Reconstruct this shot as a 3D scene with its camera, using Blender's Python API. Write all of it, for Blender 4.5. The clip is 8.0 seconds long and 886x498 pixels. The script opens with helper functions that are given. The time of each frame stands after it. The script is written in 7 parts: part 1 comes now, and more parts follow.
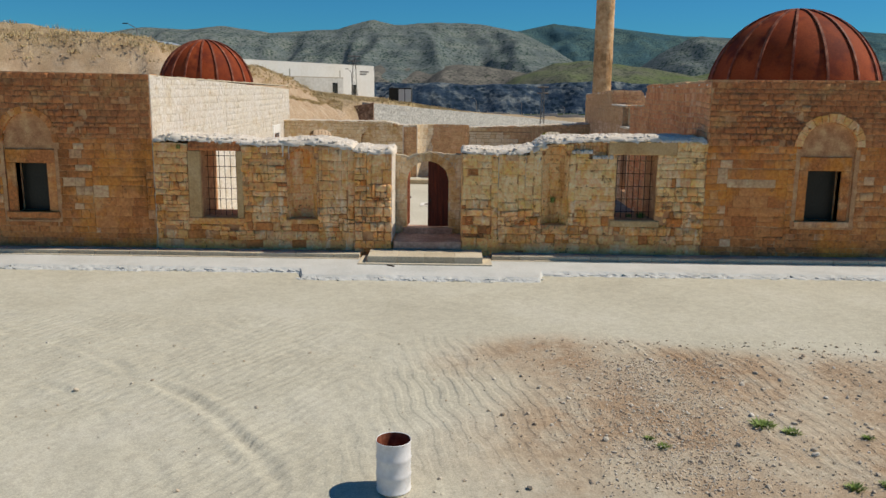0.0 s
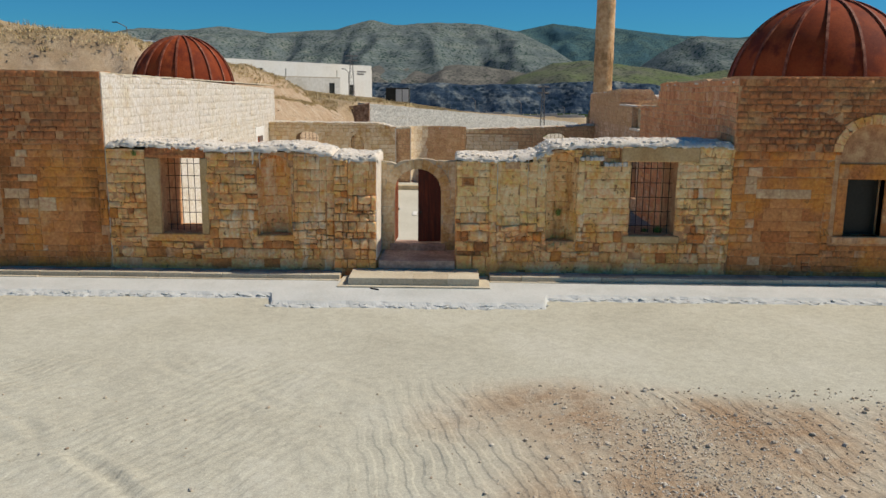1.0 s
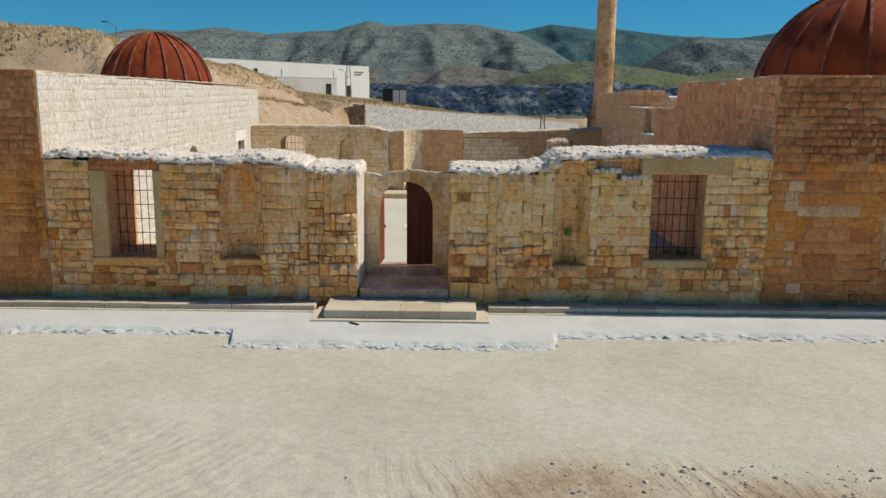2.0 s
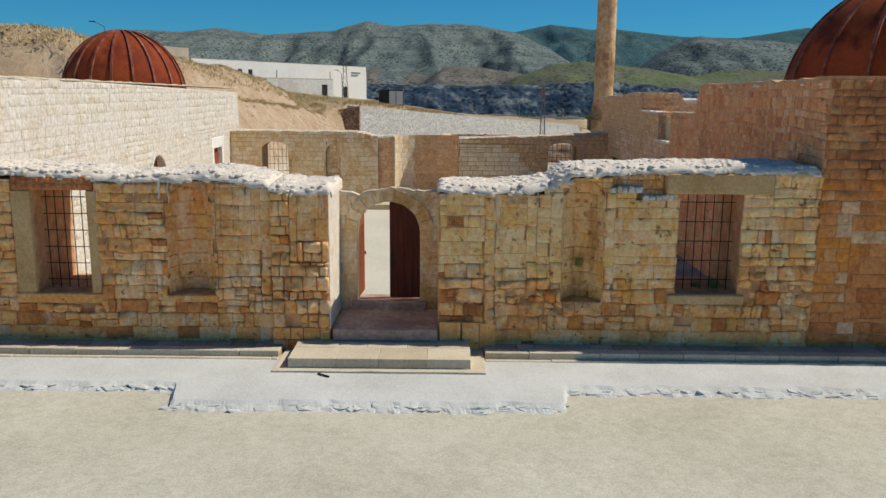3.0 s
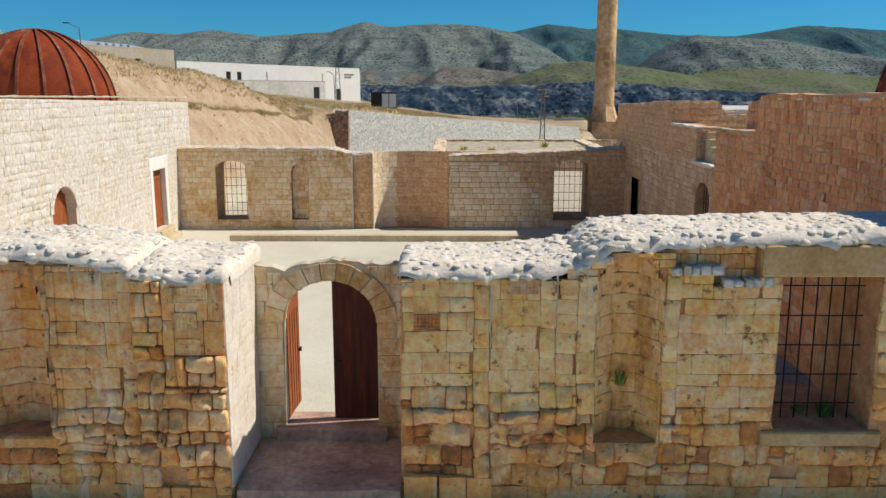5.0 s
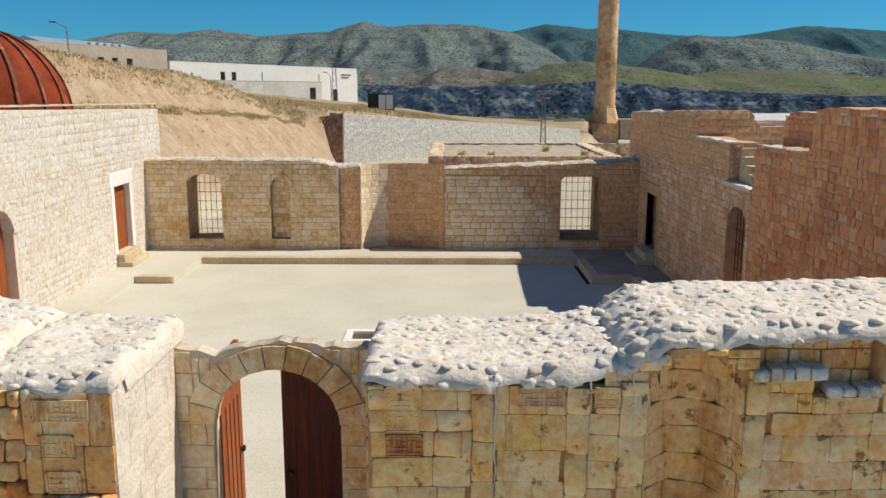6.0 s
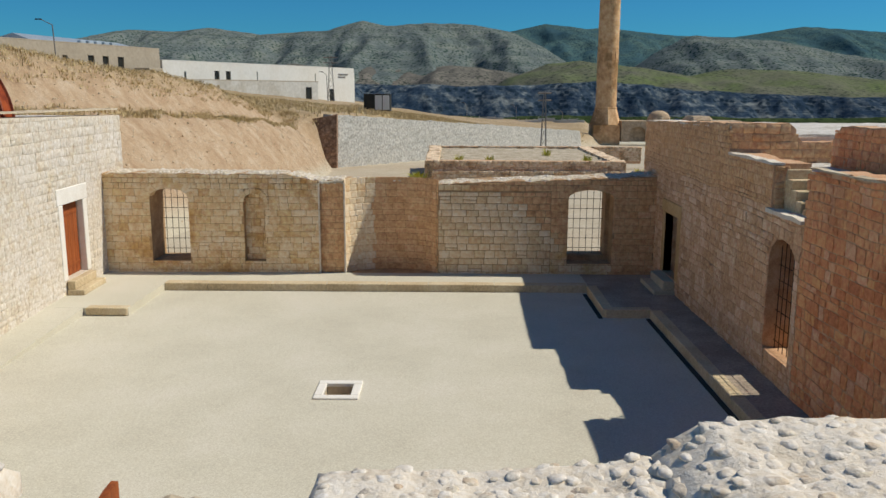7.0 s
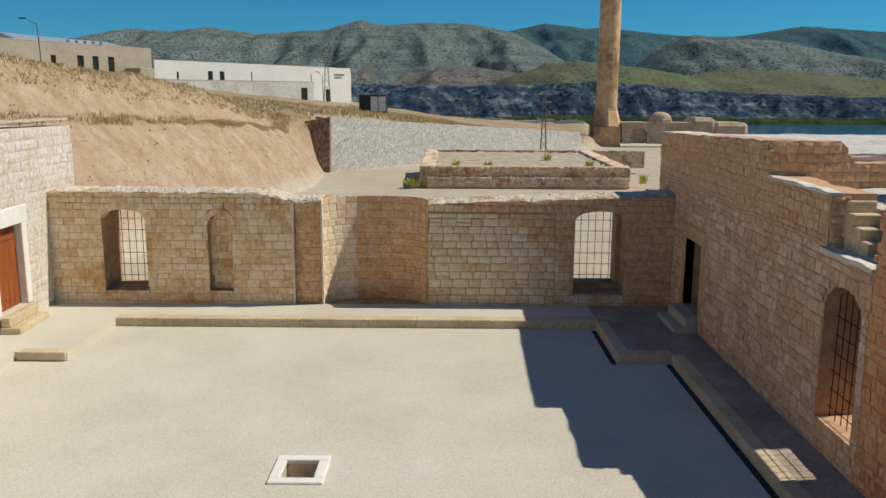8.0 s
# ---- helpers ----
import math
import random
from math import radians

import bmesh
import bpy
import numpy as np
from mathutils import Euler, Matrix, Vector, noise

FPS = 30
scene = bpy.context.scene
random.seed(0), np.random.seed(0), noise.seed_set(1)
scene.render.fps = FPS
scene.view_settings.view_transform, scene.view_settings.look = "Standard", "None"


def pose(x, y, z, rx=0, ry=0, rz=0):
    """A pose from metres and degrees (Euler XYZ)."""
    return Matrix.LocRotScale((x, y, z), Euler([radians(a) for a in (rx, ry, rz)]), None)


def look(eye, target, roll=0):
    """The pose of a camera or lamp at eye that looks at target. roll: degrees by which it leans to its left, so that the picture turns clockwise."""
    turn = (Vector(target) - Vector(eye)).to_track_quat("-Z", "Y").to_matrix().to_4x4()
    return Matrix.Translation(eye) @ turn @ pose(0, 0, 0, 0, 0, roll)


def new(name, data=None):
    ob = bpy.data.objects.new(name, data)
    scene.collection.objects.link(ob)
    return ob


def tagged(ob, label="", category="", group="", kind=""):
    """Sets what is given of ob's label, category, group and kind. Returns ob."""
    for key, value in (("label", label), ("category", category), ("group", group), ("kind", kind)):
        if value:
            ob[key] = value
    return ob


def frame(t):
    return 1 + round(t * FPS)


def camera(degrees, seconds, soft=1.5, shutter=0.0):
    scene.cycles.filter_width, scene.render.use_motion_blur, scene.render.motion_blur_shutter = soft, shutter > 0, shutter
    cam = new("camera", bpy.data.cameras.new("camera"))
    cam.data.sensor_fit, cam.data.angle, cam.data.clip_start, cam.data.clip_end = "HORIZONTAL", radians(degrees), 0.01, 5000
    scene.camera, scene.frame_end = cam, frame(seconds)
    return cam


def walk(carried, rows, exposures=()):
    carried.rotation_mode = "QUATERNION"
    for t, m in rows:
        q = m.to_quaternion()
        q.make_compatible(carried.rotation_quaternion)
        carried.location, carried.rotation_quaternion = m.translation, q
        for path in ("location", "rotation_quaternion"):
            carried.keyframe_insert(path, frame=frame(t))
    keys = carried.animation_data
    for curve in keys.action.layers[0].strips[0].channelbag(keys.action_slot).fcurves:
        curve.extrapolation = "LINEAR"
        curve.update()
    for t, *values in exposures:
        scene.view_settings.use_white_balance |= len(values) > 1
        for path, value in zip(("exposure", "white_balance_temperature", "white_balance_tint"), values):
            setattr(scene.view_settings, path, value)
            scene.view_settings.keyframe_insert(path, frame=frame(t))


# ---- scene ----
cam = camera(57.1, 8.0)
METRES, EYE, TILT, LEAN, TURN = 29.5, 6.16, 0.0, 0.0, 0.7
ROWS = [
    (0.0, 0.0, 0.0, 0.0, 0.13, -11.12, -0.66),
    (0.5, 0.0047, 0.058, -0.0009, 0.11, -11.12, -0.6),
    (1.0, 0.0087, 0.1213, -0.0017, 0.08, -11.11, -0.55),
    (1.5, 0.0121, 0.184, -0.0021, 0.04, -11.08, -0.54),
    (3.0, 0.0247, 0.3711, 0.0017, -0.07, -11.02, -0.41),
    (3.5, 0.03, 0.4322, 0.0036, -0.12, -11.0, -0.29),
    (4.0, 0.0355, 0.4931, 0.0057, -0.16, -10.98, -0.15),
    (4.5, 0.0395, 0.555, 0.0092, -0.2, -10.99, -0.01),
    (6.0, 0.0483, 0.744, 0.0227, -0.32, -11.01, -0.06),
    (6.5, 0.0513, 0.8074, 0.0265, -0.36, -11.03, -0.16),
    (7.0, 0.0555, 0.8715, 0.0307, -0.39, -11.05, -0.3),
    (7.5, 0.0604, 0.9352, 0.0351, -0.43, -11.06, -0.32),
    (8.0, 0.066, 0.9964, 0.0401, -0.47, -11.08, -0.33),
]
walk(cam, [(t, pose(0, 0, EYE, TILT, LEAN, TURN) @ pose(METRES * x, METRES * y, METRES * z, 90 + pitch, roll, yaw)) for t, x, y, z, yaw, pitch, roll in ROWS],
     [(0, -0.15, 6950, 11.5), (3, -0.09, 6700, 10), (4.5, 0.05, 6700, 10), (5.8, 0.10, 6900, 10.5), (6.4, -0.04, 6850, 9.5), (7, -0.17, 6800, 9), (8, -0.13, 6800, 9)])

# ---------------------------------------------------------------- light
SUN_WAY = Vector((0.87, 0.14, 1.0)).normalized()      # towards the sun
sun_data = bpy.data.lights.new("sun", "SUN")
sun_data.energy, sun_data.angle, sun_data.color = 4.4, radians(0.53), (1.0, 0.95, 0.85)
sun = new("sun", sun_data)
sun.matrix_world = look((40, 20, 60), Vector((40, 20, 60)) - SUN_WAY)
world = bpy.data.worlds.new("sky")
world.use_nodes = True
scene.world = world
wn = world.node_tree.nodes
sky = wn.new("ShaderNodeTexSky")
sky.sky_type, sky.sun_disc = "NISHITA", False
sky.sun_elevation = math.asin(SUN_WAY.z)
sky.sun_rotation = math.atan2(SUN_WAY.x, SUN_WAY.y)
sky.altitude, sky.air_density, sky.dust_density, sky.ozone_density = 600, 1.0, 0.1, 4.0
tint = wn.new("ShaderNodeMix")
tint.data_type, tint.blend_type = "RGBA", "MULTIPLY"
tint.inputs[0].default_value = 1.0
tint.inputs[7].default_value = (0.17, 0.72, 1.08, 1)
world.node_tree.links.new(sky.outputs[0], tint.inputs[6])
world.node_tree.links.new(tint.outputs[2], wn["Background"].inputs[0])
wn["Background"].inputs[1].default_value = 0.077


# ---------------------------------------------------------------- materials
def material(name, ramp, scale=1.0, detail=4.0, fine=12.0, fine_mix=0.35, rough=0.9, bump=0.3, bump_dist=0.01,
             metal=0.0, vary="", vary_ramp=None, vary_mix=0.6, stain=None, stain_scale=0.5, stain_edge=(0.5, 0.62), stretch=(1, 1, 1), spec=0.3, stains=(), lump=0.0, cells=0.0):
    """Noise-coloured surface in world metres. ramp, vary_ramp: lists of (position, rgb). vary: 'object' or 'island'. stain: rgb of broad patches."""
    m = bpy.data.materials.new(name)
    m.use_nodes = True
    n, l = m.node_tree.nodes, m.node_tree.links
    bsdf = n["Principled BSDF"]
    bsdf.inputs["Roughness"].default_value = rough
    bsdf.inputs["Metallic"].default_value = metal
    bsdf.inputs["Specular IOR Level"].default_value = spec
    geo = n.new("ShaderNodeNewGeometry")
    mp = n.new("ShaderNodeMapping")
    mp.inputs["Scale"].default_value = stretch
    l.new(geo.outputs["Position"], mp.inputs["Vector"])

    def tex(s, d):
        t = n.new("ShaderNodeTexNoise")
        t.inputs["Scale"].default_value, t.inputs["Detail"].default_value, t.inputs["Roughness"].default_value = s, d, 0.62
        l.new(mp.outputs[0], t.inputs["Vector"])
        return t.outputs["Fac"]

    def ramped(fac, stops):
        r = n.new("ShaderNodeValToRGB")
        e = r.color_ramp.elements
        while len(e) < len(stops):
            e.new(0.5)
        for i, (p, c) in enumerate(stops):
            e[i].position, e[i].color = p, (*c, 1)
        l.new(fac, r.inputs[0])
        return r.outputs[0]

    def mix(fac, a, b, mode="MIX"):
        x = n.new("ShaderNodeMix")
        x.data_type, x.blend_type = "RGBA", mode
        if isinstance(fac, float):
            x.inputs[0].default_value = fac
        else:
            l.new(fac, x.inputs[0])
        l.new(a, x.inputs[6])
        if isinstance(b, tuple):
            x.inputs[7].default_value = (*b, 1)
        else:
            l.new(b, x.inputs[7])
        return x.outputs[2]

    col = ramped(tex(scale, detail), ramp)
    if vary:
        if vary == "object":
            rnd = n.new("ShaderNodeObjectInfo").outputs["Random"]
        else:
            rnd = geo.outputs["Random Per Island"]
        col = mix(vary_mix, col, ramped(rnd, vary_ramp or ramp))
    if stain:
        col = mix(ramped(tex(stain_scale, 5.0), [(stain_edge[0], (0, 0, 0)), (stain_edge[1], (1, 1, 1))]), col, stain)
    for rgb, s, edge, st in stains:
        q = n.new("ShaderNodeMapping")
        q.inputs["Scale"].default_value, q.inputs["Location"].default_value = st, (s * 7.3, s * 3.1, s * 5.7)
        l.new(geo.outputs["Position"], q.inputs["Vector"])
        t = n.new("ShaderNodeTexNoise")
        t.inputs["Scale"].default_value, t.inputs["Detail"].default_value, t.inputs["Roughness"].default_value = s, 6.0, 0.68
        l.new(q.outputs[0], t.inputs["Vector"])
        col = mix(ramped(t.outputs["Fac"], [(edge[0], (0, 0, 0)), (edge[1], (edge[2],) * 3)]), col, rgb)
    if cells:
        v = n.new("ShaderNodeTexVoronoi")
        v.inputs["Scale"].default_value = cells
        l.new(mp.outputs[0], v.inputs["Vector"])
        col = mix(0.4, col, ramped(v.outputs["Color"], ramp))
        col = mix(ramped(v.outputs["Distance"], [(0.45, (0, 0, 0)), (0.7, (0.4, 0.4, 0.4))]), col, tuple(0.45 * c for c in ramp[0][1]))
    grain = tex(fine, 6.0)
    col = mix(fine_mix, col, ramped(grain, [(0.3, (0.25, 0.25, 0.25)), (0.7, (0.85, 0.85, 0.85))]), "OVERLAY")
    l.new(col, bsdf.inputs["Base Color"])
    if bump:
        b = n.new("ShaderNodeBump")
        b.inputs["Strength"].default_value, b.inputs["Distance"].default_value = bump, bump_dist
        l.new(grain, b.inputs["Height"])
        if lump:
            c = n.new("ShaderNodeBump")
            c.inputs["Strength"].default_value, c.inputs["Distance"].default_value = 0.8, lump
            l.new(tex(fine * 0.35, 4.0), c.inputs["Height"])
            l.new(c.outputs[0], b.inputs["Normal"])
        l.new(b.outputs[0], bsdf.inputs["Normal"])
    return m


def ramp3(a, b, c):
    return [(0.3, a), (0.5, b), (0.7, c)]


OCHRE = [(0.0, (0.46, 0.18, 0.06)), (0.10, (0.70, 0.34, 0.12)), (0.28, (0.83, 0.46, 0.20)), (0.5, (0.87, 0.57, 0.31)), (0.62, (0.82, 0.38, 0.11)), (0.74, (0.88, 0.66, 0.43)), (0.88, (0.76, 0.58, 0.42)), (1.0, (0.90, 0.72, 0.50))]
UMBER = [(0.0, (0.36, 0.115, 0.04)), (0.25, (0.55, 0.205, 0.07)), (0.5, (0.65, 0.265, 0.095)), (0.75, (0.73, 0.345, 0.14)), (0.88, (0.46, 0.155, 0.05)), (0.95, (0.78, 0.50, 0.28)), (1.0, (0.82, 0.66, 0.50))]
RUSSET = [(0.0, (0.25, 0.085, 0.038)), (0.3, (0.46, 0.175, 0.07)), (0.55, (0.58, 0.255, 0.11)), (0.8, (0.38, 0.14, 0.06)), (0.93, (0.68, 0.36, 0.165)), (1.0, (0.74, 0.46, 0.26))]
CREAM = [(0.0, (0.50, 0.41, 0.30)), (0.4, (0.60, 0.53, 0.43)), (0.75, (0.66, 0.60, 0.51)), (1.0, (0.56, 0.44, 0.30))]
COURT = [(0.0, (0.56, 0.32, 0.13)), (0.15, (0.68, 0.46, 0.24)), (0.45, (0.80, 0.62, 0.39)), (0.7, (0.86, 0.73, 0.52)), (0.9, (0.88, 0.78, 0.60)), (1.0, (0.66, 0.40, 0.16))]
ROSE = [(0.0, (0.42, 0.16, 0.075)), (0.15, (0.60, 0.27, 0.125)), (0.4, (0.70, 0.36, 0.18)), (0.6, (0.78, 0.47, 0.25)), (0.7, (0.78, 0.52, 0.24)), (0.82, (0.54, 0.21, 0.085)), (0.92, (0.84, 0.64, 0.44)), (1.0, (0.62, 0.46, 0.34))]
PALE = [(0.0, (0.50, 0.37, 0.25)), (0.10, (0.62, 0.52, 0.40)), (0.25, (0.70, 0.63, 0.53)), (0.55, (0.74, 0.67, 0.57)), (0.7, (0.70, 0.60, 0.47)), (0.82, (0.76, 0.70, 0.61)), (0.93, (0.58, 0.53, 0.47)), (1.0, (0.44, 0.38, 0.31))]


def stone_pair(name, ramp, stains, vary_mix=0.5, fine=9.0, warm=(1.0, 0.92, 0.82)):
    """The same stone twice: for single stones and for joined fields. warm: rgb factors that put the shaded walls' warm
    cast into the colour.
    """
    ramp = [(p, tuple(a * b for a, b in zip(c, warm))) for p, c in ramp]
    stains = [(tuple(a * b for a, b in zip(c, warm)), *rest) for c, *rest in stains]
    kw = dict(scale=1.6, fine=fine, fine_mix=0.6, rough=0.92, bump=0.6, bump_dist=0.03, vary_ramp=ramp, vary_mix=vary_mix, stains=stains, lump=0.05)
    body = [(0.32, ramp[1][1]), (0.5, ramp[2][1]), (0.68, ramp[3][1])]
    return material(name, body, vary="object", **kw), material(name + "_field", body, vary="island", **kw)


EVEN, DOWN = (1, 1, 1), (1, 1, 0.22)
M_OCHRE, M_OCHRE_F = stone_pair("ochre_stone", OCHRE, [((0.84, 0.44, 0.12), 0.9, (0.50, 0.64, 0.65), EVEN), ((0.90, 0.68, 0.45), 0.7, (0.52, 0.64, 0.7), EVEN), ((0.78, 0.37, 0.08), 3.0, (0.55, 0.66, 0.75), EVEN), ((0.50, 0.23, 0.08), 1.1, (0.57, 0.68, 0.5), EVEN), ((0.28, 0.12, 0.04), 1.7, (0.59, 0.71, 0.65), DOWN), ((0.16, 0.065, 0.03), 6.0, (0.59, 0.67, 0.85), EVEN), ((0.90, 0.76, 0.56), 2.0, (0.56, 0.65, 0.75), DOWN)], 0.45, warm=(1.07, 0.945, 0.80))
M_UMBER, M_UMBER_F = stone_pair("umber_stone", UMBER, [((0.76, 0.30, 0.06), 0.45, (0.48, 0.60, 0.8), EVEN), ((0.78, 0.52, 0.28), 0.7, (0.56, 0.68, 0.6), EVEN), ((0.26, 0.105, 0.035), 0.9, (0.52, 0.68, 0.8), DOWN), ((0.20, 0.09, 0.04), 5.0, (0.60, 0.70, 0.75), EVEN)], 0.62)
M_TAN, M_TAN_F = stone_pair("tan_stone", [(0.0, (0.47, 0.29, 0.155)), (0.3, (0.64, 0.42, 0.24)), (0.6, (0.74, 0.52, 0.31)), (0.85, (0.57, 0.34, 0.17)), (1.0, (0.82, 0.65, 0.45))], [((0.66, 0.50, 0.31), 0.8, (0.52, 0.66, 0.7), EVEN), ((0.40, 0.22, 0.11), 1.2, (0.55, 0.70, 0.7), EVEN)], 0.45, warm=(1.03, 0.9, 0.82))
M_RUSSET, M_RUSSET_F = stone_pair("russet_stone", RUSSET, [((0.62, 0.38, 0.17), 0.8, (0.52, 0.66, 0.7), EVEN), ((0.20, 0.10, 0.05), 1.4, (0.55, 0.7, 0.8), EVEN)])
M_CREAM, M_CREAM_F = stone_pair("cream_stone", CREAM, [((0.66, 0.60, 0.52), 0.9, (0.45, 0.6, 0.8), EVEN), ((0.54, 0.43, 0.30), 0.6, (0.56, 0.72, 0.6), EVEN)], 0.35, warm=(1, 1, 1))
M_COURT, M_COURT_F = stone_pair("court_stone", COURT, [((0.54, 0.30, 0.10), 0.45, (0.50, 0.62, 0.8), EVEN), ((0.84, 0.74, 0.58), 0.8, (0.52, 0.66, 0.7), EVEN)], warm=(1, 0.96, 0.9))
M_PALEC, M_PALEC_F = stone_pair("pale_court_stone", [(0.0, (0.62, 0.44, 0.24)), (0.2, (0.72, 0.56, 0.36)), (0.5, (0.80, 0.66, 0.46)), (0.85, (0.84, 0.73, 0.56)), (1.0, (0.66, 0.42, 0.19))], [((0.60, 0.40, 0.20), 0.7, (0.54, 0.7, 0.6), EVEN)], 0.55, warm=(1.03, 0.98, 0.92))
M_ROSE, M_ROSE_F = stone_pair("rose_stone", ROSE, [((0.70, 0.44, 0.25), 0.35, (0.5, 0.64, 0.7), EVEN), ((0.42, 0.21, 0.10), 0.6, (0.54, 0.7, 0.7), EVEN)], 0.6, warm=(1.1, 0.88, 0.78))
M_SAND, M_SAND_F = stone_pair("sand_stone", [(0.0, (0.44, 0.26, 0.145)), (0.2, (0.60, 0.39, 0.23)), (0.5, (0.70, 0.49, 0.315)), (0.75, (0.82, 0.64, 0.46)), (0.9, (0.88, 0.74, 0.57)), (1.0, (0.55, 0.32, 0.16))], [((0.58, 0.37, 0.21), 0.5, (0.50, 0.64, 0.7), EVEN), ((0.80, 0.66, 0.50), 0.9, (0.54, 0.68, 0.6), EVEN)], 0.55, warm=(1.03, 0.9, 0.82))
HONEY = [(0.0, (0.72, 0.42, 0.17)), (0.15, (0.84, 0.54, 0.26)), (0.4, (0.90, 0.66, 0.37)), (0.65, (0.93, 0.74, 0.48)), (0.85, (0.86, 0.56, 0.22)), (1.0, (0.94, 0.80, 0.58))]
M_HONEY, M_HONEY_F = stone_pair("honey_stone", HONEY, [((0.84, 0.47, 0.10), 1.0, (0.49, 0.62, 0.75), EVEN), ((0.93, 0.74, 0.48), 0.7, (0.54, 0.66, 0.6), EVEN), ((0.78, 0.40, 0.09), 2.6, (0.55, 0.66, 0.6), DOWN), ((0.44, 0.20, 0.065), 1.5, (0.56, 0.68, 0.65), DOWN), ((0.20, 0.085, 0.04), 5.0, (0.58, 0.66, 0.85), EVEN)], 0.45, warm=(1.04, 0.905, 0.74))
M_COBBLE, M_COBBLE_F = stone_pair("cobble", PALE, [((0.75, 0.67, 0.56), 6.0, (0.50, 0.64, 0.75), EVEN)], 0.8, 14.0, (1, 1, 1))
M_MORTAR_O = material("ochre_mortar", ramp3((0.42, 0.19, 0.085), (0.58, 0.30, 0.14), (0.72, 0.44, 0.22)), 3, fine=25, bump=0.6)
M_MORTAR_C = material("cream_mortar", ramp3((0.58, 0.49, 0.38), (0.64, 0.56, 0.45), (0.70, 0.62, 0.51)), 3, fine=25, bump=0.6)
M_MORTAR_W = material("court_mortar", ramp3((0.34, 0.205, 0.10), (0.44, 0.28, 0.15), (0.54, 0.37, 0.21)), 3, fine=25, bump=0.6)
M_MORTAR_R = material("rose_mortar", ramp3((0.50, 0.27, 0.145), (0.61, 0.365, 0.21), (0.68, 0.44, 0.275)), 3, fine=25, bump=0.6)
M_LIME = material("lime_mortar", ramp3((0.62, 0.53, 0.41), (0.75, 0.665, 0.545), (0.80, 0.725, 0.61)), 2.2, fine=16, fine_mix=0.4, bump=0.8, bump_dist=0.03)
M_BENCH = material("bench_stone", ramp3((0.42, 0.35, 0.24), (0.54, 0.46, 0.33), (0.62, 0.54, 0.40)), 1.2, fine=18, bump=0.3, vary="object", vary_ramp=[(0, (0.44, 0.36, 0.25)), (1, (0.62, 0.54, 0.41))], vary_mix=0.5)
M_KERB = material("kerb_stone", ramp3((0.46, 0.36, 0.22), (0.56, 0.45, 0.29), (0.63, 0.53, 0.37)), 0.8, fine=14, fine_mix=0.4, bump=0.4)
# Bench flagstones: the shade at the wall foot is put into this darker colour.
M_FLAG_SHADED = material("shaded_flagstone", ramp3((0.26, 0.22, 0.18), (0.35, 0.30, 0.25), (0.44, 0.38, 0.31)), 1.2, fine=16, fine_mix=0.5, bump=0.4, vary="object", vary_ramp=[(0, (0.22, 0.18, 0.15)), (0.7, (0.38, 0.32, 0.26)), (1, (0.52, 0.46, 0.37))], vary_mix=0.6)
# Darkened tone of the walkways in shade; the sunlit ones use the court floor.
M_WALK_SHADED = material("shaded_walkway_stone", ramp3((0.27, 0.215, 0.165), (0.36, 0.295, 0.23), (0.45, 0.375, 0.295)), 0.8, fine=14, fine_mix=0.5, bump=0.4)
M_CONCRETE = material("concrete", ramp3((0.48, 0.485, 0.45), (0.54, 0.545, 0.51), (0.59, 0.595, 0.56)), 0.7, fine=30, bump=0.15)
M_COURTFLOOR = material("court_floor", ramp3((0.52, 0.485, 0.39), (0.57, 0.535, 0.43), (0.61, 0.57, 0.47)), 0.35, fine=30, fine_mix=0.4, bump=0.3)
M_RUST = material("rusted_steel", ramp3((0.16, 0.026, 0.008), (0.26, 0.046, 0.012), (0.35, 0.074, 0.02)), 0.9, fine=14, fine_mix=0.3, rough=0.78, bump=0.12, metal=0.0, spec=0.15, vary="object", vary_ramp=[(0, (0.15, 0.024, 0.008)), (0.5, (0.28, 0.05, 0.014)), (1, (0.38, 0.082, 0.026))], vary_mix=0.4, stain=(0.16, 0.028, 0.012), stain_scale=0.8)
M_RIB = material("rusted_rib", ramp3((0.12, 0.03, 0.015), (0.22, 0.06, 0.03), (0.40, 0.16, 0.09)), 2.5, fine=20, rough=0.7, bump=0.1)
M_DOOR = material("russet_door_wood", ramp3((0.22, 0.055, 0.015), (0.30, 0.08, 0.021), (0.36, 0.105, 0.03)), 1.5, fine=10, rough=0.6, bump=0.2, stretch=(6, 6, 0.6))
# Door wood with the recess shade put into its colour; also for board joints.
M_DOORDARK = material("shaded_door_wood", ramp3((0.035, 0.005, 0.002), (0.075, 0.011, 0.004), (0.14, 0.024, 0.006)), 1.5, fine=10, rough=0.6, bump=0.2, stretch=(6, 6, 0.6))
M_IRON = material("wrought_iron", ramp3((0.015, 0.012, 0.01), (0.03, 0.022, 0.018), (0.06, 0.04, 0.03)), 8, rough=0.7, bump=0.1, metal=0.4)
M_GAPSHADE = material("painted_gap_shade", ramp3((0.03, 0.025, 0.02), (0.05, 0.04, 0.03), (0.07, 0.055, 0.04)), 1)
M_LINTEL = material("lintel_stone", ramp3((0.50, 0.29, 0.12), (0.60, 0.38, 0.175), (0.66, 0.45, 0.235)), 1.0, fine=14, bump=0.3)
M_SANDSTEP = material("sand_step_stone", ramp3((0.52, 0.38, 0.22), (0.64, 0.49, 0.30), (0.72, 0.58, 0.39)), 1.0, fine=14, fine_mix=0.5, bump=0.4)
M_WHITESTONE = material("white_stone", ramp3((0.74, 0.70, 0.63), (0.80, 0.77, 0.70), (0.84, 0.81, 0.76)), 1.5, fine=16, bump=0.2)
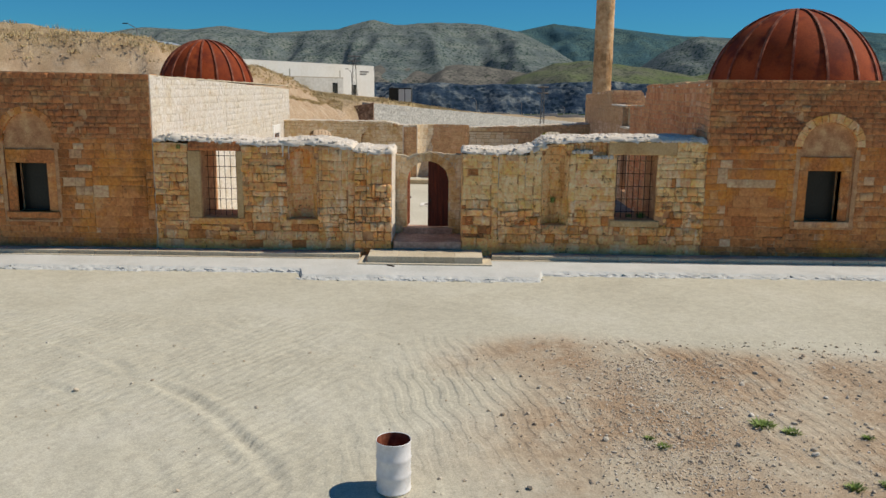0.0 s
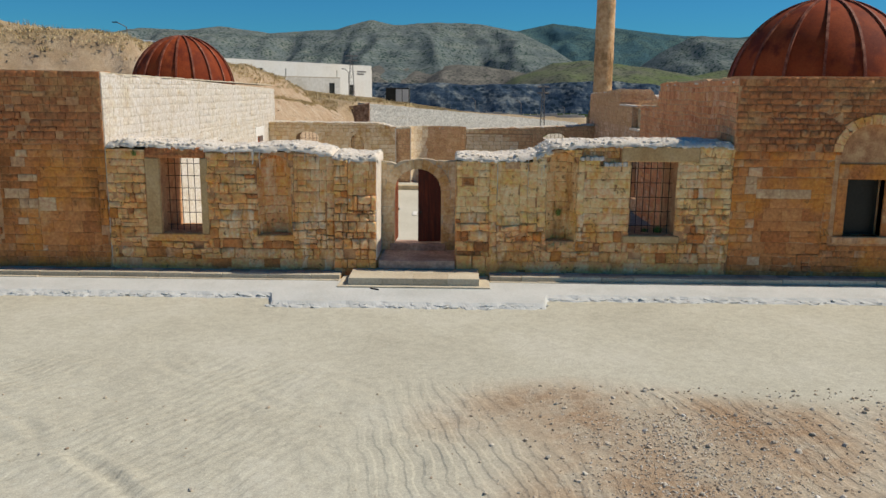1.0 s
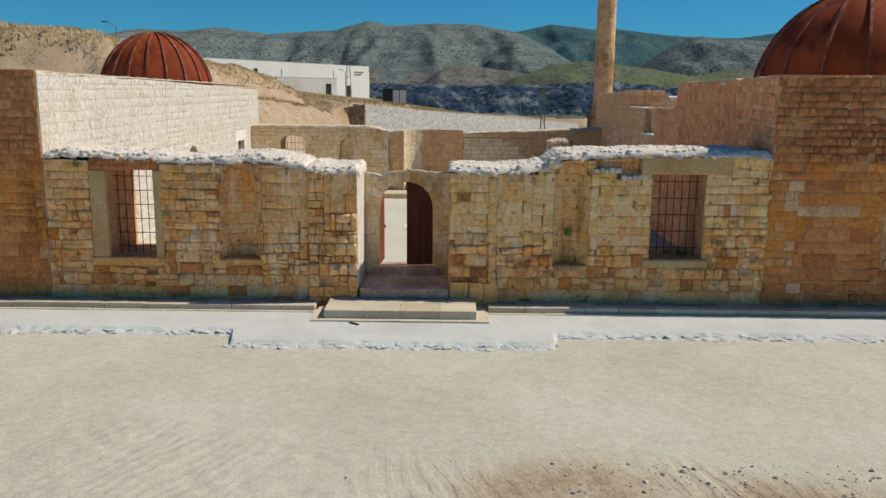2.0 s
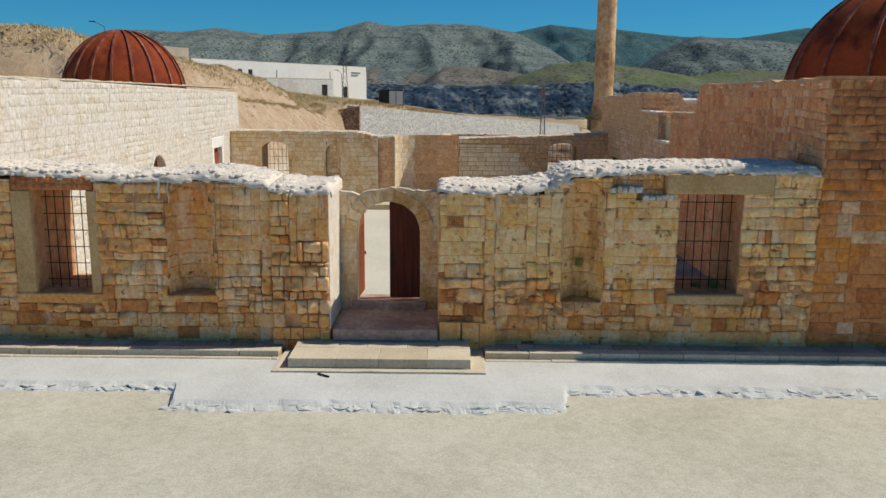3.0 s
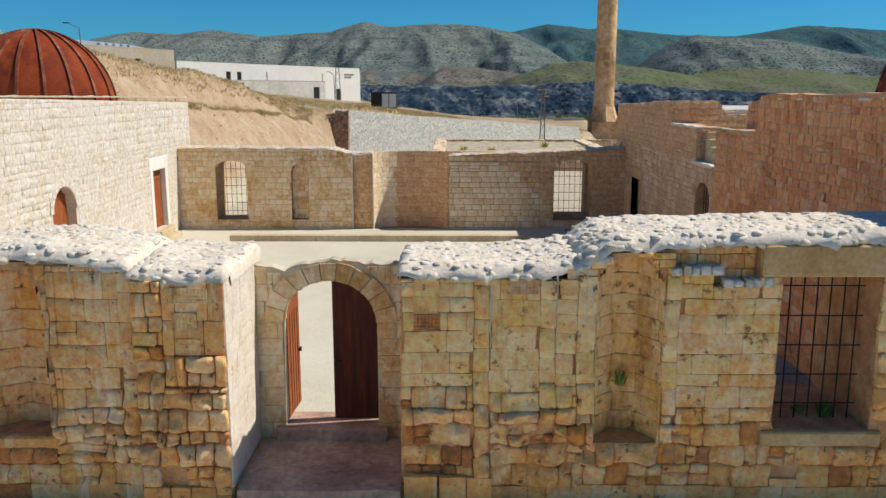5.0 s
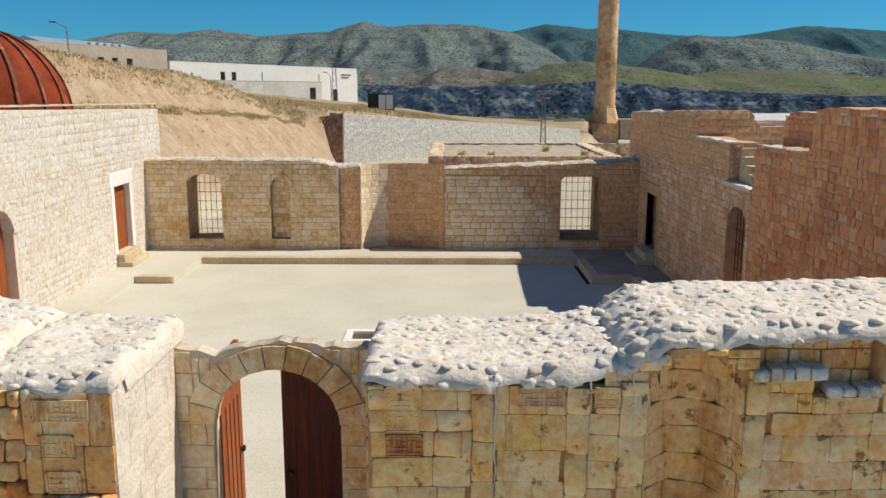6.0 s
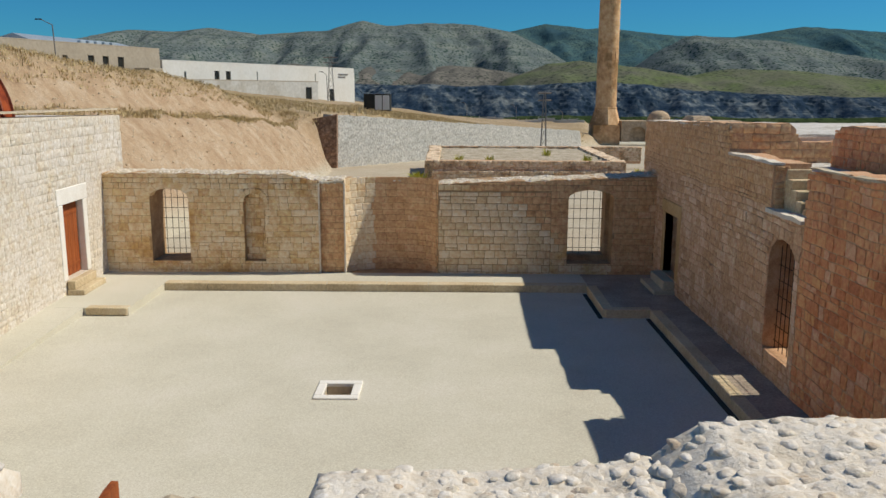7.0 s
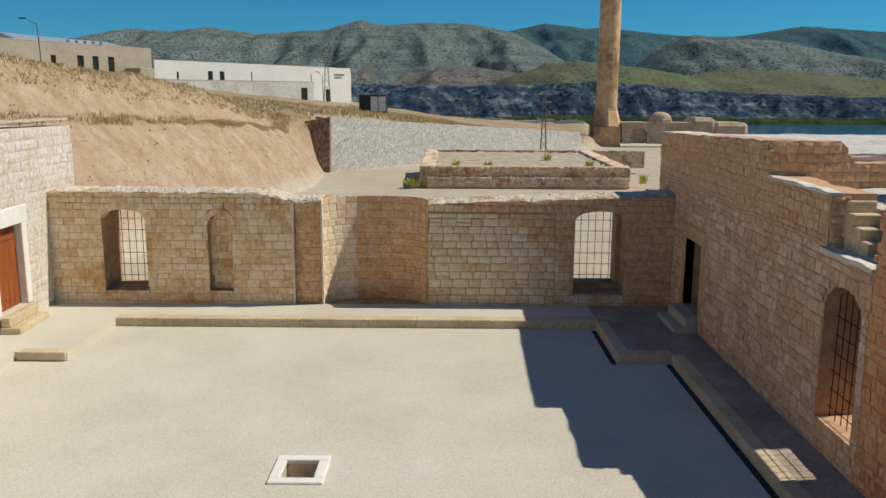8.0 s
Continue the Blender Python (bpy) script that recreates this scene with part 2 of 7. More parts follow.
M_ROOF = material("lime_roof", ramp3((0.52, 0.48, 0.41), (0.64, 0.60, 0.53), (0.72, 0.68, 0.61)), 0.8, fine=5, fine_mix=0.6, bump=0.9, bump_dist=0.12)
M_DRUM = material("white_painted_steel", ramp3((0.66, 0.63, 0.60), (0.76, 0.74, 0.72), (0.80, 0.78, 0.76)), 2.0, fine=16, rough=0.5, bump=0.08, stain=(0.50, 0.40, 0.33), stain_scale=3.0, stain_edge=(0.62, 0.75))
M_MINARET = material("minaret_stone", ramp3((0.50, 0.27, 0.125), (0.68, 0.41, 0.21), (0.76, 0.52, 0.30)), 0.6, fine=1.4, bump=0.5, bump_dist=0.1, stain=(0.34, 0.19, 0.08), stain_scale=0.12)
M_PLASTER = material("white_plaster", ramp3((0.62, 0.61, 0.56), (0.68, 0.67, 0.62), (0.70, 0.69, 0.65)), 0.1, fine=1.5, fine_mix=0.2, bump=0.1, stain=(0.66, 0.64, 0.58), stain_scale=0.09)
M_BEIGE = material("beige_plaster", ramp3((0.33, 0.285, 0.22), (0.38, 0.33, 0.255), (0.42, 0.365, 0.29)), 0.1, fine=1.5, fine_mix=0.2, bump=0.1)
M_TINROOF = material("blue_grey_tin", ramp3((0.36, 0.42, 0.46), (0.44, 0.50, 0.54), (0.50, 0.56, 0.60)), 0.3, rough=0.4, metal=0.4, bump=0.0)
M_GLASSDARK = material("dark_window", ramp3((0.018, 0.017, 0.013), (0.026, 0.024, 0.018), (0.035, 0.032, 0.025)), 0.5, rough=0.35, bump=0.0, spec=0.25)
M_GABION = material("gabion_stone", ramp3((0.38, 0.37, 0.33), (0.46, 0.445, 0.40), (0.54, 0.52, 0.47)), 0.5, fine=3.5, fine_mix=0.4, cells=3.2, bump=0.7, bump_dist=0.15)
M_GABION_DARK = material("gabion_end", ramp3((0.18, 0.10, 0.06), (0.27, 0.16, 0.10), (0.36, 0.24, 0.16)), 1.4, fine=3.5, fine_mix=0.7, cells=2.4, bump=0.9, bump_dist=0.15)
M_RUIN = material("ruin_stone", ramp3((0.42, 0.34, 0.23), (0.56, 0.47, 0.34), (0.66, 0.57, 0.43)), 0.6, fine=4, fine_mix=0.5, bump=0.7, bump_dist=0.08)
M_TOMB = material("tomb_plaster", ramp3((0.36, 0.26, 0.165), (0.46, 0.34, 0.22), (0.55, 0.43, 0.30)), 0.4, fine=2.0, fine_mix=0.5, bump=0.5, bump_dist=0.1)
M_WEED = material("weed_green", ramp3((0.11, 0.18, 0.035), (0.19, 0.27, 0.06), (0.27, 0.32, 0.10)), 6, bump=0.0, rough=0.8)
M_STRAW = material("straw_grass", ramp3((0.42, 0.31, 0.15), (0.54, 0.41, 0.21), (0.62, 0.50, 0.30)), 0.5, bump=0.0, rough=0.9, stain=(0.33, 0.26, 0.11), stain_scale=0.18, stain_edge=(0.55, 0.68))
M_DRYWEED = material("yellow_weed", ramp3((0.30, 0.30, 0.04), (0.44, 0.42, 0.06), (0.52, 0.48, 0.12)), 4, bump=0.0, rough=0.8)
M_ROCK = material("field_stone", ramp3((0.40, 0.33, 0.24), (0.56, 0.49, 0.39), (0.70, 0.65, 0.56)), 2.0, fine=12, bump=0.4, vary="island", vary_ramp=[(0, (0.40, 0.28, 0.18)), (0.5, (0.50, 0.41, 0.30)), (0.85, (0.58, 0.51, 0.41)), (1, (0.76, 0.71, 0.62))], vary_mix=0.75)
M_PLASTER_OLD = material("stained_plaster", ramp3((0.46, 0.45, 0.41), (0.54, 0.53, 0.49), (0.58, 0.57, 0.53)), 0.1, fine=1.5, fine_mix=0.25, bump=0.1, stain=(0.44, 0.42, 0.37), stain_scale=0.2)
M_PEBBLE = material("bank_pebble", ramp3((0.48, 0.36, 0.23), (0.58, 0.46, 0.32), (0.66, 0.56, 0.42)), 1.0, fine=10, bump=0.2, vary="island", vary_ramp=[(0, (0.44, 0.30, 0.17)), (1, (0.66, 0.57, 0.44))], vary_mix=0.6)
M_WORN = material("worn_floor_stone", ramp3((0.27, 0.17, 0.125), (0.41, 0.275, 0.21), (0.54, 0.39, 0.29)), 1.3, fine=10, fine_mix=0.5, bump=0.5, bump_dist=0.02)
M_STEELGREY = material("galvanised_steel", ramp3((0.16, 0.15, 0.14), (0.24, 0.22, 0.20), (0.30, 0.28, 0.26)), 2, rough=0.5, metal=0.6, bump=0.0)


def ground_material():
    """Dust, pale gravel, a reddish bank and ruts, by noise and place; dry grass on the hill."""
    m = bpy.data.materials.new("dusty_ground")
    m.use_nodes = True
    n, l = m.node_tree.nodes, m.node_tree.links
    bsdf = n["Principled BSDF"]
    bsdf.inputs["Roughness"].default_value, bsdf.inputs["Specular IOR Level"].default_value = 0.95, 0.15
    geo = n.new("ShaderNodeNewGeometry")
    pos = geo.outputs["Position"]

    def tex(s, d=5.0, rough=0.65):
        t = n.new("ShaderNodeTexNoise")
        t.inputs["Scale"].default_value, t.inputs["Detail"].default_value, t.inputs["Roughness"].default_value = s, d, rough
        l.new(pos, t.inputs["Vector"])
        return t.outputs["Fac"]

    def ramped(fac, stops):
        r = n.new("ShaderNodeValToRGB")
        e = r.color_ramp.elements
        while len(e) < len(stops):
            e.new(0.5)
        for i, (p, c) in enumerate(stops):
            e[i].position, e[i].color = p, (*c, 1)
        l.new(fac, r.inputs[0])
        return r.outputs[0]

    def mix(fac, a, b, mode="MIX"):
        x = n.new("ShaderNodeMix")
        x.data_type, x.blend_type = "RGBA", mode
        if isinstance(fac, float):
            x.inputs[0].default_value = fac
        else:
            l.new(fac, x.inputs[0])
        for k, v in ((6, a), (7, b)):
            if isinstance(v, tuple):
                x.inputs[k].default_value = (*v, 1)
            else:
                l.new(v, x.inputs[k])
        return x.outputs[2]

    def attr(name):
        a = n.new("ShaderNodeAttribute")
        a.attribute_name = name
        return a.outputs["Fac"]

    dust = ramped(tex(0.25), [(0.3, (0.46, 0.43, 0.335)), (0.5, (0.52, 0.49, 0.385)), (0.7, (0.56, 0.53, 0.43))])
    soil = ramped(tex(0.9), [(0.32, (0.30, 0.175, 0.085)), (0.45, (0.41, 0.275, 0.165)), (0.56, (0.45, 0.36, 0.255)), (0.68, (0.48, 0.43, 0.33))])
    bank = ramped(tex(0.6, 8.0, 0.72), [(0.3, (0.34, 0.22, 0.13)), (0.5, (0.45, 0.325, 0.21)), (0.7, (0.53, 0.42, 0.305))])
    grass = ramped(tex(0.9), [(0.32, (0.22, 0.155, 0.075)), (0.5, (0.34, 0.25, 0.135)), (0.66, (0.44, 0.345, 0.215))])
    col = mix(attr("soil"), dust, soil)
    col = mix(attr("bank"), col, bank)
    col = mix(attr("grass"), col, grass)
    grain = tex(26.0, 5.0, 0.75)
    col = mix(0.35, col, ramped(grain, [(0.3, (0.2, 0.2, 0.2)), (0.7, (0.85, 0.85, 0.85))]), "OVERLAY")
    # scraped lines left by a machine: two sets of narrow ridges
    ridges = None
    for angle, s, where in ((-14, 5.6, "scrape_a"), (31, 7.0, "scrape_b")):
        q = n.new("ShaderNodeMapping")
        q.inputs["Rotation"].default_value[2] = radians(angle)
        l.new(pos, q.inputs["Vector"])
        w = n.new("ShaderNodeTexWave")
        w.inputs["Scale"].default_value, w.inputs["Distortion"].default_value, w.inputs["Detail"].default_value, w.inputs["Detail Scale"].default_value = s / 6.0, 7.0, 5.0, 0.7
        l.new(q.outputs[0], w.inputs["Vector"])
        x = n.new("ShaderNodeMath")
        x.operation = "MULTIPLY"
        l.new(ramped(w.outputs["Fac"], [(0.35, (0, 0, 0)), (0.8, (1, 1, 1))]), x.inputs[0])
        l.new(attr(where), x.inputs[1])
        if ridges is None:
            ridges = x.outputs[0]
        else:
            y = n.new("ShaderNodeMath")
            l.new(ridges, y.inputs[0])
            l.new(x.outputs[0], y.inputs[1])
            ridges = y.outputs[0]
    speck = tex(5.0, 3.0, 0.8)
    clod = tex(9.0, 4.0, 0.8)
    rough_fac = n.new("ShaderNodeMath")
    rough_fac.operation = "MULTIPLY"
    l.new(attr("soil"), rough_fac.inputs[0])
    rough_fac.inputs[1].default_value = 0.4
    col = mix(rough_fac.outputs[0], col, ramped(clod, [(0.35, (0.22, 0.14, 0.085)), (0.5, (0.38, 0.28, 0.185)), (0.66, (0.56, 0.48, 0.38))]))
    col = mix(0.15, col, ramped(speck, [(0.35, (0.15, 0.15, 0.15)), (0.6, (0.7, 0.7, 0.7))]), "OVERLAY")
    l.new(col, bsdf.inputs["Base Color"])
    b = n.new("ShaderNodeBump")
    b.inputs["Strength"].default_value, b.inputs["Distance"].default_value = 0.4, 0.02
    l.new(grain, b.inputs["Height"])
    c = n.new("ShaderNodeBump")
    c.inputs["Strength"].default_value, c.inputs["Distance"].default_value = 0.75, 0.028
    l.new(ridges, c.inputs["Height"])
    d = n.new("ShaderNodeBump")
    d.inputs["Distance"].default_value = 0.05
    l.new(clod, d.inputs["Height"])
    rugged = n.new("ShaderNodeMath")
    rugged.operation = "MAXIMUM"
    l.new(attr("soil"), rugged.inputs[0])
    l.new(attr("bank"), rugged.inputs[1])
    l.new(rugged.outputs[0], d.inputs["Strength"])
    l.new(d.outputs[0], c.inputs["Normal"])
    l.new(c.outputs[0], b.inputs["Normal"])
    l.new(b.outputs[0], bsdf.inputs["Normal"])
    return m


M_GROUND = ground_material()


# ---------------------------------------------------------------- mesh helpers
def mesh_of(name, verts, faces, mat=None, smooth=False):
    me = bpy.data.meshes.new(name)
    me.from_pydata([tuple(v) for v in verts], [], [tuple(f) for f in faces])
    me.update()
    if mat:
        me.materials.append(mat)
    if smooth:
        me.polygons.foreach_set("use_smooth", [True] * len(me.polygons))
    return me


def from_bm(name, bm, mat, smooth=False):
    me = bpy.data.meshes.new(name)
    bm.normal_update()
    bm.to_mesh(me)
    bm.free()
    me.materials.append(mat)
    if smooth:
        me.polygons.foreach_set("use_smooth", [True] * len(me.polygons))
    return me


def part(name, me, parent, m=None, label="", kind=""):
    ob = new(name, me)
    ob.parent = parent
    if m is not None:
        ob.matrix_local = m
    return tagged(ob, label=label, kind=kind)


def thing(name, m, label, category, group="", kind=""):
    ob = new(name)
    ob.empty_display_size = 0.2
    ob.matrix_world = m
    return tagged(ob, label, category, group, kind)


def box_bm(x0, x1, y0, y1, z0, z1, bevel=0.0, segments=1, jitter=0.0, rng=random):
    bm = bmesh.new()
    bmesh.ops.create_cube(bm, size=1)
    for v in bm.verts:
        v.co = Vector(((x0 + x1) / 2 + v.co.x * (x1 - x0), (y0 + y1) / 2 + v.co.y * (y1 - y0), (z0 + z1) / 2 + v.co.z * (z1 - z0)))
    if bevel:
        bmesh.ops.bevel(bm, geom=bm.edges[:], offset=bevel, segments=segments, affect="EDGES", profile=0.6)
    if jitter:
        for v in bm.verts:
            v.co += Vector([rng.uniform(-jitter, jitter) for _ in range(3)])
    return bm


def block(name, x0, x1, y0, y1, z0, z1, mat, parent, bevel=0.02, label="", jitter=0.0, m=None):
    return part(name, from_bm(name, box_bm(x0, x1, y0, y1, z0, z1, bevel, 1, jitter), mat), parent, m, label)


def worn_block(name, x0, x1, y0, y1, z0, z1, mat, parent, step=0.25, rough=0.02, seed=1, label=""):
    """A long stone or concrete body whose edges are uneven."""
    bm = bmesh.new()
    nx, ny = max(1, int((x1 - x0) / step)), max(1, int((y1 - y0) / step))
    top, low = {}, {}
    for i in range(nx + 1):
        for j in range(ny + 1):
            x, y = x0 + (x1 - x0) * i / nx, y0 + (y1 - y0) * j / ny
            k = Vector((x * 1.7 + seed + 0.31, y * 1.7 + 0.43, z1 + 0.37))
            e = rough * (2.0 if i in (0, nx) or j in (0, ny) else 0.5)
            dx, dy, dz = noise.noise(k) * e, noise.noise(k + Vector((9.3, 0, 0))) * e, noise.noise(k + Vector((0, 9.6, 0))) * e * 0.6
            top[i, j] = bm.verts.new((x + dx, y + dy, z1 + dz))
            if i in (0, nx) or j in (0, ny):
                low[i, j] = bm.verts.new((x + dx * 1.2, y + dy * 1.2, z0))
    for i in range(nx):
        for j in range(ny):
            bm.faces.new((top[i, j], top[i + 1, j], top[i + 1, j + 1], top[i, j + 1]))
    ring = [(i, 0) for i in range(nx)] + [(nx, j) for j in range(ny)] + [(i, ny) for i in range(nx, 0, -1)] + [(0, j) for j in range(ny, 0, -1)]
    for a, b in zip(ring, ring[1:] + ring[:1]):
        bm.faces.new((low[a], low[b], top[b], top[a]))
    me = from_bm(name, bm, mat)
    return part(name, me, parent, None, label)


def tube_bm(bm, a, b, r, sides=6):
    a, b = Vector(a), Vector(b)
    q = (b - a).to_track_quat("Z", "Y").to_matrix().to_4x4()
    bmesh.ops.create_cone(bm, cap_ends=True, segments=sides, radius1=r, radius2=r, depth=(b - a).length, matrix=Matrix.Translation((a + b) / 2) @ q)
    return bm


def rod(name, a, b, r, mat, parent, sides=6, label=""):
    return part(name, from_bm(name, tube_bm(bmesh.new(), a, b, r, sides), mat), parent, None, label)


def lathe(name, profile, mat, sides=32, smooth=True):
    verts, faces = [], []
    for r, z in profile:
        for k in range(sides):
            a = 2 * math.pi * k / sides
            verts.append((r * math.cos(a), r * math.sin(a), z))
    for i in range(len(profile) - 1):
        for k in range(sides):
            faces.append((i * sides + k, i * sides + (k + 1) % sides, (i + 1) * sides + (k + 1) % sides, (i + 1) * sides + k))
    return mesh_of(name, verts, faces, mat, smooth)


# unit stones: x, z in -0.5..0.5, face towards -y from y = 0 to y = -1
def stone_unit(seed, mat, round_=0.08, worn=0.22):
    """A dressed stone: 4 x 4 points on its face, softened and worn, and its sides."""
    r = random.Random(seed)
    ox, oz = r.uniform(0, 50), r.uniform(0, 50)
    verts, faces = [], []
    at = (-0.5, -0.5 + round_ * 1.6, 0.5 - round_ * 1.6, 0.5)
    cx = {(a, b): r.uniform(-0.03, 0.03) for a in (0, 3) for b in range(4)}
    for j in range(4):
        for i in range(4):
            x, z = at[i], at[j]
            rim = (i in (0, 3)) + (j in (0, 3))
            y = -(0.98, 0.62, 0.42)[rim] + worn * noise.noise(Vector((ox + x * 2.5, oz + z * 2.5, 0))) * (1 if rim == 0 else 0.8)
            x += cx.get((i, j), 0.0) - (0.035 * (1 if x > 0 else -1) if rim == 2 else 0)
            z += r.uniform(-0.03, 0.03) if j in (0, 3) else 0
            verts.append((x, y, min(0.5, max(-0.5, z))))
    for j in range(3):
        for i in range(3):
            k = j * 4 + i
            faces.append((k, k + 1, k + 5, k + 4))
    ring = [0, 1, 2, 3, 7, 11, 15, 14, 13, 12, 8, 4]
    for k in ring:
        verts.append((verts[k][0] * 1.02, 0.02, verts[k][2] * 1.02))
    for q in range(12):
        faces.append((16 + q, 16 + (q + 1) % 12, ring[(q + 1) % 12], ring[q]))
    return mesh_of("stone", verts, faces, mat)


def stone_set(mat, seed, worn=0.22):
    return [stone_unit(seed + i, mat, 0.05 if i % 2 else 0.085, worn) for i in range(10)]


def cobble_unit(seed, mat, fine=2):
    r = random.Random(seed)
    bm = bmesh.new()
    bmesh.ops.create_icosphere(bm, subdivisions=fine, radius=0.5)
    for v in bm.verts:
        v.co *= 1 + 0.45 * noise.noise(v.co * 2.6 + Vector((seed * 3.1, 0, 0)))
        v.co.z = min(v.co.z, 0.40 + 0.10 * v.co.x)
    me = from_bm("cobble", bm, mat, True)
    return me


def cut(rects, hole):
    """Rectangles (u0, u1, z0, z1) less one rectangular hole."""
    a0, a1, b0, b1 = hole
    out = []
    for u0, u1, z0, z1 in rects:
        if u1 <= a0 or u0 >= a1 or z1 <= b0 or z0 >= b1:
            out.append((u0, u1, z0, z1))
            continue
        if u0 < a0:
            out.append((u0, a0, z0, z1))
        if u1 > a1:
            out.append((a1, u1, z0, z1))
        m0, m1 = max(u0, a0), min(u1, a1)
        if z0 < b0:
            out.append((m0, m1, z0, b0))
        if z1 > b1:
            out.append((m0, m1, b1, z1))
    return [q for q in out if q[1] - q[0] > 0.07 and q[3] - q[2] > 0.06]


def courses(u0, u1, z0, z1, high, long_, seed, top=None):
    """Rows of stones over a rectangle, in (u0, u1, z0, z1)."""
    r = random.Random(seed)
    out, z = [], z0
    while z < z1 - 0.05:
        h = min(r.uniform(*high), z1 - z)
        if z1 - z - h < 0.1:
            h = z1 - z
        u = u0 - r.uniform(0, long_[1])
        while u < u1:
            w = r.uniform(*long_)
            a, b = max(u, u0), min(u + w, u1)
            if b - a > 0.08:
                t = z + h
                if top:
                    t = min(t, top((a + b) / 2) - 0.02)
                if t - z > 0.06:
                    if h > 0.26 and r.random() < 0.05:
                        s = z + (t - z) * r.uniform(0.4, 0.6)
                        out += [(a, b, z, s), (a, b, s, t)]
                    else:
                        out.append((a, b, z, t))
            u += w
        z += h
    return out


def frame_of(a, b):
    """Wall frame: x from a to b, y into the wall, z up."""
    u = Vector((b[0] - a[0], b[1] - a[1], 0))
    n = u.length
    u.normalize()
    m = Matrix(((u.x, -u.y, 0, a[0]), (u.y, u.x, 0, a[1]), (0, 0, 1, 0), (0, 0, 0, 1)))
    return m, n


def wander(u, z, amount):
    """How far the courses of an old wall stray from level and plumb."""
    if not amount:
        return 0.0, 0.0
    return (amount * 0.7 * noise.noise(Vector((u * 0.45, z * 0.7, 21.3))), amount * (noise.noise(Vector((u * 0.42, z * 0.6, 33.7))) + 0.4 * noise.noise(Vector((u * 1.3, z * 1.1, 5.7)))))


def stone_shape(u0, u1, z0, z1, depth, e, worn, seed, face, back=0.03, stray=0.0):
    """One stone of a wall's face: a grid of points with worn edges, eaten away and warped by e, and its sides. Neighbours share the warp."""
    verts, faces = [], []
    w, h = u1 - u0, z1 - z0
    bite = max(0.0, e - 0.18)
    b = min(0.018 + 0.012 * bite, 0.14 * min(w, h))
    n = 7 if back > 0.03 and bite > 0.2 else 5
    us = [u0] + [u0 + b + (w - 2 * b) * k / (n - 3) for k in range(n - 2)] + [u1]
    zs = [z0] + [z0 + b + (h - 2 * b) * k / (n - 3) for k in range(n - 2)] + [z1]
    own = noise.noise(Vector((seed * 0.37, 3.1, 0.2)))
    deep = 0.02 - back if back > 0.03 else -0.02
    for j, z in enumerate(zs):
        for i, u in enumerate(us):
            rim = (i in (0, n - 1)) + (j in (0, n - 1))
            p = Vector((u, z, face))
            g = 0.012 + 0.03 * bite
            du = g * noise.noise(p * 2.3) + 0.6 * g * noise.noise(p * 7.1)
            dz = g * noise.noise(p * 2.1 + Vector((9.1, 0, 0))) + 0.6 * g * noise.noise(p * 6.3 + Vector((4.7, 0, 0)))
            su, sz = wander(u, z, stray)
            if rim == 2:
                c = b * (0.3 + 0.8 * bite)
                du += c if i == 0 else -c
                dz += c if j == 0 else -c
            y = depth * (1.0, 0.85, 0.6)[rim] * (1 + 0.4 * own)
            y += worn * depth * noise.noise(Vector((u * 5, z * 5, seed)))
            if bite > 0:
                f = noise.fractal(Vector((u * 2.6, z * 3.4, 1.7)), 0.8, 2.0, 4)
                y += bite * 0.19 * f + (bite * 0.05 if rim == 0 else 0.0) + bite * 0.06 * noise.noise(Vector((u * 11, z * 13, seed)))
                if back > 0.03:
                    y -= bite * (0.05 * max(0.0, own + 0.1) + 0.014 * rim)
            verts.append((u + du + su, face - max(deep, y), z + dz + sz))
    for j in range(n - 1):
        for i in range(n - 1):
            k = j * n + i
            faces.append((k, k + 1, k + n + 1, k + n))
    ring = list(range(n - 1)) + [n - 1 + n * j for j in range(n - 1)] + [n * n - 1 - k for k in range(n - 1)] + [n * (n - 1) - n * j for j in range(n - 1)]
    for k in ring:
        verts.append((verts[k][0], face + back, verts[k][2]))
    for k in ring:
        verts.append(verts[k])
    q, m = n * n, len(ring)
    for k in range(m):
        faces.append((q + k, q + (k + 1) % m, q + m + (k + 1) % m, q + m + k))
    return verts, faces


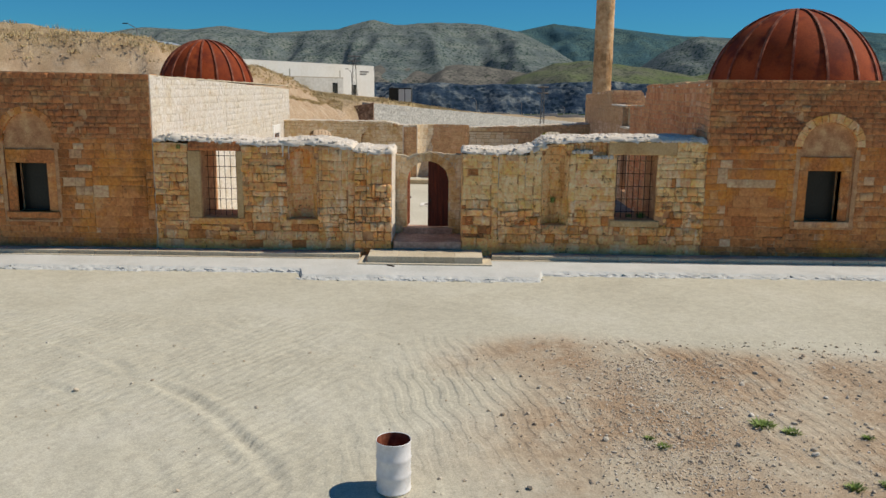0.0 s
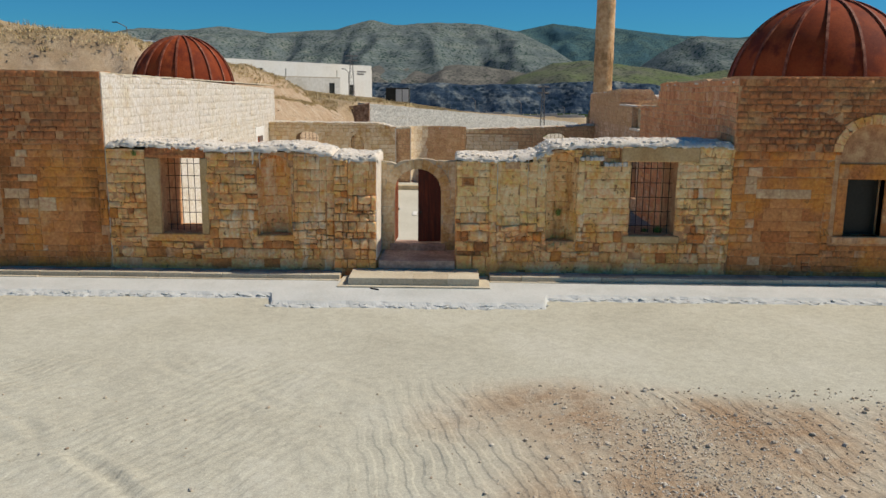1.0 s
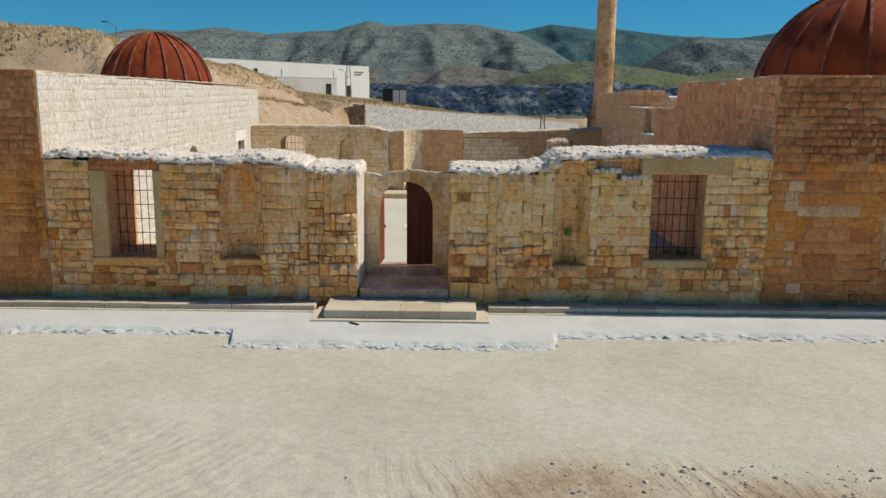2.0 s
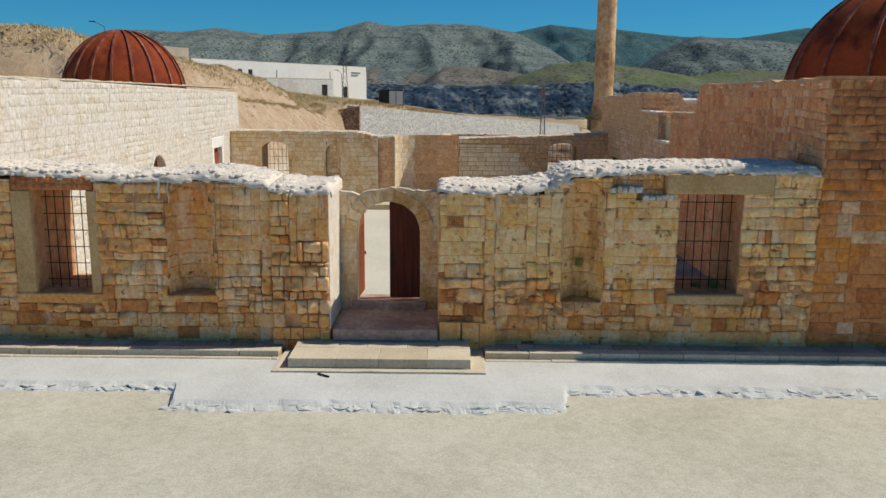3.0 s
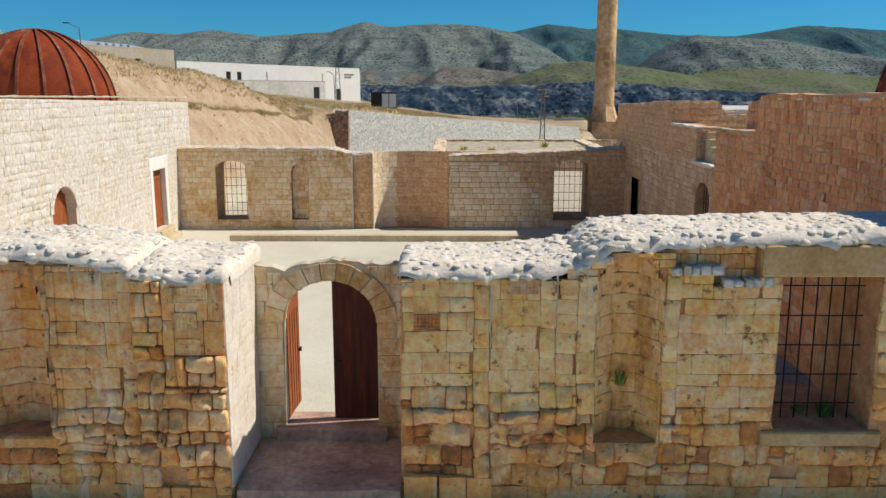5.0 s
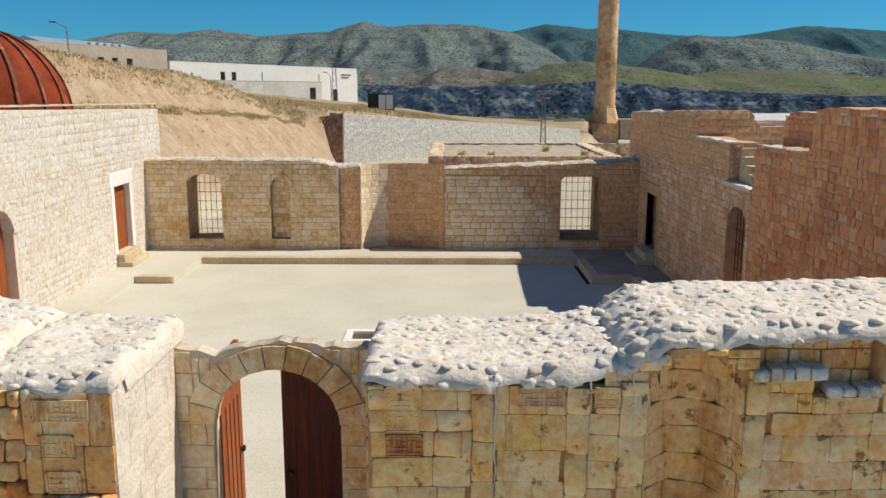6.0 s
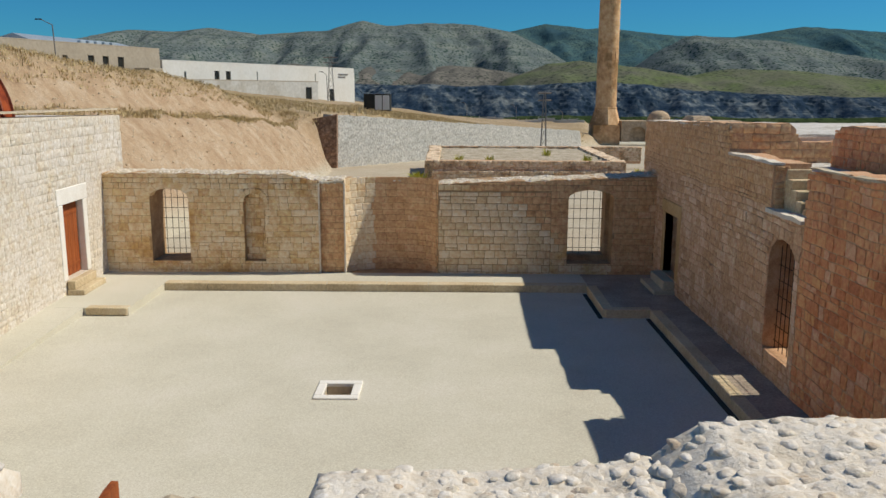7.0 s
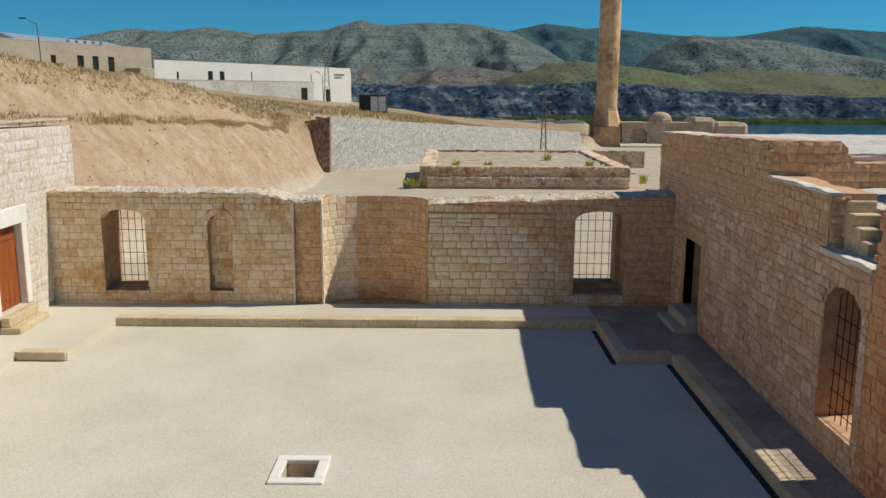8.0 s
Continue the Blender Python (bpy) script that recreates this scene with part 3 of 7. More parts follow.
def lay(wall, rects, mats, depth, gap, near, field, worn, seed, most=300, erode=None, rough=None, face=0.0, other=None, back=0.03, stray=0.0):
    """Stones on a wall's face: those for which near(u, z) holds, up to most, are parts; the rest is one part of stuff.
    erode(u, z), 0 to 1: where the face is eaten away into small, uneven, deep-jointed stones; rough: materials for half of these."""
    r = random.Random(seed)
    rest = {}
    count = 0
    todo = []
    for u0, u1, z0, z1 in rects:
        e = erode((u0 + u1) / 2, (z0 + z1) / 2) + r.uniform(-0.1, 0.1) if erode else 0.0
        if e > 0.62 and u1 - u0 > 0.3 and r.random() < 0.6:
            c = u0 + (u1 - u0) * r.uniform(0.35, 0.65)
            for a, b in ((u0, c), (c, u1)):
                if z1 - z0 > 0.28 and r.random() < 0.35:
                    s = z0 + (z1 - z0) * r.uniform(0.35, 0.65)
                    todo += [(a, b, z0, s, e), (a, b, s, z1, e)]
                else:
                    todo.append((a, b, z0, z1, e))
        else:
            todo.append((u0, u1, z0, z1, e))
    for u0, u1, z0, z1, e in todo:
        u, z = (u0 + u1) / 2, (z0 + z1) / 2
        pr = mats
        g, d = gap * r.uniform(0.6, 1.4), depth * r.uniform(0.8, 1.2)
        if e > 0.55:
            g, d = g * r.uniform(0.8, 1.6), d * r.uniform(0.7, 2.2)
            if r.random() < 0.03:
                continue
            if rough and r.random() < (0.16 if z < 1.6 else 0.06):
                pr = rough
        elif rough and z < 0.6 and r.random() < 0.12:
            pr = rough
        if other and other[0](u, z):
            pr = other[1]
        verts, faces = stone_shape(u0 + g / 2, u1 - g / 2, z0 + g / 2, z1 - g / 2, d, max(0.0, min(1.0, e)), worn, r.uniform(0, 900), face, back, stray)
        if near(u, z) and count < most:
            count += 1
            part("stone", mesh_of("stone", verts, faces, pr[0], True), wall)
        else:
            vs, fs = rest.setdefault(pr[1].name, ([], [], pr[1]))[:2]
            k = len(vs)
            vs += verts
            fs += [[k + i for i in f] for f in faces]
    for vs, fs, fm in rest.values():
        part(field, mesh_of(field, vs, fs, fm, True), wall, None, "", "stuff")
    return count


def wall_mesh(name, length, z0, top, thick, openings, mat, du=0.5, dz=0.5, sink=0.0):
    """A wall with openings through it and niches in it. top(u): its height. openings: dicts with u0, u1, z0, z1, arch (rise), niche (depth) and curve."""
    us, zs = {0.0, length}, {z0}
    k = 0.0
    while k < length:
        us.add(round(k, 3))
        k += du
    hi = max(top(u) for u in np.linspace(0, length, 200))
    k = z0
    while k < hi:
        zs.add(round(k, 3))
        k += dz
    zs.add(round(hi + 0.02, 3))
    for o in openings:
        us |= {o["u0"], o["u1"]}
        zs |= {o["z0"], o["z1"]}
        rise = o.get("arch", 0)
        if rise:
            zs |= {round(o["z1"] + rise * q / 12, 3) for q in range(13)}
        if rise or o.get("curve"):
            us |= {round(o["u0"] + (o["u1"] - o["u0"]) * q / 24, 3) for q in range(25)}
    us, zs = sorted(us), sorted(zs)

    def inside(o, u, z):
        if not (o["u0"] < u < o["u1"]) or z < o["z0"]:
            return False
        if z < o["z1"]:
            return True
        rise = o.get("arch", 0)
        if not rise:
            return False
        c = (u - (o["u0"] + o["u1"]) / 2) / ((o["u1"] - o["u0"]) / 2)
        return z < o["z1"] + rise * math.sqrt(max(0.0, 1 - c * c))

    def depth_at(o, u):
        if o is None:
            return 0.0
        d = o.get("niche", thick)
        if o.get("curve"):
            c = (u - (o["u0"] + o["u1"]) / 2) / ((o["u1"] - o["u0"]) / 2)
            return d * math.sqrt(max(0.0, 1 - min(1.0, abs(c)) ** 2))
        return d

    nu, nz = len(us) - 1, len(zs) - 1
    cell = [[None] * nz for _ in range(nu)]     # 'solid', 'void', or the niche
    for i in range(nu):
        u = (us[i] + us[i + 1]) / 2
        for j in range(nz):
            z = (zs[j] + zs[j + 1]) / 2
            if zs[j] >= top(u) - 0.01:
                cell[i][j] = "void"
                continue
            cell[i][j] = "solid"
            for o in openings:
                if inside(o, u, z):
                    cell[i][j] = o if "niche" in o else "void"
    verts, faces = [], []

    def quad(*p):
        b = len(verts)
        verts.extend(p)
        faces.append((b, b + 1, b + 2, b + 3))

    def zz(i, j):
        return min(zs[j], top(us[i]))

    def front(i, j, u):
        c = cell[i][j] if 0 <= i < nu and 0 <= j < nz else "void"
        if c == "void":
            return thick
        return sink if c == "solid" else max(sink, depth_at(c, u))

    for i in range(nu):
        for j in range(nz):
            if cell[i][j] == "void":
                continue
            a, b = us[i], us[i + 1]
            da, db = front(i, j, a), front(i, j, b)
            quad((a, da, zz(i, j)), (b, db, zz(i + 1, j)), (b, db, zz(i + 1, j + 1)), (a, da, zz(i, j + 1)))
            quad((b, thick, zz(i + 1, j)), (a, thick, zz(i, j)), (a, thick, zz(i, j + 1)), (b, thick, zz(i + 1, j + 1)))
    for i in range(nu + 1):
        for j in range(nz):
            p, q = front(i - 1, j, us[i]), front(i, j, us[i])
            if abs(p - q) > 1e-4:
                k = min(i, nu)
                quad((us[i], p, zz(k, j)), (us[i], q, zz(k, j)), (us[i], q, zz(k, j + 1)), (us[i], p, zz(k, j + 1)))
    for i in range(nu):
        for j in range(nz + 1):
            for a, b in ((front(i, j - 1, us[i]), front(i, j, us[i])),):
                a2, b2 = front(i, j - 1, us[i + 1]), front(i, j, us[i + 1])
                if abs(a - b) > 1e-4 or abs(a2 - b2) > 1e-4:
                    quad((us[i], a, zz(i, j)), (us[i + 1], a2, zz(i + 1, j)), (us[i + 1], b2, zz(i + 1, j)), (us[i], b, zz(i, j)))
    return mesh_of(name, verts, faces, mat)


def table(points):
    """A piecewise linear function through (x, y) points."""
    xs, ys = [p[0] for p in points], [p[1] for p in points]
    return lambda x: float(np.interp(x, xs, ys))


def hole_of(o, pad=0.0):
    """Rectangles that cover an opening, arch included, for cutting stones."""
    out = [(o["u0"] - pad, o["u1"] + pad, o["z0"] - pad, o["z1"])]
    rise = o.get("arch", 0)
    if rise:
        for q in range(6):
            s = math.sqrt(1 - ((q + 0.0) / 6) ** 2)
            c, h = (o["u0"] + o["u1"]) / 2, (o["u1"] - o["u0"]) / 2 + pad
            out.append((c - h * s, c + h * s, o["z1"] + (rise + pad) * q / 6, o["z1"] + (rise + pad) * (q + 1) / 6))
    return out


def build_wall(name, a, b, z0, top, thick, openings, core, pair, seed, high, long_, near, label, extra_holes=(), depth=0.035, gap=0.022, du=0.5, regions=(), worn=0.22, erode=None, other=None, sink=0.0, stray=0.0):
    """A wall and its stones. regions: patches of other masonry, (u0, u1, z0, z1, high, long, pair, depth, gap, worn)."""
    m, n = frame_of(a, b)
    wall = new(name, wall_mesh(name, n, z0, top, thick, openings, core, du, 0.5, sink))
    wall.matrix_world = m
    tagged(wall, label, "wall", "", "structure")
    holes = [h for o in openings for h in hole_of(o)] + list(extra_holes)
    rects = courses(0.0, n, z0, max(top(u) for u in np.linspace(0, n, 100)), high, long_, seed, top)
    sets = []
    for k, g in enumerate(regions):
        sets.append((courses(max(0, g[0]), min(n, g[1]), g[2], g[3], g[4], g[5], seed + 31 * k, top), *g[6:10]))
        rects = cut(rects, g[:4])
        for q in range(k):
            sets[q] = (cut(sets[q][0], g[:4]), *sets[q][1:])
    sets.append((rects, pair, depth, gap, worn))
    left = 300
    rough = (M_RUSSET, M_RUSSET_F) if pair[0] is M_UMBER else (M_UMBER, M_UMBER_F) if pair[0] is M_OCHRE else None
    for k, (rs, pr, d, gp, wn) in enumerate(sets):
        for h in holes:
            rs = cut(rs, h)
        left -= lay(wall, rs, pr, d, gp, near, "stone_field", wn, seed + k, left, erode, rough, 0.0, other, max(0.03, sink + 0.03), stray)
    return wall


def arch_ring(wall, u0, u1, spring, rise, y0, y1, width, count, mat, seed=0, name="voussoir"):
    """Wedge stones round an arched opening."""
    r = random.Random(seed)
    c, h = (u0 + u1) / 2, (u1 - u0) / 2
    for k in range(count):
        a0, a1 = math.pi * (k + 0.03) / count, math.pi * (k + 0.97) / count
        vs = []
        w = width * r.uniform(0.9, 1.08)
        for y in (y0 - r.uniform(0, 0.015), y1):
            for e in (0.0, w):
                for a in (a0, (a0 + a1) / 2, a1):
                    vs.append((c - (h + e - 0.012) * math.cos(a), y, spring + (rise + e - 0.012) * math.sin(a)))
        f = [(0, 1, 4, 3), (1, 2, 5, 4), (7, 6, 9, 10), (8, 7, 10, 11), (1, 0, 6, 7), (2, 1, 7, 8), (3, 4, 10, 9), (4, 5, 11, 10), (0, 3, 9, 6), (5, 2, 8, 11)]
        part(name, mesh_of(name, vs, f, mat), wall)


def grille(u0, u1, z0, z1, y, wall_m, nv, nh, label, arch=0.0, group="window grilles"):
    """An iron window grille that stands in an opening."""
    g = thing("window_grille", wall_m @ pose((u0 + u1) / 2, y, z0), label, "grille", group)
    w = (u1 - u0) / 2
    for k in range(nv):
        x = -w + 2 * w * (k + 0.5) / nv
        hgt = z1 - z0 + (arch * math.sqrt(max(0, 1 - (x / w) ** 2)) if arch else 0)
        rod("upright_bar", (x, 0, 0.0), (x, 0, hgt), 0.0115, M_IRON, g)
    for k in range(nh):
        z = (z1 - z0) * (k + 0.5) / nh
        rod("cross_bar", (-w, 0.012, z), (w, 0.012, z), 0.0105, M_IRON, g)
    return g


# ---------------------------------------------------------------- ground
def smooth(a, b, x):
    t = min(1.0, max(0.0, (x - a) / (b - a)))
    return t * t * (3 - 2 * t)


GAB_A, GAB_B = (-13.3, 134.0), (32.6, 217.0)
foot_line = table([(-400, -26), (54, -26), (60, -13.6), (110, -11.5), (124, -12.8), (134, -14.0), (138, -26), (400, -60)])
crest_line = table([(30, 9.6), (58, 9.5), (72, 9.2), (82, 8.45), (90, 8.3), (101, 7.5), (112, 6.4), (122, 5.4), (134, 4.4), (160, 4.4)])
low_land = table([(-200, -4), (12, -0.40), (18, -0.22), (26, -0.10), (58, -0.25), (100, -1.8), (135, -3.2), (236, -6.5), (330, -9), (520, -22), (560, -32), (5000, -34)])
high_land = table([(-4000, 22), (-120, 17), (-70, 11.5), (-45, 7.5), (-14, 3.9), (-5, 3.1), (0, 2.2), (32, -2.4), (60, -4)])


def ground_height(x, y):
    z = low_land(y)
    grass = bank = 0.0
    if y > 28.7 and y < 58.3 and -23 < x < 23:
        return -0.7, 0, 0, 0, 0, 0
    # hill beside and behind the ruin
    s = foot_line(y) - x
    if s > 0 and y > 20:
        fade = smooth(20, 50, y) * (1 - smooth(134, 146, y))
        rise = crest_line(y) - z
        ledge = 0.66 + 0.06 * noise.noise(Vector((y * 0.11, 0.5, 0.5)))
        h = rise * ledge * (1 - (1 - min(1.0, s / 4.6)) ** 1.5) + rise * (1 - ledge) * smooth(5.6, 9.4, s) + max(0, s - 9.4) * 0.10 * (1 - smooth(55, 125, y))
        k = smooth(0.3, 3, s)
        h += k * (0.30 * noise.noise(Vector((x * 0.22, y * 0.22, 0))) + 0.25 * noise.noise(Vector((x * 0.6, y * 0.6, 4))) + 0.16 * noise.noise(Vector((x * 1.6, y * 1.6, 8))))
        h -= 0.25 * smooth(0.5, 2.0, s) * (1 - smooth(4.2, 6.0, s)) * max(0.0, noise.noise(Vector((s * 0.9 + 0.2, y * 0.2, 2.4)))) + 0.10 * abs(noise.noise(Vector((x * 2.7, y * 2.1, 9.3))))
        z = z * (1 - fade) + (z + h) * fade
        bank = fade * smooth(0, 1.0, s)
        grass = fade * (0.6 * smooth(4.4, 5.0, s) * (1 - smooth(5.6, 6.4, s)) + 0.8 * smooth(7.6, 9.0, s))
    # land held by the stone-filled retaining wall
    dx, dy = GAB_B[0] - GAB_A[0], GAB_B[1] - GAB_A[1]
    n = math.hypot(dx, dy)
    side = ((x - GAB_A[0]) * -dy + (y - GAB_A[1]) * dx) / n
    if y > 120 and x < 90:
        k = smooth(0.6, 2.6, side) * smooth(128, 136, y) * (1 - smooth(330, 480, y)) * (1 - smooth(0.155 * y, 0.18 * y, x))
        zt = high_land(x + 0.15 * (y - 134)) + 0.4 * noise.noise(Vector((x * 0.12, y * 0.12, 7)))
        z = z * (1 - k) + max(z, zt) * k
        bank = max(bank, 0.8 * k)
        grass = max(grass, k * (0.45 + 0.55 * smooth(-0.3, 0.4, noise.noise(Vector((x * 0.06, y * 0.06, 2))))))
    soil = scrape_a = scrape_b = 0.0
    if y < 28.8:
        # ruts, scraped heaps and a low reddish bank on the yard
        edge = 20.6 - 0.16 * (x - 2) + 1.1 * noise.noise(Vector((x * 0.25, 3.4, 0.3)))
        rough = 1 - smooth(edge - 1.2, edge + 0.4, y)
        soil = rough * smooth(-1.0, 3.5, x + 1.5 * noise.noise(Vector((x * 0.4, y * 0.4, 5))))
        soil = max(0.0, min(1.0, soil))
        soil *= max(0.75 * smooth(6.5, 9, x), min(1.0, 0.72 + 0.9 * noise.noise(Vector((x * 0.42, y * 0.3, 9.4)))))
        lane = max(0.0, min(1.0, 0.55 + 1.2 * noise.noise(Vector((x * 0.3, y * 0.3, 3.3)))))
        scrape_a = rough * lane * smooth(-3.5, 0.5, x)
        scrape_b = 0.4 * rough * lane * (1 - smooth(-3.5, -0.5, x))
        wob = 0.55 * noise.noise(Vector((x * 0.22, y * 0.22, 1)))
        if x > -1.5:
            ruts = math.sin((x * 0.92 + y * 0.30 + wob) * 15.0)
        else:
            ruts = math.sin((math.hypot(x + 17, y - 9) + wob) * 11.0)
        patch = max(0.0, 0.35 + 1.3 * noise.noise(Vector((x * 0.33, y * 0.33, 3))))
        z += rough * ((0.004 if x > -1.5 else 0.002) * ruts * patch + 0.035 * noise.noise(Vector((x * 0.9, y * 0.9, 0.4))))
        z += rough * 0.022 * noise.noise(Vector((x * 3.2, y * 3.2, 0.3))) + rough * 0.022 * noise.noise(Vector((x * 7, y * 7, 5))) + 0.014 * noise.noise(Vector((x * 1.6, y * 1.6, 11)))
        # wheel tracks that curve across the yard
        for cx, cy, rad in ((-15.5, 6.0, 14.2), (-15.5, 6.0, 12.6), (-19.0, 3.0, 18.8), (9.0, 40.0, 22.5), (9.0, 40.0, 24.1)):
            d = abs(math.hypot(x - cx, y - cy) - rad + 0.25 * noise.noise(Vector((x * 0.5, y * 0.5, rad))))
            if d < 0.4 and x < 3:
                z += (0.024 * (1 - smooth(0.06, 0.2, abs(d - 0.22))) - 0.03 * (1 - smooth(0.05, 0.18, d))) * rough * lane * smooth(-0.25, 0.15, noise.noise(Vector((x * 0.8, y * 0.8, rad * 3.0))))
        z -= 0.35 * smooth(4, 16, x) * (1 - smooth(edge - 5, edge, y))
    if 58 < y < 240:
        bank = max(bank, 0.42 + 0.25 * noise.noise(Vector((x * 0.11, y * 0.07, 6.1))))
    return z, min(1.0, max(0.0, soil)), bank, min(1.0, grass), scrape_a, scrape_b


def spread(fine0, fine1, step, low, high, grow=1.14):
    out = list(np.arange(fine0, fine1 + 1e-6, step))
    k, s = fine1, step
    while k < high:
        s *= grow
        k += s
        out.append(min(k, high))
    k, s = fine0, step
    while k > low:
        s *= grow
        k -= s
        out.insert(0, max(k, low))
    return out


def add_ground():
    xs = spread(-15, 15, 0.11, -4500, 4500, 1.06)
    ys = spread(10.8, 23.5, 0.11, -600, 56, 1.12)
    ys = [y for y in ys if y < 56] + list(np.arange(56, 140, 1.1)) + list(np.arange(140, 260, 2.5)) + spread(260, 262, 3.0, 260, 4800, 1.12)[1:]
    verts, fields = [], ([], [], [], [], [])
    for y in ys:
        for x in xs:
            z, *f = ground_height(x, y)
            verts.append((x, y, z))
            for k in range(5):
                fields[k].append(f[k])
    n = len(xs)
    faces = [(j * n + i, j * n + i + 1, (j + 1) * n + i + 1, (j + 1) * n + i) for j in range(len(ys) - 1) for i in range(n - 1)]
    me = mesh_of("ground", verts, faces, M_GROUND, True)
    for name, values in zip(("soil", "bank", "grass", "scrape_a", "scrape_b"), fields):
        me.attributes.new(name, "FLOAT", "POINT").data.foreach_set("value", values)
    return tagged(new("ground", me), "pale dusty yard and dry grassy hillside of bare earth", "ground", "", "structure")


ground = add_ground()


def water_material():
    m = bpy.data.materials.new("lake_water")
    m.use_nodes = True
    b = m.node_tree.nodes["Principled BSDF"]
    b.inputs["Base Color"].default_value = (0.012, 0.10, 0.16, 1)
    b.inputs["Roughness"].default_value = 0.12
    t = m.node_tree.nodes.new("ShaderNodeTexNoise")
    t.inputs["Scale"].default_value = 0.4
    u = m.node_tree.nodes.new("ShaderNodeBump")
    u.inputs["Strength"].default_value, u.inputs["Distance"].default_value = 0.25, 0.3
    m.node_tree.links.new(t.outputs["Fac"], u.inputs["Height"])
    m.node_tree.links.new(u.outputs[0], b.inputs["Normal"])
    return m


tagged(new("water", mesh_of("water", [(-900, 545, -24), (2600, 545, -24), (2600, 1100, -24), (-900, 1100, -24)], [(0, 1, 2, 3)], water_material())),
       "blue reservoir water below dark cliffs", "water", "", "structure")


# ---------------------------------------------------------------- mountains
def hill_material(name, low, mid, high, tree, tree_amount, scale=0.004, bed=0.0):
    m = bpy.data.materials.new(name)
    m.use_nodes = True
    n, l = m.node_tree.nodes, m.node_tree.links
    bsdf = n["Principled BSDF"]
    bsdf.inputs["Roughness"].default_value, bsdf.inputs["Specular IOR Level"].default_value = 1.0, 0.0
    geo = n.new("ShaderNodeNewGeometry")

    def tex(s, d, stretch=None):
        t = n.new("ShaderNodeTexNoise")
        t.inputs["Scale"].default_value, t.inputs["Detail"].default_value, t.inputs["Roughness"].default_value = s, d, 0.7
        if stretch:
            q = n.new("ShaderNodeMapping")
            q.inputs["Scale"].default_value = stretch
            l.new(geo.outputs["Position"], q.inputs["Vector"])
            l.new(q.outputs[0], t.inputs["Vector"])
        else:
            l.new(geo.outputs["Position"], t.inputs["Vector"])
        return t.outputs["Fac"]

    def ramped(fac, stops):
        r = n.new("ShaderNodeValToRGB")
        e = r.color_ramp.elements
        while len(e) < len(stops):
            e.new(0.5)
        for i, (p, c) in enumerate(stops):
            e[i].position, e[i].color = p, (*c, 1)
        l.new(fac, r.inputs[0])
        return r.outputs[0]

    def mix(fac, a, b):
        x = n.new("ShaderNodeMix")
        x.data_type = "RGBA"
        l.new(fac, x.inputs[0])
        l.new(a, x.inputs[6])
        if isinstance(b, tuple):
            x.inputs[7].default_value = (*b, 1)
        else:
            l.new(b, x.inputs[7])
        return x.outputs[2]

    col = ramped(tex(scale, 7), [(0.32, low), (0.5, mid), (0.68, high)])
    if bed:
        col = mix(ramped(tex(1.0, 4, (0.003, 0.003, bed)), [(0.46, (0, 0, 0)), (0.58, (0.6, 0.6, 0.6))]), col, low)
    e = 0.62 - 0.2 * tree_amount
    vor = n.new("ShaderNodeTexVoronoi")
    vor.inputs["Scale"].default_value = 0.15
    l.new(geo.outputs["Position"], vor.inputs["Vector"])
    dots = ramped(vor.outputs["Distance"], [(0.32, (1, 1, 1)), (0.46, (0, 0, 0))])
    x = n.new("ShaderNodeMath")
    x.operation = "MULTIPLY"
    l.new(dots, x.inputs[0])
    l.new(ramped(tex(0.010, 4), [(e - 0.22, (0.1, 0.1, 0.1)), (e + 0.02, (0.95, 0.95, 0.95))]), x.inputs[1])
    col = mix(x.outputs[0], col, tree)
    col = mix(ramped(tex(0.02, 5), [(e, (0, 0, 0)), (e + 0.14, (0.35, 0.35, 0.35))]), col, tree)
    l.new(col, bsdf.inputs["Base Color"])
    b = n.new("ShaderNodeBump")
    b.inputs["Strength"].default_value, b.inputs["Distance"].default_value = 0.8, 6.0
    l.new(tex(0.035, 8), b.inputs["Height"])
    l.new(b.outputs[0], bsdf.inputs["Normal"])
    return m


def ridge(name, crest, y0, depth, base, mat, spur=0.25, wave=220.0, seed=0, label="", step=9.0, shape=1.0, rows=46, rough=3.0, cliff=None):
    """A mountain front: crest is (x, z) points at y0; it falls towards -y over depth to base, with spurs and gullies."""
    top = table(crest)
    x0, x1 = crest[0][0], crest[-1][0]
    xs = np.arange(x0, x1 + step, step)
    verts, faces = [], []
    for j in range(rows + 6):
        v = j / rows
        for x in xs:
            zt = top(x) + 2.0 * noise.noise(Vector((x / 35.0, seed, 0)))
            w = noise.fractal(Vector((x / wave, seed + v * 0.6, v * 0.5)), 1.0, 2.0, 4)
            if v <= 1:
                f = v ** shape
                if cliff:
                    f = cliff(v)
                g = (1 - v) * v * 4
                z = base + (zt - base) * max(0.0, f + spur * g * (1 - 1.6 * abs(w)) - spur * g * 0.35)
                y = y0 - depth * (1 - v) + w * depth * 0.10 * g
                z += rough * g * noise.fractal(Vector((x / 55.0, y / 90.0, seed)), 0.9, 2.0, 4)
                z = min(z, zt)
            else:
                z, y = zt - (v - 1) * (zt - base) * 2.0, y0 + (v - 1) * depth
            verts.append((x, y, z))
    n = len(xs)
    for j in range(rows + 5):
        for i in range(n - 1):
            faces.append((j * n + i, j * n + i + 1, (j + 1) * n + i + 1, (j + 1) * n + i))
    return tagged(new(name, mesh_of(name, verts, faces, mat, True)), label, "mountain", "", "structure")


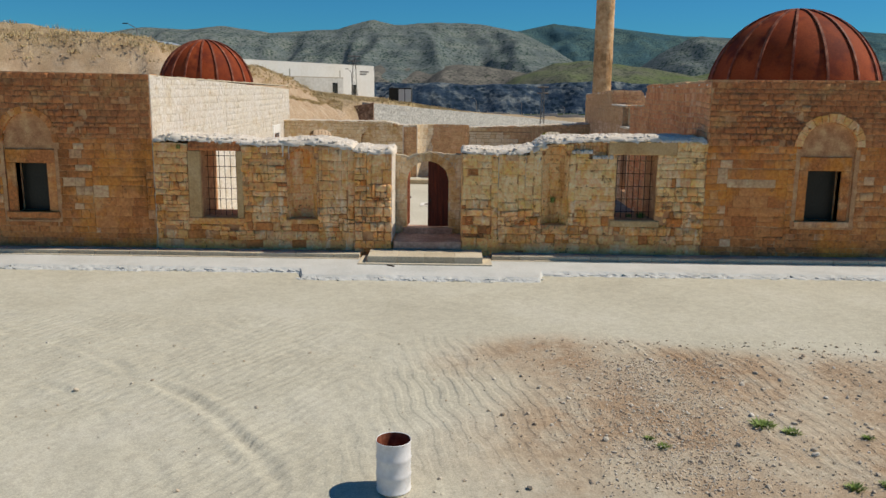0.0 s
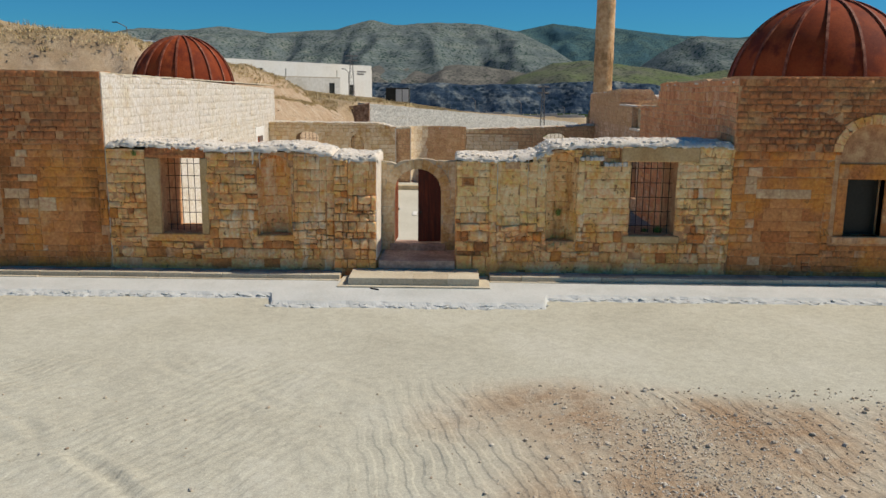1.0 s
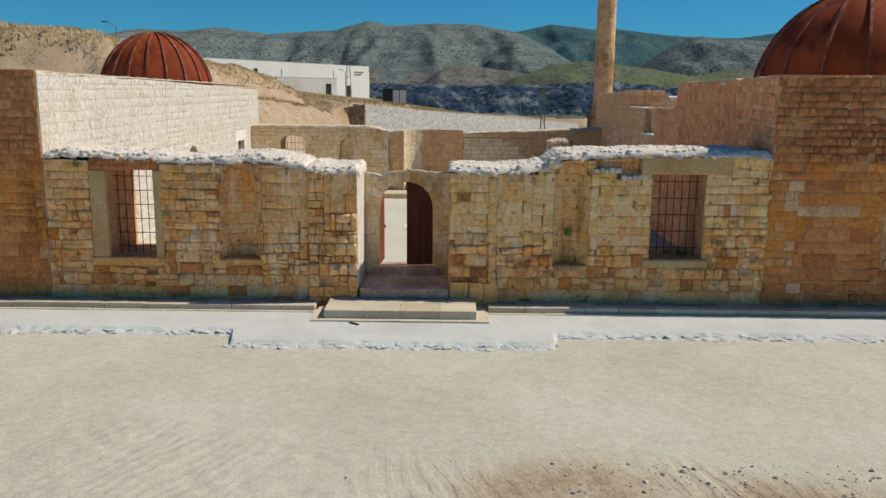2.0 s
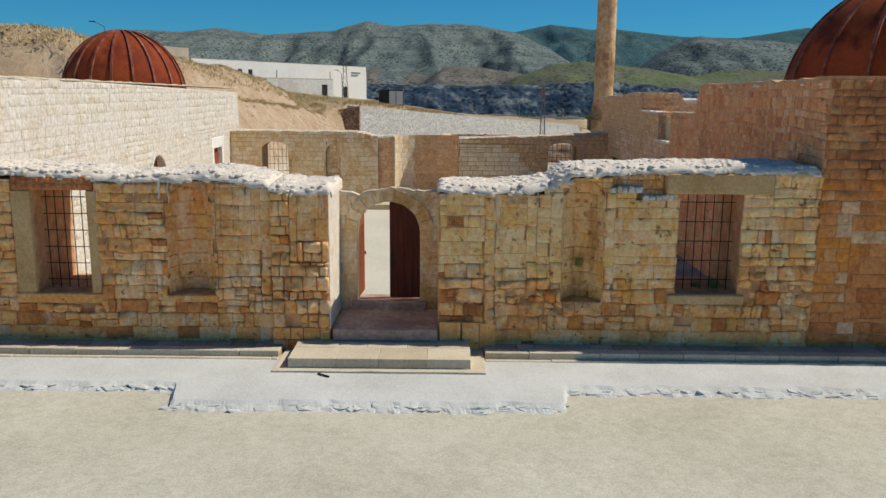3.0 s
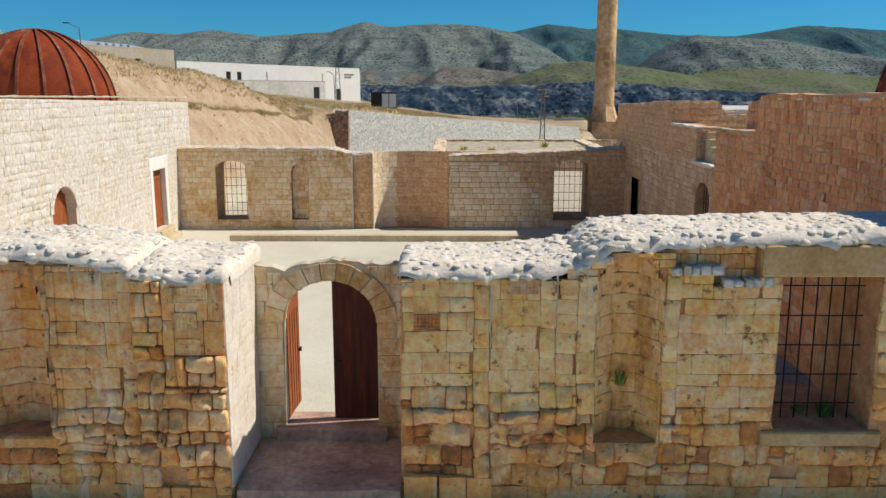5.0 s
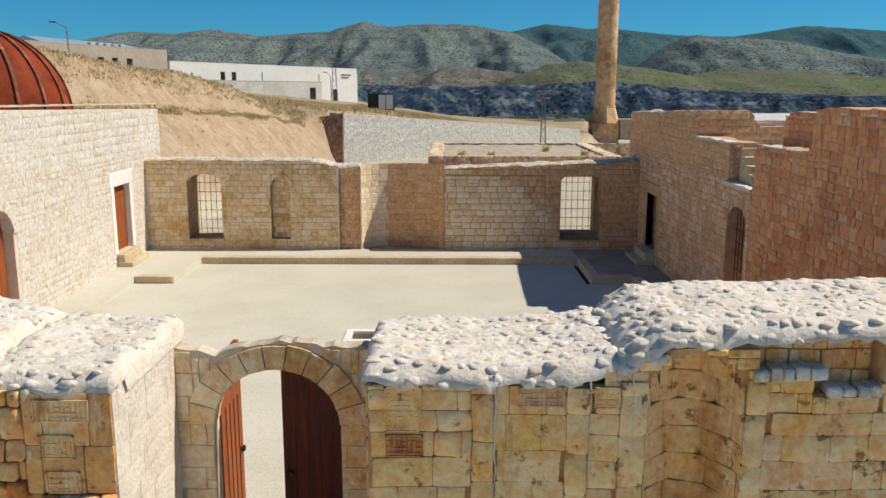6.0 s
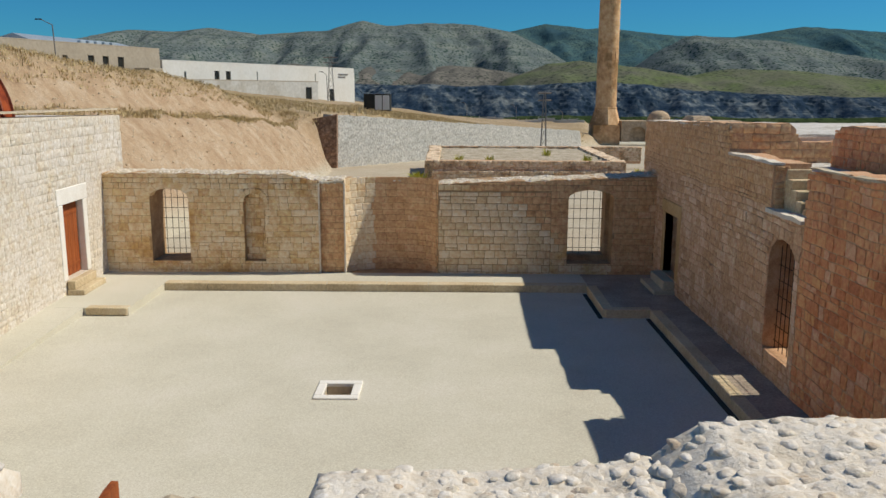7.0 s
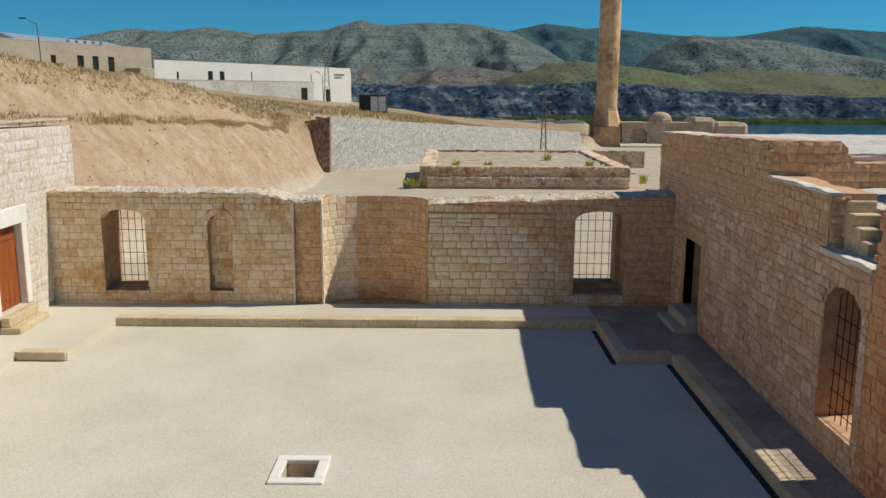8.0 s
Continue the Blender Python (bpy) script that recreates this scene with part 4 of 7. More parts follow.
# Blue air haze is mixed into these hill colours; the cliff's also holds shade.
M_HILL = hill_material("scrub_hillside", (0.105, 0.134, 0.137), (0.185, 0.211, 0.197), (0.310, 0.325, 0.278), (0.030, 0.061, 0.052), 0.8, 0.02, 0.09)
M_FARHILL = hill_material("hazy_far_hillside", (0.038, 0.088, 0.121), (0.067, 0.127, 0.132), (0.123, 0.182, 0.149), (0.023, 0.055, 0.075), 0.6, 0.01)
M_GREENHILL = hill_material("green_hillside", (0.157, 0.152, 0.126), (0.142, 0.152, 0.100), (0.128, 0.173, 0.068), (0.057, 0.074, 0.053), 0.35, 0.011)
M_BAREHILL = hill_material("bare_hillside", (0.125, 0.121, 0.108), (0.180, 0.168, 0.146), (0.240, 0.226, 0.189), (0.055, 0.065, 0.054), 0.35, 0.02, 0.08)
M_CLIFF = hill_material("blue_shaded_cliff", (0.016, 0.034, 0.064), (0.057, 0.086, 0.119), (0.299, 0.319, 0.294), (0.016, 0.031, 0.048), 0.6, 0.06, 0.2)

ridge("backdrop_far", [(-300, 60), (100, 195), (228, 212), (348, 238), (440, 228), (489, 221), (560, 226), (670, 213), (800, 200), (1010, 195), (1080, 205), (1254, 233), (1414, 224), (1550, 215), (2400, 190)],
      3000, 900, -20, M_FARHILL, 0.19, 300, 3, "distant green mountain ridge, blue haze put into its colour", 12, 1.0, 60, 14.0)
ridge("backdrop_main", [(-2400, 120), (-1300, 120), (-900, 118), (-820, 129), (-751, 143), (-643, 138), (-562, 148), (-440, 133), (-319, 141), (-278, 143), (-224, 161), (-197, 165), (-143, 154), (-36, 161), (58, 158), (152, 141), (230, 105), (300, 62), (380, 10), (420, -25)],
      2000, 750, -10, M_HILL, 0.16, 170, 12, "rocky mountain ridge dotted with scrub", 7, 1.0, 70, 7.0)
ridge("backdrop_side", [(300, 5), (400, 78), (455, 108), (480, 113), (545, 108), (640, 104), (720, 88), (800, 72), (900, 60), (1400, 45), (2200, 60)],
      1650, 520, -20, M_HILL, 0.20, 130, 23, "grey rocky ridge above green slopes", 7, 1.0, 60, 7.0)
ridge("backdrop_foothill", [(-420, -20), (-330, 38), (-270, 52), (-200, 40), (-130, 48), (-60, 40), (10, 50), (80, 42), (170, 30), (260, 0), (330, -20)],
      1480, 400, -25, M_BAREHILL, 0.3, 130, 31, "bare grey-brown foothills", 7)
ridge("backdrop_green", [(30, -20), (90, 24), (150, 46), (200, 50), (250, 46), (310, 38), (360, 30), (420, 40), (520, 38), (640, 26), (800, 12), (1500, 20)],
      1270, 330, -25, M_GREENHILL, 0.2, 150, 41, "soft green hill slopes", 7)
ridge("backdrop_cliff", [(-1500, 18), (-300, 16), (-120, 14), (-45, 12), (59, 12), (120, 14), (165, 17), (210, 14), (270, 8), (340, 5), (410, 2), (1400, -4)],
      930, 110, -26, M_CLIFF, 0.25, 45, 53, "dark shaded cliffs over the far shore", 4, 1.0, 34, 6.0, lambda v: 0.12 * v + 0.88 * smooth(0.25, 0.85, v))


ridge("backdrop_shore", [(-700, -20), (60, -19), (120, -17), (170, -18.5), (240, -17.5), (330, -19), (420, -18), (1200, -19)], 852, 14, -25, hill_material("shore_trees", (0.03, 0.05, 0.025), (0.05, 0.075, 0.03), (0.07, 0.09, 0.04), (0.02, 0.035, 0.02), 0.6, 0.05),
      0.3, 30, 71, "dark green trees along the far shore", 3, 0.5, 10, 2.0)

# ---------------------------------------------------------------- masonry: the front
FY = 30.0
front_top = table([(0, 4.10), (7.4, 4.05), (7.46, 3.84), (11.4, 3.84), (14.05, 3.84), (14.25, 4.18), (16.5, 4.34), (20.35, 4.40)])
FO = [dict(u0=1.75, u1=3.05, z0=1.36, z1=3.83),
      dict(u0=4.92, u1=6.02, z0=1.34, z1=3.45, arch=0.5, niche=0.6, curve=True),
      dict(u0=8.82, u1=11.42, z0=0.55, z1=9.0),
      dict(u0=14.33, u1=15.35, z0=1.22, z1=3.65, arch=0.5, niche=0.62, curve=True),
      dict(u0=17.08, u1=18.57, z0=1.45, z1=3.86),
      dict(u0=15.46, u1=16.05, z0=3.9, z1=4.6, niche=0.22), dict(u0=16.05, u1=16.74, z0=3.72, z1=4.6, niche=0.22)]


def front_wear(u, z):
    """How far the front's face has weathered away."""
    e = 0.38 + 0.55 * noise.noise(Vector((u * 0.55 + 0.3, z * 0.9 + 0.7, 0.37))) + 0.25 * noise.noise(Vector((u * 1.7, z * 1.9, 4.37)))
    e += 0.38 * smooth(0.5, 0.8, z) * (1 - smooth(1.4, 2.3, z))
    e += 0.30 * smooth(18.2, 18.9, u) + 0.20 * (1 - smooth(0.6, 1.6, abs(u - 4.0))) - 0.35 * smooth(11.4, 11.6, u) * (1 - smooth(14.2, 14.4, u)) * smooth(1.9, 2.3, z)
    return e - 0.5 * (1 - smooth(0.45, 0.6, z))


wall_south = build_wall("wall_south", (-11.1, FY), (9.25, FY), 0.0, front_top, 2.0, FO, M_MORTAR_O, (M_OCHRE, M_OCHRE_F), 100, (0.2, 0.36), (0.26, 0.72),
                        lambda u, z: 4.0 < u < 17.0, "weathered ochre stone wall with a ragged lime-capped top",
                        [(1.25, 3.25, 1.08, 4.2), (16.75, 19.25, 3.86, 4.36), (16.9, 18.75, 1.2, 1.46)], 0.016, 0.006, erode=front_wear, worn=0.6, sink=0.035, stray=0.055, other=(lambda u, z: z > 2.0 + 0.9 * noise.noise(Vector((u * 0.7, z * 0.6, 8.8))) and u > 11.4 and (u < 15.6 or u > 15.6 and noise.noise(Vector((u * 2.1, z * 2.3, 1.1))) > -0.1), (M_HONEY, M_HONEY_F)),
                        regions=[(12.5, 12.74, 0.72, 3.86, (0.3, 0.55), (9, 9.5), (M_OCHRE, M_OCHRE_F), 0.034, 0.005, 0.4), (12.74, 13.5, 1.75, 3.86, (0.26, 0.42), (0.3, 0.76), (M_OCHRE, M_OCHRE_F), 0.008, 0.005, 0.4),
                                 (13.5, 13.74, 1.5, 3.86, (0.3, 0.5), (9, 9.5), (M_OCHRE, M_OCHRE_F), 0.034, 0.005, 0.4), (14.06, 14.33, 1.7, 3.9, (0.4, 0.6), (9, 9.5), (M_OCHRE, M_OCHRE_F), 0.038, 0.004, 0.3),
                                 (15.36, 15.58, 1.7, 3.9, (0.4, 0.6), (9, 9.5), (M_OCHRE, M_OCHRE_F), 0.03, 0.004, 0.3), (7.18, 7.44, 1.0, 3.9, (0.35, 0.55), (9, 9.5), (M_OCHRE, M_OCHRE_F), 0.034, 0.005, 0.4),
                                 (6.1, 7.18, 2.1, 3.9, (0.26, 0.4), (0.3, 0.6), (M_OCHRE, M_OCHRE_F), 0.012, 0.005, 0.4)])
lay(wall_south, courses(15.48, 16.72, 3.72, 4.32, (0.2, 0.26), (0.22, 0.4), 61, front_top), (M_OCHRE, M_OCHRE_F), 0.03, 0.014, lambda u, z: True, "stone_field", 0.5, 61, face=0.22)


def niche_stones(wall, o, seed, units, face=0.0, count=4, proud=0.016, high=(0.26, 0.34), light=None):
    """Curved courses inside a round niche. light: (u, stones) for its flank up to u, paler to paint the sun there."""
    c, h, d = (o["u0"] + o["u1"]) / 2, (o["u1"] - o["u0"]) / 2, o["niche"]
    r = random.Random(seed)
    z = o["z0"]
    rise = o.get("arch", 0) if o["z1"] < 5 else 0
    end = min(o["z1"], 3.75) + rise
    while z < end - 0.1:
        hh = min(r.uniform(*high), end - z)
        top = max(0.0, (z + hh * 0.6 - o["z1"]) / rise) if rise else 0.0
        s = math.sqrt(max(0.05, 1 - top * top))
        h, d = (o["u1"] - o["u0"]) / 2 * s, o["niche"]
        off = r.uniform(0, 0.5)
        for k in range(count + 1):
            a0, a1 = math.pi * max(0, (k - off)) / count, math.pi * min(count, (k + 1 - off)) / count
            if a1 - a0 < 0.15:
                continue
            a = (a0 + a1) / 2
            p0, p1 = Vector((c - h * math.cos(a0), d * math.sin(a0))), Vector((c - h * math.cos(a1), d * math.sin(a1)))
            q = (p0 + p1) / 2
            m = pose(q.x, face + q.y, z + hh / 2) @ Matrix.Rotation(math.atan2(p1.y - p0.y, p1.x - p0.x), 4, "Z") @ Matrix.Diagonal(((p1 - p0).length * 0.995, proud, hh - 0.005, 1))
            mine = light[1] if light and q.x < light[0] + 0.25 * noise.noise(Vector((z * 3.1, 0.4, 0.7))) else units
            part("stone", mine[r.randrange(len(mine))], wall, m)
        z += hh


OCHRE_UNITS, HONEY_UNITS = stone_set(M_OCHRE, 900), stone_set(M_HONEY, 915)
niche_stones(wall_south, FO[1], 5, OCHRE_UNITS)
niche_stones(wall_south, FO[3], 6, HONEY_UNITS)

# pier beside the door, a little proud of the wall
wall_pier = build_wall("wall_pier", (-3.65, 29.8), (-2.28, 29.8), 0.0, lambda u: 3.84, 0.196, [], M_MORTAR_O, (M_OCHRE, M_OCHRE_F), 130, (0.2, 0.36), (0.24, 0.6), lambda u, z: True,
                       "weathered ochre stone pier beside the door", [], 0.045, 0.015, regions=[(0.45, 1.4, 2.2, 3.8, (0.4, 0.6), (0.3, 0.5), (M_OCHRE, M_OCHRE_F), 0.03, 0.012, 0.3)], worn=0.5,
                       sink=0.05, stray=0.03,
                       erode=lambda u, z: 0.75 * smooth(0.6, 0.75, z) * (1 - smooth(2.4, 3.2, z) * (0.5 if u < 0.4 else 1.2)))
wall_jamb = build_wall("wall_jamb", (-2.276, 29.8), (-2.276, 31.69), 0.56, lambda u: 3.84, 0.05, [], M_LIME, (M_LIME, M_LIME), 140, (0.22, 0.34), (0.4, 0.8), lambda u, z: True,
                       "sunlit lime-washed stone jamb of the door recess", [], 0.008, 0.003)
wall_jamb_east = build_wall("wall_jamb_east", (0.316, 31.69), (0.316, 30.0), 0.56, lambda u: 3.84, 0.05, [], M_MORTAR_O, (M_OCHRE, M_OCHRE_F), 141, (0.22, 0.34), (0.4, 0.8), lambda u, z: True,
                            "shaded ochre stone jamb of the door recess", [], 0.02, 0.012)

# wall with the arched doorway
DO = [dict(u0=0.46, u1=2.08, z0=0.78, z1=2.66, arch=0.75)]
door_top = table([(0, 3.70), (0.3, 3.66), (0.55, 3.60), (0.8, 3.70), (1.3, 3.78), (1.75, 3.75), (2.25, 3.71), (2.6, 3.72)])
door_head = lambda u: door_top(u) - 0.03 + 0.045 * noise.noise(Vector((u * 8.3, 0.4, 0.2)))
wall_door = build_wall("wall_doorway", (-2.28, 31.7), (0.32, 31.7), 0.5, door_head, 0.24, DO, M_RUIN, (M_COURT, M_COURT_F), 150, (0.27, 0.36), (0.3, 0.56), lambda u, z: True,
                       "ochre stone wall round the arched doorway", hole_of(DO[0], 0.30)[1:], 0.02, 0.010, 0.1)
arch_ring(wall_door, 0.46, 2.08, 2.66, 0.75, -0.04, 0.25, 0.335, 11, M_COURT, 7)
block("threshold", 0.30, 2.24, -0.18, 0.62, 0.5, 0.79, M_WORN, wall_door, 0.02)
worn_block("recess_floor", -2.22, 0.28, 29.72, 31.69, 0.3, 0.565, M_WORN, None, 0.3, 0.02, 4)
tagged(bpy.data.objects["recess_floor"], "worn stone floor of the door recess", "floor", "", "structure")

# window surrounds of the front
block("lintel", 16.75, 19.25, -0.06, 0.55, 3.87, 4.35, M_LINTEL, wall_south, 0.03, "long pale stone lintel")
block("sill", 16.9, 18.75, -0.05, 0.6, 1.2, 1.44, M_LINTEL, wall_south, 0.03)
block("lintel", 1.3, 3.22, -0.05, 0.5, 3.84, 4.18, M_RUSSET, wall_south, 0.03)
block("window_jamb", 1.27, 1.73, -0.05, 0.35, 1.1, 3.83, M_LINTEL, wall_south, 0.025)
block("window_jamb", 3.06, 3.30, -0.05, 0.35, 1.1, 3.83, M_LINTEL, wall_south, 0.025)
block("sill", 1.2, 3.35, -0.09, 0.6, 1.1, 1.35, M_OCHRE, wall_south, 0.03)
block("niche_sill", 4.72, 6.12, -0.08, 0.45, 1.14, 1.33, M_OCHRE, wall_south, 0.03)
SM = wall_south.matrix_world.copy()
grille(1.76, 3.04, 1.37, 3.82, 0.45, SM, 6, 6, "black wrought-iron grille in a ruined stone window")
grille(17.09, 18.56, 1.46, 3.85, 0.5, SM, 7, 5, "black wrought-iron grille below a long lintel")

def wing_wear(u, z):
    return 0.22 + 0.6 * noise.noise(Vector((u * 0.4 + 7.3, z * 0.8 + 0.4, 1.37))) + 0.2 * noise.noise(Vector((u * 1.6, z * 1.9, 6.37))) + 0.08 * smooth(4.0, 4.5, z) + 0.15 * (1 - smooth(0.8, 1.4, z))


# wings: front walls
WL = [dict(u0=5.33, u1=7.22, z0=1.16, z1=4.1, arch=1.05, niche=0.1), dict(u0=5.7, u1=6.88, z0=1.48, z1=3.3)]
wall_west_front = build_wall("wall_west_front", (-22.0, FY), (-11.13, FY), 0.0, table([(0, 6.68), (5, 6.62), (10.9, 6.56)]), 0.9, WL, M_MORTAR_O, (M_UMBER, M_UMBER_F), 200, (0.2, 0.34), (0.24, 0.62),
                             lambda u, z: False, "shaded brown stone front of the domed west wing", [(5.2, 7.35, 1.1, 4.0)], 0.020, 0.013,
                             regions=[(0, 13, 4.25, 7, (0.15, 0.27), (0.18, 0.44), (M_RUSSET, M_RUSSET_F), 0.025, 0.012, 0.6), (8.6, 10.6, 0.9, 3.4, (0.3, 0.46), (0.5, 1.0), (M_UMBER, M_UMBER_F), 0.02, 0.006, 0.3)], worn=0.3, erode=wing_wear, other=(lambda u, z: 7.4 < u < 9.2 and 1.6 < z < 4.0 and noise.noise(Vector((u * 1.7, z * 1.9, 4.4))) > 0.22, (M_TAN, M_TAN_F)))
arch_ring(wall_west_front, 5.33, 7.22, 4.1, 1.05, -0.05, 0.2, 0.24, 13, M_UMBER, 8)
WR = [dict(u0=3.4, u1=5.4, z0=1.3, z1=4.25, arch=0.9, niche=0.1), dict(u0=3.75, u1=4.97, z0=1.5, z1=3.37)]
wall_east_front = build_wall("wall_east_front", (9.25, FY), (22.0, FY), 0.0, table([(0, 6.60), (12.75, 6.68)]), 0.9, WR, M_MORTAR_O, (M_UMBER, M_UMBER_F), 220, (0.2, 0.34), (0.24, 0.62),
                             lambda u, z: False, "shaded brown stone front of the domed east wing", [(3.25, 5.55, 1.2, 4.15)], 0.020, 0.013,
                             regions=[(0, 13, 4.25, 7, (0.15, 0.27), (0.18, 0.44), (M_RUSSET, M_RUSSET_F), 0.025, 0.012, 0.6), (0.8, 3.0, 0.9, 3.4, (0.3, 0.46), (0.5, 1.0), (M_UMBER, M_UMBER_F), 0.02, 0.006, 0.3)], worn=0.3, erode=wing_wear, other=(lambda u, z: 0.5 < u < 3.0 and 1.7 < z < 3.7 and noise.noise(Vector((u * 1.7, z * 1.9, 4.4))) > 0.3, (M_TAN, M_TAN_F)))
arch_ring(wall_east_front, 3.4, 5.4, 4.25, 0.9, -0.09, 0.2, 0.3, 13, M_OCHRE, 9)
for w, a, b, c, d in ((wall_west_front, 5.7, 6.88, 1.48, 3.3), (wall_east_front, 3.75, 4.97, 1.5, 3.37)):
    block("window_frame", a - 0.34, a, 0.03, 0.4, c, d, M_UMBER, w, 0.02)
    block("window_frame", b, b + 0.34, 0.03, 0.4, c, d, M_UMBER, w, 0.02)
    block("lintel", a - 0.34, b + 0.34, 0.02, 0.4, d, d + 0.5, M_UMBER, w, 0.02)
    block("sill", a - 0.4, b + 0.4, -0.1, 0.4, c - 0.22, c, M_UMBER, w, 0.02)
    part("window_pane", from_bm("window_pane", box_bm(a, b, 0.5, 0.53, c, d), M_GLASSDARK), w)

# wings: walls on the court
LA, LB = (-11.1, 30.02), (-11.75, 58.5)
LO = [dict(u0=22.75, u1=24.4, z0=0.62, z1=3.2), dict(u0=13.4, u1=15.1, z0=0.2, z1=2.75, arch=0.8)]
wall_west_court = build_wall("wall_west_court", LA, LB, -0.3, table([(0, 6.55), (14, 6.3), (28.5, 6.02)]), 0.9, LO, M_MORTAR_C, (M_CREAM, M_CREAM_F), 300, (0.16, 0.34), (0.16, 0.55),
                             lambda u, z: 16 < u < 27 and z < 3.6, "sunlit cream limestone wall of the west wing", [(22.45, 24.7, 0.6, 3.75), (13.2, 15.3, 0.2, 3.2)], 0.012, 0.008, worn=0.5, stray=0.03, erode=lambda u, z: 0.20 + 0.30 * noise.noise(Vector((u * 0.4, z * 0.5, 8.3))))
RA, RB = (9.25, 58.5), (9.25, 30.02)
right_line = table([(0, 5.9), (9.75, 6.22), (9.78, 5.36), (13.0, 5.34), (13.02, 4.18), (14.95, 4.18), (14.97, 5.40), (18.3, 5.5), (18.35, 6.45), (28.48, 6.58)])
right_top = lambda u: right_line(u) + 0.05 * noise.noise(Vector((u * 1.9, 0.4, 0.7))) + 0.03 * noise.noise(Vector((u * 5.1, 0.6, 3.7)))
RO = [dict(u0=3.6, u1=5.2, z0=0.62, z1=2.8), dict(u0=13.15, u1=14.65, z0=0.78, z1=3.1, arch=0.55)]
wall_east_court = build_wall("wall_east_court", RA, RB, -0.3, right_top, 0.9, RO, M_MORTAR_R, (M_TAN, M_TAN_F), 400, (0.12, 0.3), (0.13, 0.46),
                             lambda u, z: 2 < u < 16 and z < 3.6, "shaded rose-brown stone wall of the east wing", [(3.3, 5.5, 0.6, 3.3)], 0.016, 0.018, stray=0.09, regions=[(0, 14.9, -0.3, 4.3, (0.14, 0.33), (0.16, 0.52), (M_SAND, M_SAND_F), 0.018, 0.018, 0.6), (14.9, 28.5, 0, 7, (0.13, 0.34), (0.13, 0.46), (M_ROSE, M_ROSE_F), 0.016, 0.022, 0.6)], worn=0.5, du=0.2, erode=lambda u, z: 0.22 + 0.35 * noise.noise(Vector((u * 0.5, z * 0.6, 2.3))))
for a, b, z0, top, seed, stones in (((9.27, 48.72), (12.5, 48.72), 4.9, lambda u: 6.2 - 0.5 * smooth(1.7, 1.95, u) + 0.04 * noise.noise(Vector((u * 3.1, 0.2, 0.6))), 430, M_TAN), ((11.6, 47.6), (11.6, 39.4), 5.0, lambda u: 6.2 - 0.45 * (1 - smooth(0, 0.35, u)) + 0.012 * u + 0.04 * noise.noise(Vector((u * 2.1, 0.2, 0.6))), 440, M_ROSE)):
    build_wall("wall_east_upper", a, b, z0, top, 0.55, [], M_MORTAR_R, (stones, M_TAN_F if stones is M_TAN else M_ROSE_F), seed, (0.14, 0.28), (0.16, 0.44),
               lambda u, z: True, "upper tan stone wall round the roof terrace", [], 0.018, 0.014, worn=0.6, du=0.2, erode=lambda u, z: 0.35)
build_wall("wall_stair_end", (9.27, 45.465), (9.62, 45.465), 4.2, lambda u: 5.33, 0.01, [], M_MORTAR_R, (M_TAN, M_TAN_F), 460, (0.14, 0.26), (0.16, 0.34), lambda u, z: True, "rough stone end of the stair parapet", [], 0.02, 0.012, erode=lambda u, z: 0.4)
tagged(worn_block("roof_lip", 11.0, 13.75, 49.29, 49.75, 5.2, 5.8, M_LIME, None, 0.2, 0.06, 47), "white lime roof edge in the gap of the wall", "roof", "", "structure")
# back of the court
BA, BB = (-11.72, 56.3), (9.25, 56.3)
BO = [dict(u0=1.78, u1=3.24, z0=0.58, z1=3.05, arch=0.32), dict(u0=5.32, u1=6.12, z0=0.58, z1=2.83, arch=0.36, niche=0.36),
      dict(u0=8.2, u1=9.15, z0=0.1, z1=9, niche=0.12), dict(u0=9.15, u1=12.72, z0=0.1, z1=9, niche=1.0, curve=True), dict(u0=17.65, u1=19.35, z0=0.55, z1=3.1, arch=0.3, niche=0.8), dict(u0=17.65, u1=19.2, z0=0.75, z1=3.1, arch=0.28)]
north_line = table([(0, 3.92), (7.0, 3.92), (8.0, 3.70), (12.5, 3.58), (14, 3.62), (17, 3.75), (20.97, 3.92)])
north_top = lambda u: north_line(u) + 0.05 * noise.noise(Vector((u * 1.7, 0.3, 0.6))) + 0.04 * noise.noise(Vector((u * 4.7, 0.7, 2.6)))
wall_north = build_wall("wall_north", BA, BB, -0.3, north_top, 1.55, BO, M_MORTAR_W, (M_COURT, M_COURT_F), 500, (0.2, 0.3), (0.28, 0.58),
                        lambda u, z: z > 0.2, "cream and ochre stone wall closing the court", [], 0.016, 0.014,
                        regions=[(12.7, 17.0, 0.2, 3.3, (0.24, 0.3), (0.34, 0.56), (M_PALEC, M_PALEC_F), 0.025, 0.024, 0.4), (9.15, 12.72, 0.0, 4.0, (9, 9.5), (9, 9.5), (M_COURT, M_COURT_F), 0.02, 0.02, 0.1),
                                 (0, 21, 3.35, 4, (0.16, 0.24), (0.2, 0.4), (M_COURT, M_COURT_F), 0.03, 0.018, 0.5)], du=0.2, worn=0.5, stray=0.02, other=(lambda u, z: u > 12.8 and z > 3.42 - 0.76 * max(0.0, u - 14.9) + 0.4 * noise.noise(Vector((u * 1.1, z * 1.3, 5.5))), (M_TAN, M_TAN_F)))
# Pale stones on the left flank brighten its sunlit part by colour.
niche_stones(wall_north, BO[3], 9, stone_set(M_TAN, 930), 0.0, 13, 0.02, (0.2, 0.28), (10.25, stone_set(M_PALEC, 950, 0.7)))
